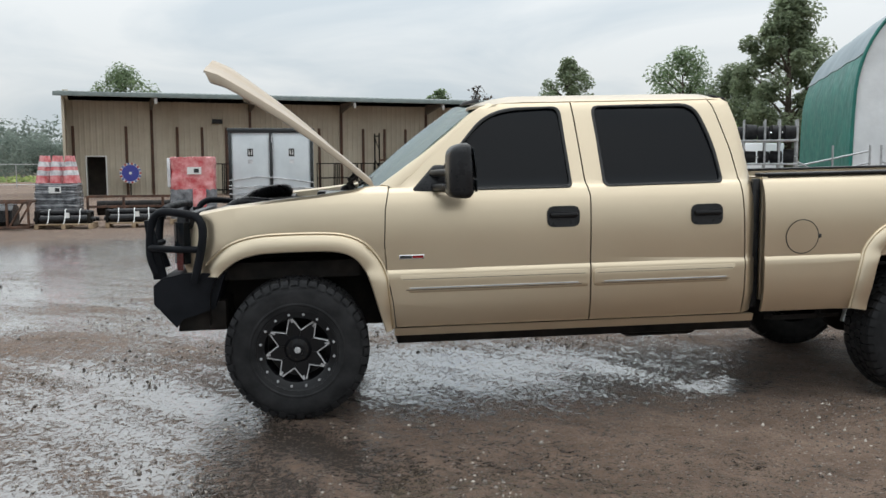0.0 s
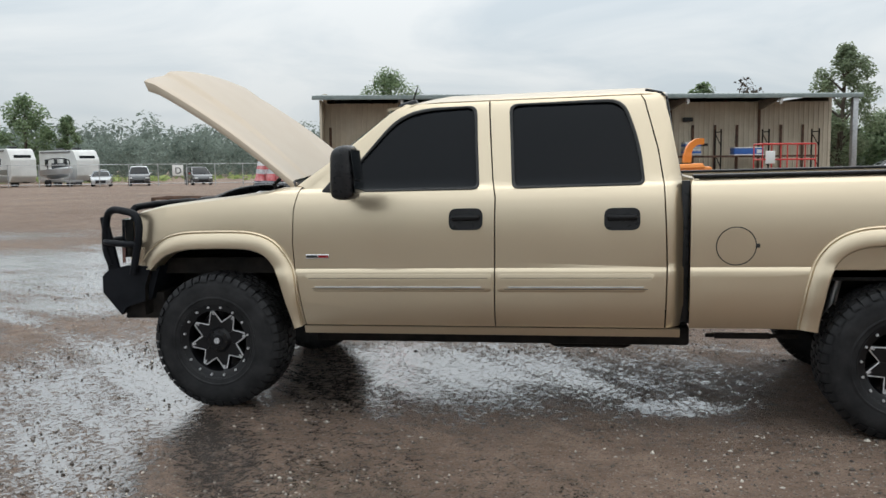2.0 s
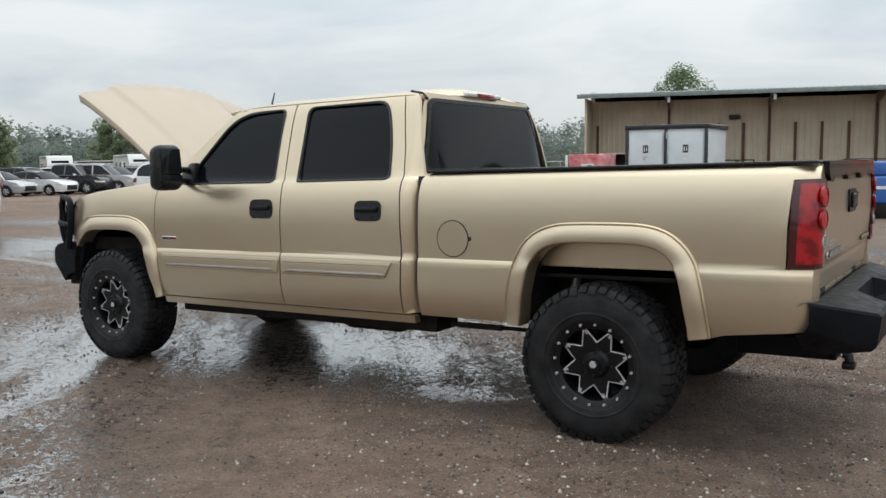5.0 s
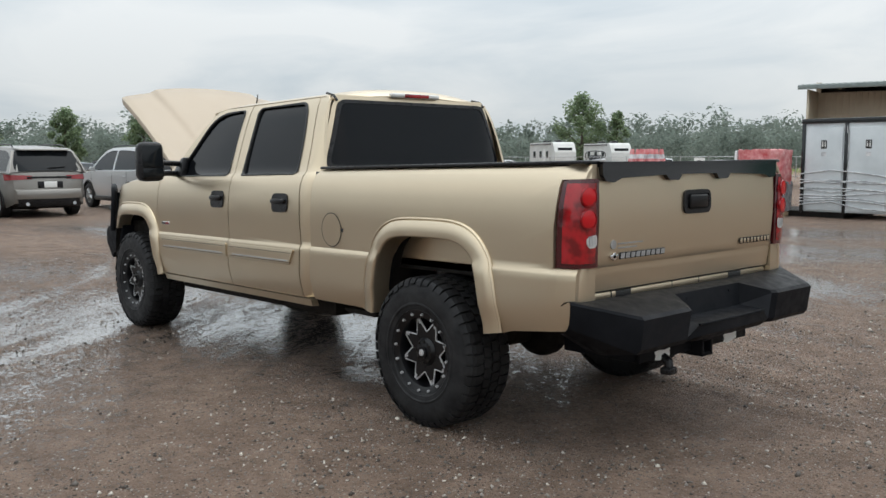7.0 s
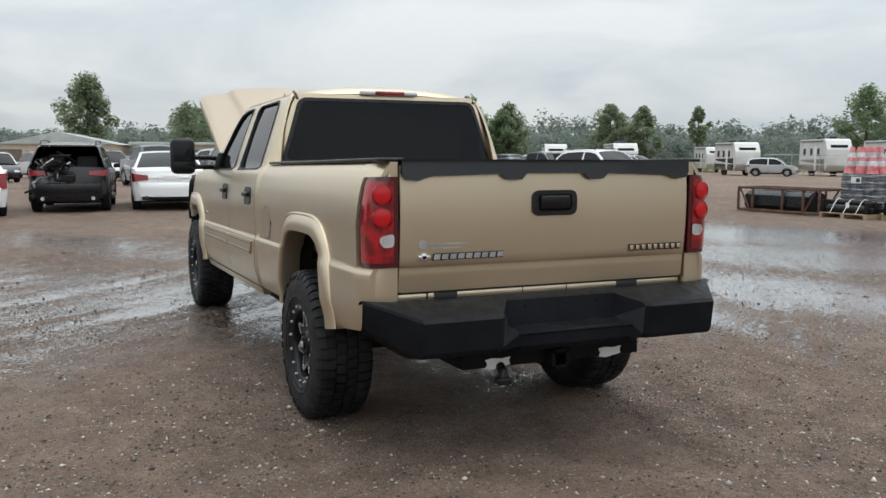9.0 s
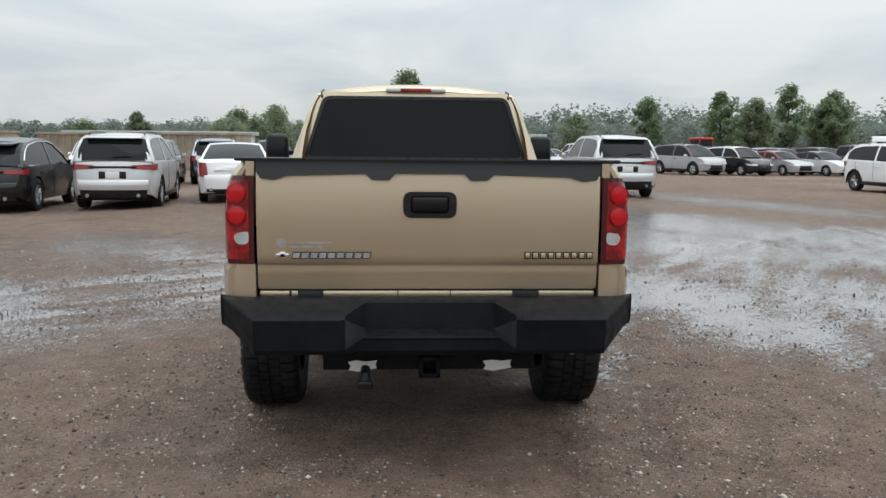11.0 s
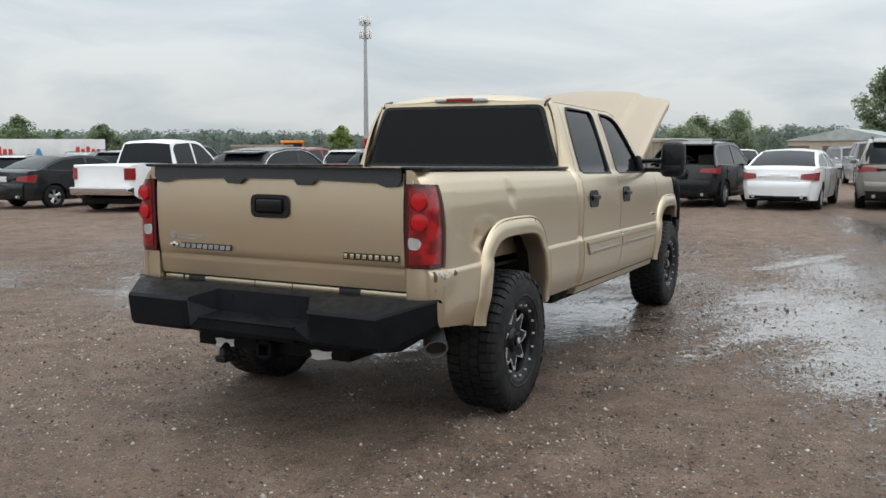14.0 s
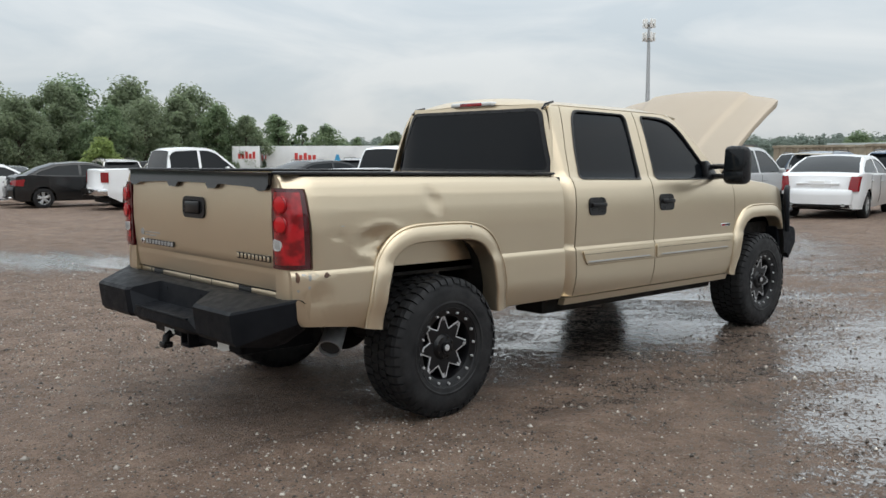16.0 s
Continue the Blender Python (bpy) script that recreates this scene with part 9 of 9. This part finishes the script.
# x, y, height, width, leaves, fullness, lowest branch
TREES_WEST = [
    (-91.9, 66.2, 8.5, 7.0, M_leaf_dark, 1.1, 0.10, "dense dark tree beyond the campers"),
    (-88.0, 68.5, 8.0, 5.0, M_leaf_dark, 0.9, 0.15, "dark tree beside a denser one"),
    (-92.7, 81.5, 8.8, 3.6, M_leaf, 0.55, 0.45, "thin tree with an open crown"),
    (-77.5, 96.8, 11.0, 8.5, M_leaf, 0.9, 0.15, "tall airy poplar-like tree"),
    (-73.0, 99.0, 8.6, 4.5, M_leaf, 0.7, 0.2, "airy tree beside a taller one"),
]
TREES_WEST_LINE = [
    (-112.2, 2.1, 11.4, 8.2, M_leaf_dark, 1.2, 0.12, "tall round dark green broadleaf tree"),
    (-102.2, 13.2, 7.4, 7.5, M_leaf_dark, 1.0, 0.10, "broad dark green tree beyond the cars"),
    (-99.3, 54.0, 7.8, 5.0, M_leaf, 0.9, 0.15, "green tree beyond the campers"),
    (-108.0, 33.6, 8.0, 5.2, M_leaf, 1.0, 0.1, "pointed green tree in a line"),
    (-106.9, 43.4, 8.9, 5.5, M_leaf, 0.9, 0.1, "airy green tree in a line"),
    (-101.7, 45.7, 7.6, 6.0, M_leaf_dark, 1.2, 0.06, "dark green tree in a line"),
    (-106.5, 52.0, 10.0, 6.0, M_leaf, 0.8, 0.2, "tall airy tree in a line"),
    (-100.5, 55.5, 8.6, 6.5, M_leaf_dark, 1.1, 0.06, "dark green tree in a line"),
    (-106.8, 15.0, 7.2, 6.6, M_leaf_dark, 1.1, 0.08, "broad dark tree behind the row"),
    (-107.5, 24.5, 5.6, 6.0, M_leaf_dark, 1.0, 0.05, "dark green tree in a line"),
]
TREES_WOOD_EDGE = [
    (-15.0, -72.5, 7.4, 7.0, M_leaf, 1.2, 0.04, "green tree at the edge of the wood"),
    (-19.4, -71.4, 7.6, 6.5, M_leaf_dark, 1.3, 0.04, "dark green tree at the edge of the wood"),
    (-23.6, -74.2, 9.2, 7.0, M_leaf_dark, 1.3, 0.04, "tall dark conifer-like tree"),
    (-25.8, -69.4, 7.0, 6.0, M_leaf, 1.2, 0.04, "green tree at the edge of the wood"),
    (-29.2, -69.7, 7.6, 7.0, M_leaf_dark, 1.3, 0.04, "dark green tree at the edge of the wood"),
    (-34.0, -71.8, 8.2, 6.5, M_leaf_dark, 1.3, 0.04, "dark green tree at the edge of the wood"),
    (-36.0, -68.7, 7.4, 5.5, M_leaf, 1.2, 0.04, "green tree at the edge of the wood"),
    (-38.2, -67.8, 6.5, 4.6, M_leaf_dark, 1.0, 0.05, "small dark tree at the wood's end"),
    (-44.8, -72.4, 6.9, 3.6, M_leaf, 0.5, 0.35, "sparse tree with an open crown"),
    (-46.9, -71.0, 6.2, 2.6, M_leaf, 0.35, 0.35, "sparse young tree with thin crown"),
    (-53.2, -70.1, 4.9, 2.6, M_leaf, 0.3, 0.35, "small tree with half-bare branches"),
    (-56.5, -67.8, 5.4, 5.0, M_leaf_dark, 0.9, 0.12, "round green tree behind the trailers"),
    (-41.5, -73.0, 6.6, 6.0, M_leaf, 1.1, 0.04, "green tree at the wood's end"),
]
TREES_WOOD_DEEP = [
    (-11.5, -77.0, 9.2, 10.1, M_leaf, 1.2, 0.04, "tall green tree deep in the wood"),
    (-17.5, -79.0, 10.4, 11.5, M_leaf_dark, 1.3, 0.04, "tall dark tree deep in the wood"),
    (-26.5, -79.0, 9.6, 11.5, M_leaf, 1.3, 0.04, "tall green tree deep in the wood"),
    (-31.5, -77.5, 9.8, 10.8, M_leaf_dark, 1.3, 0.04, "tall dark tree deep in the wood"),
    (-37.5, -77.0, 9.4, 10.8, M_leaf_dark, 1.3, 0.04, "broad dark tree deep in the wood"),
    (-5.0, -78.0, 9.8, 9.0, M_leaf_dark, 1.3, 0.04, "tall dark tree deep in the wood"),
    (-46.7, -75.4, 7.2, 5.0, M_leaf, 0.7, 0.2, "airy tree behind the trailers"),
    (-58.0, -82.0, 6.5, 7.0, M_leaf, 1.0, 0.08, "green tree behind the trailers"),
]
TREES_EAST = [
    (29.6, 54.4, 13.5, 8.0, M_leaf_dark, 1.5, 0.06, "tall dense dark green tree"),
    (25.7, 63.8, 10.8, 8.6, M_leaf, 0.9, 0.10, "airy broad tree with sky showing through"),
    (28.0, 59.6, 8.9, 6.5, M_leaf_dark, 1.2, 0.05, "dark bushy tree behind the tent"),
    (22.0, 76.0, 5.4, 7.0, M_leaf, 1.2, 0.03, "low green scrub tree"),
    (25.5, 78.0, 4.9, 7.5, M_leaf_dark, 1.2, 0.03, "low dark scrub tree"),
    (29.0, 72.0, 5.6, 7.0, M_leaf, 1.2, 0.03, "low green scrub tree"),
    (32.5, 66.0, 5.8, 7.0, M_leaf_light, 1.2, 0.03, "bright green scrub tree"),
    (18.0, 80.0, 6.0, 7.5, M_leaf_dark, 1.2, 0.03, "dark scrub tree beyond the building"),
    (34.5, 55.0, 9.5, 7.0, M_leaf, 1.2, 0.05, "green tree behind the tent"),
    (17.4, 71.7, 11.0, 6.0, M_leaf_dark, 0.9, 0.2, "poplar-like tree beyond the building"),
]
TREES_NORTH = [
    (-21.0, 72.5, 10.0, 7.5, M_leaf, 0.8, 0.3, "tree crown rising over the roof"),
    (7.5, 88.5, 9.8, 4.5, M_leaf, 0.6, 0.3, "small crown over the roof"),
    (12.5, 90.0, 10.2, 5.0, M_bark, 0.14, 0.4, "bare grey tree over the roof"),
]
TREES_SOUTH_WEST = [
    (-15.7, -46.2, 3.1, 3.6, M_leaf_light, 1.0, 0.05, "bright yellow-green bush behind the cars"),
    (-39.5, -27.7, 2.9, 2.2, M_leaf_light, 0.6, 0.1, "pale sapling behind the cars"),
    (-106.6, -38.0, 4.6, 6.5, M_leaf, 1.0, 0.05, "low green tree far off"),
    (-98.7, -29.6, 5.3, 3.6, M_leaf_dark, 1.0, 0.05, "small pointed dark tree"),
    (-110.9, -21.3, 4.6, 9.0, M_leaf_dark, 1.2, 0.05, "broad low dark tree"),
    (-122.0, -16.8, 7.0, 9.0, M_leaf_dark, 1.1, 0.05, "broad dark tree beyond the bins"),
    (-121.0, -21.5, 6.3, 8.0, M_leaf_dark, 1.1, 0.05, "dark tree beyond the bins"),
]
TREES = TREES_WEST + TREES_WEST_LINE + TREES_WOOD_EDGE + TREES_WOOD_DEEP + TREES_EAST + TREES_NORTH + TREES_SOUTH_WEST
for i, (x, y, h, w, mt, thin, low, lb) in enumerate(TREES):
    tree(x, y, h + 0.3, w, 100 + i, mt, lb, thin, low)

# a belt of woods all round, and wooded hills behind it
g = np.random.default_rng(5)
for nm, count, d0, d1, h0, h1, per, sz, lbl in (("far_woods", 1250, 145, 205, 4.8, 7.8, 66, 0.29, "misty mixed woods beyond the yard"), ("wooded_hills", 900, 330, 430, 11.0, 22.0, 60, 0.85, "hazy wooded hills on the horizon")):
    cs, rs = [], []
    for k in range(count):
        # none where the steel building hides them
        a = math.radians(75 + 225 * (k + g.random()) / count) if nm == "far_woods" else 2 * math.pi * (k + g.random()) / count
        d = d0 + (d1 - d0) * g.random()
        swell = 0.5 + 0.5 * math.sin(a * 3 + 1.0) * math.sin(a * 7 + 0.4)
        # lowest over the open side of the yard
        deg_ = math.degrees(a) % 360
        low_ = 0.45 + 0.55 * float(smooth(np.array((186 - deg_) / 22))) if deg_ > 90 else 0.7
        low_ = low_ if nm == "wooded_hills" else 0.55 + 0.45 * low_
        hh = low_ * h0 + low_ * (h1 - h0) * (0.35 * swell + 0.65 * g.random() * (0.5 + 0.5 * swell))
        for q in range(5):
            f = (q + 0.5) / 5
            cs.append((d * math.cos(a) + g.normal() * hh * 0.15, d * math.sin(a) + g.normal() * hh * 0.15, -0.9 + hh * f))
            rs.append(hh * (0.42 if q < 3 else 0.30))
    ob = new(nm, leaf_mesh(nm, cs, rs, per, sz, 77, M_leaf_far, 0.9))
    tagged(ob, lbl, "woods", kind="stuff")
# grass strip at the edge of the gravel
cs, rs = [], []
for k in range(700):
    a = math.radians(95 + 150 * g.random())
    d = 118 + 25 * g.random()
    cs.append((d * math.cos(a), d * math.sin(a), -0.8))
    rs.append(1.2)
tagged(new("verge_grass", leaf_mesh("verge_grass", cs, rs, 14, 0.35, 3, M_grass, 0.5)), "rough green verge at the yard's edge", "grass", kind="stuff")
# loose stones on the near ground
g2 = np.random.default_rng(11)
base_v = np.array([(1, 0, 0), (0, 1, 0), (-1, 0, 0), (0, -1, 0), (0, 0, 1), (0, 0, -1)], dtype=np.float32)
base_f = np.array([(0, 1, 4), (1, 2, 4), (2, 3, 4), (3, 0, 4), (1, 0, 5), (2, 1, 5), (3, 2, 5), (0, 3, 5)], dtype=np.int32)
N = 110000
ang = g2.random(N) * 2 * math.pi
rad = 0.9 + 8.6 * g2.random(N) ** 0.75
px, py = rad * np.cos(ang) + 1.2, rad * np.sin(ang)
# they lie in drifts, and sink where water stands
thick = vnoise(px, py, 0.9, 31) + vnoise(px, py, 0.25, 32) + 0.55 - 0.9 * soaked(px, py)
sel = g2.random(N) < np.clip(thick * 1.6 + 0.05, 0.03, 1.0)
px, py = px[sel], py[sel]
pz = height(px[None, :], py[None, :])[0]
keep = ~((np.abs(px) < 2.9) & (np.abs(py) < 0.75))
px, py, pz = px[keep], py[keep], pz[keep]
N = len(px)
sz = 0.0034 + 0.0075 * g2.random(N) ** 2.5 + 0.012 * g2.random(N) ** 40
sc3 = sz[:, None] * (0.6 + 0.8 * g2.random((N, 3))) * np.array([1, 1, 0.75])
jit = 1 + 0.22 * g2.normal(size=(N, len(base_v), 1))
co = (base_v[None] * jit * sc3[:, None, :] + np.stack([px, py, pz + sz * 0.25], -1)[:, None, :]).reshape(-1, 3).astype(np.float32)
fi = (base_f[None] + (np.arange(N) * len(base_v))[:, None, None]).reshape(-1).astype(np.int32)
me = bpy.data.meshes.new("gravel")
me.vertices.add(len(co))
me.vertices.foreach_set("co", co.ravel())
me.loops.add(len(fi))
me.loops.foreach_set("vertex_index", fi)
me.polygons.add(len(fi) // 3)
me.polygons.foreach_set("loop_start", np.arange(0, len(fi), 3, dtype=np.int32))
me.update(calc_edges=True)
M_stone = mat("wet_stones", (0.2, 0.18, 0.16), 0.4)
sg_ = node(M_stone, "ShaderNodeNewGeometry")
sr_ = M_stone.node_tree.nodes.new("ShaderNodeValToRGB")
sr_.color_ramp.elements[0].color, sr_.color_ramp.elements[1].color = (0.050, 0.037, 0.029, 1), (0.66, 0.60, 0.53, 1)
sp_ = node(M_stone, "ShaderNodeMath")
sp_.operation = "POWER"
link(M_stone, sg_.outputs["Random Per Island"], sp_.inputs[0])
sp_.inputs[1].default_value = 2.6
link(M_stone, sp_.outputs[0], sr_.inputs[0])
link(M_stone, sr_.outputs[0], bsdf(M_stone).inputs["Base Color"])
me.materials.append(M_stone)
tagged(new("gravel", me), "small loose wet stones strewn on the mud", "gravel", kind="stuff")
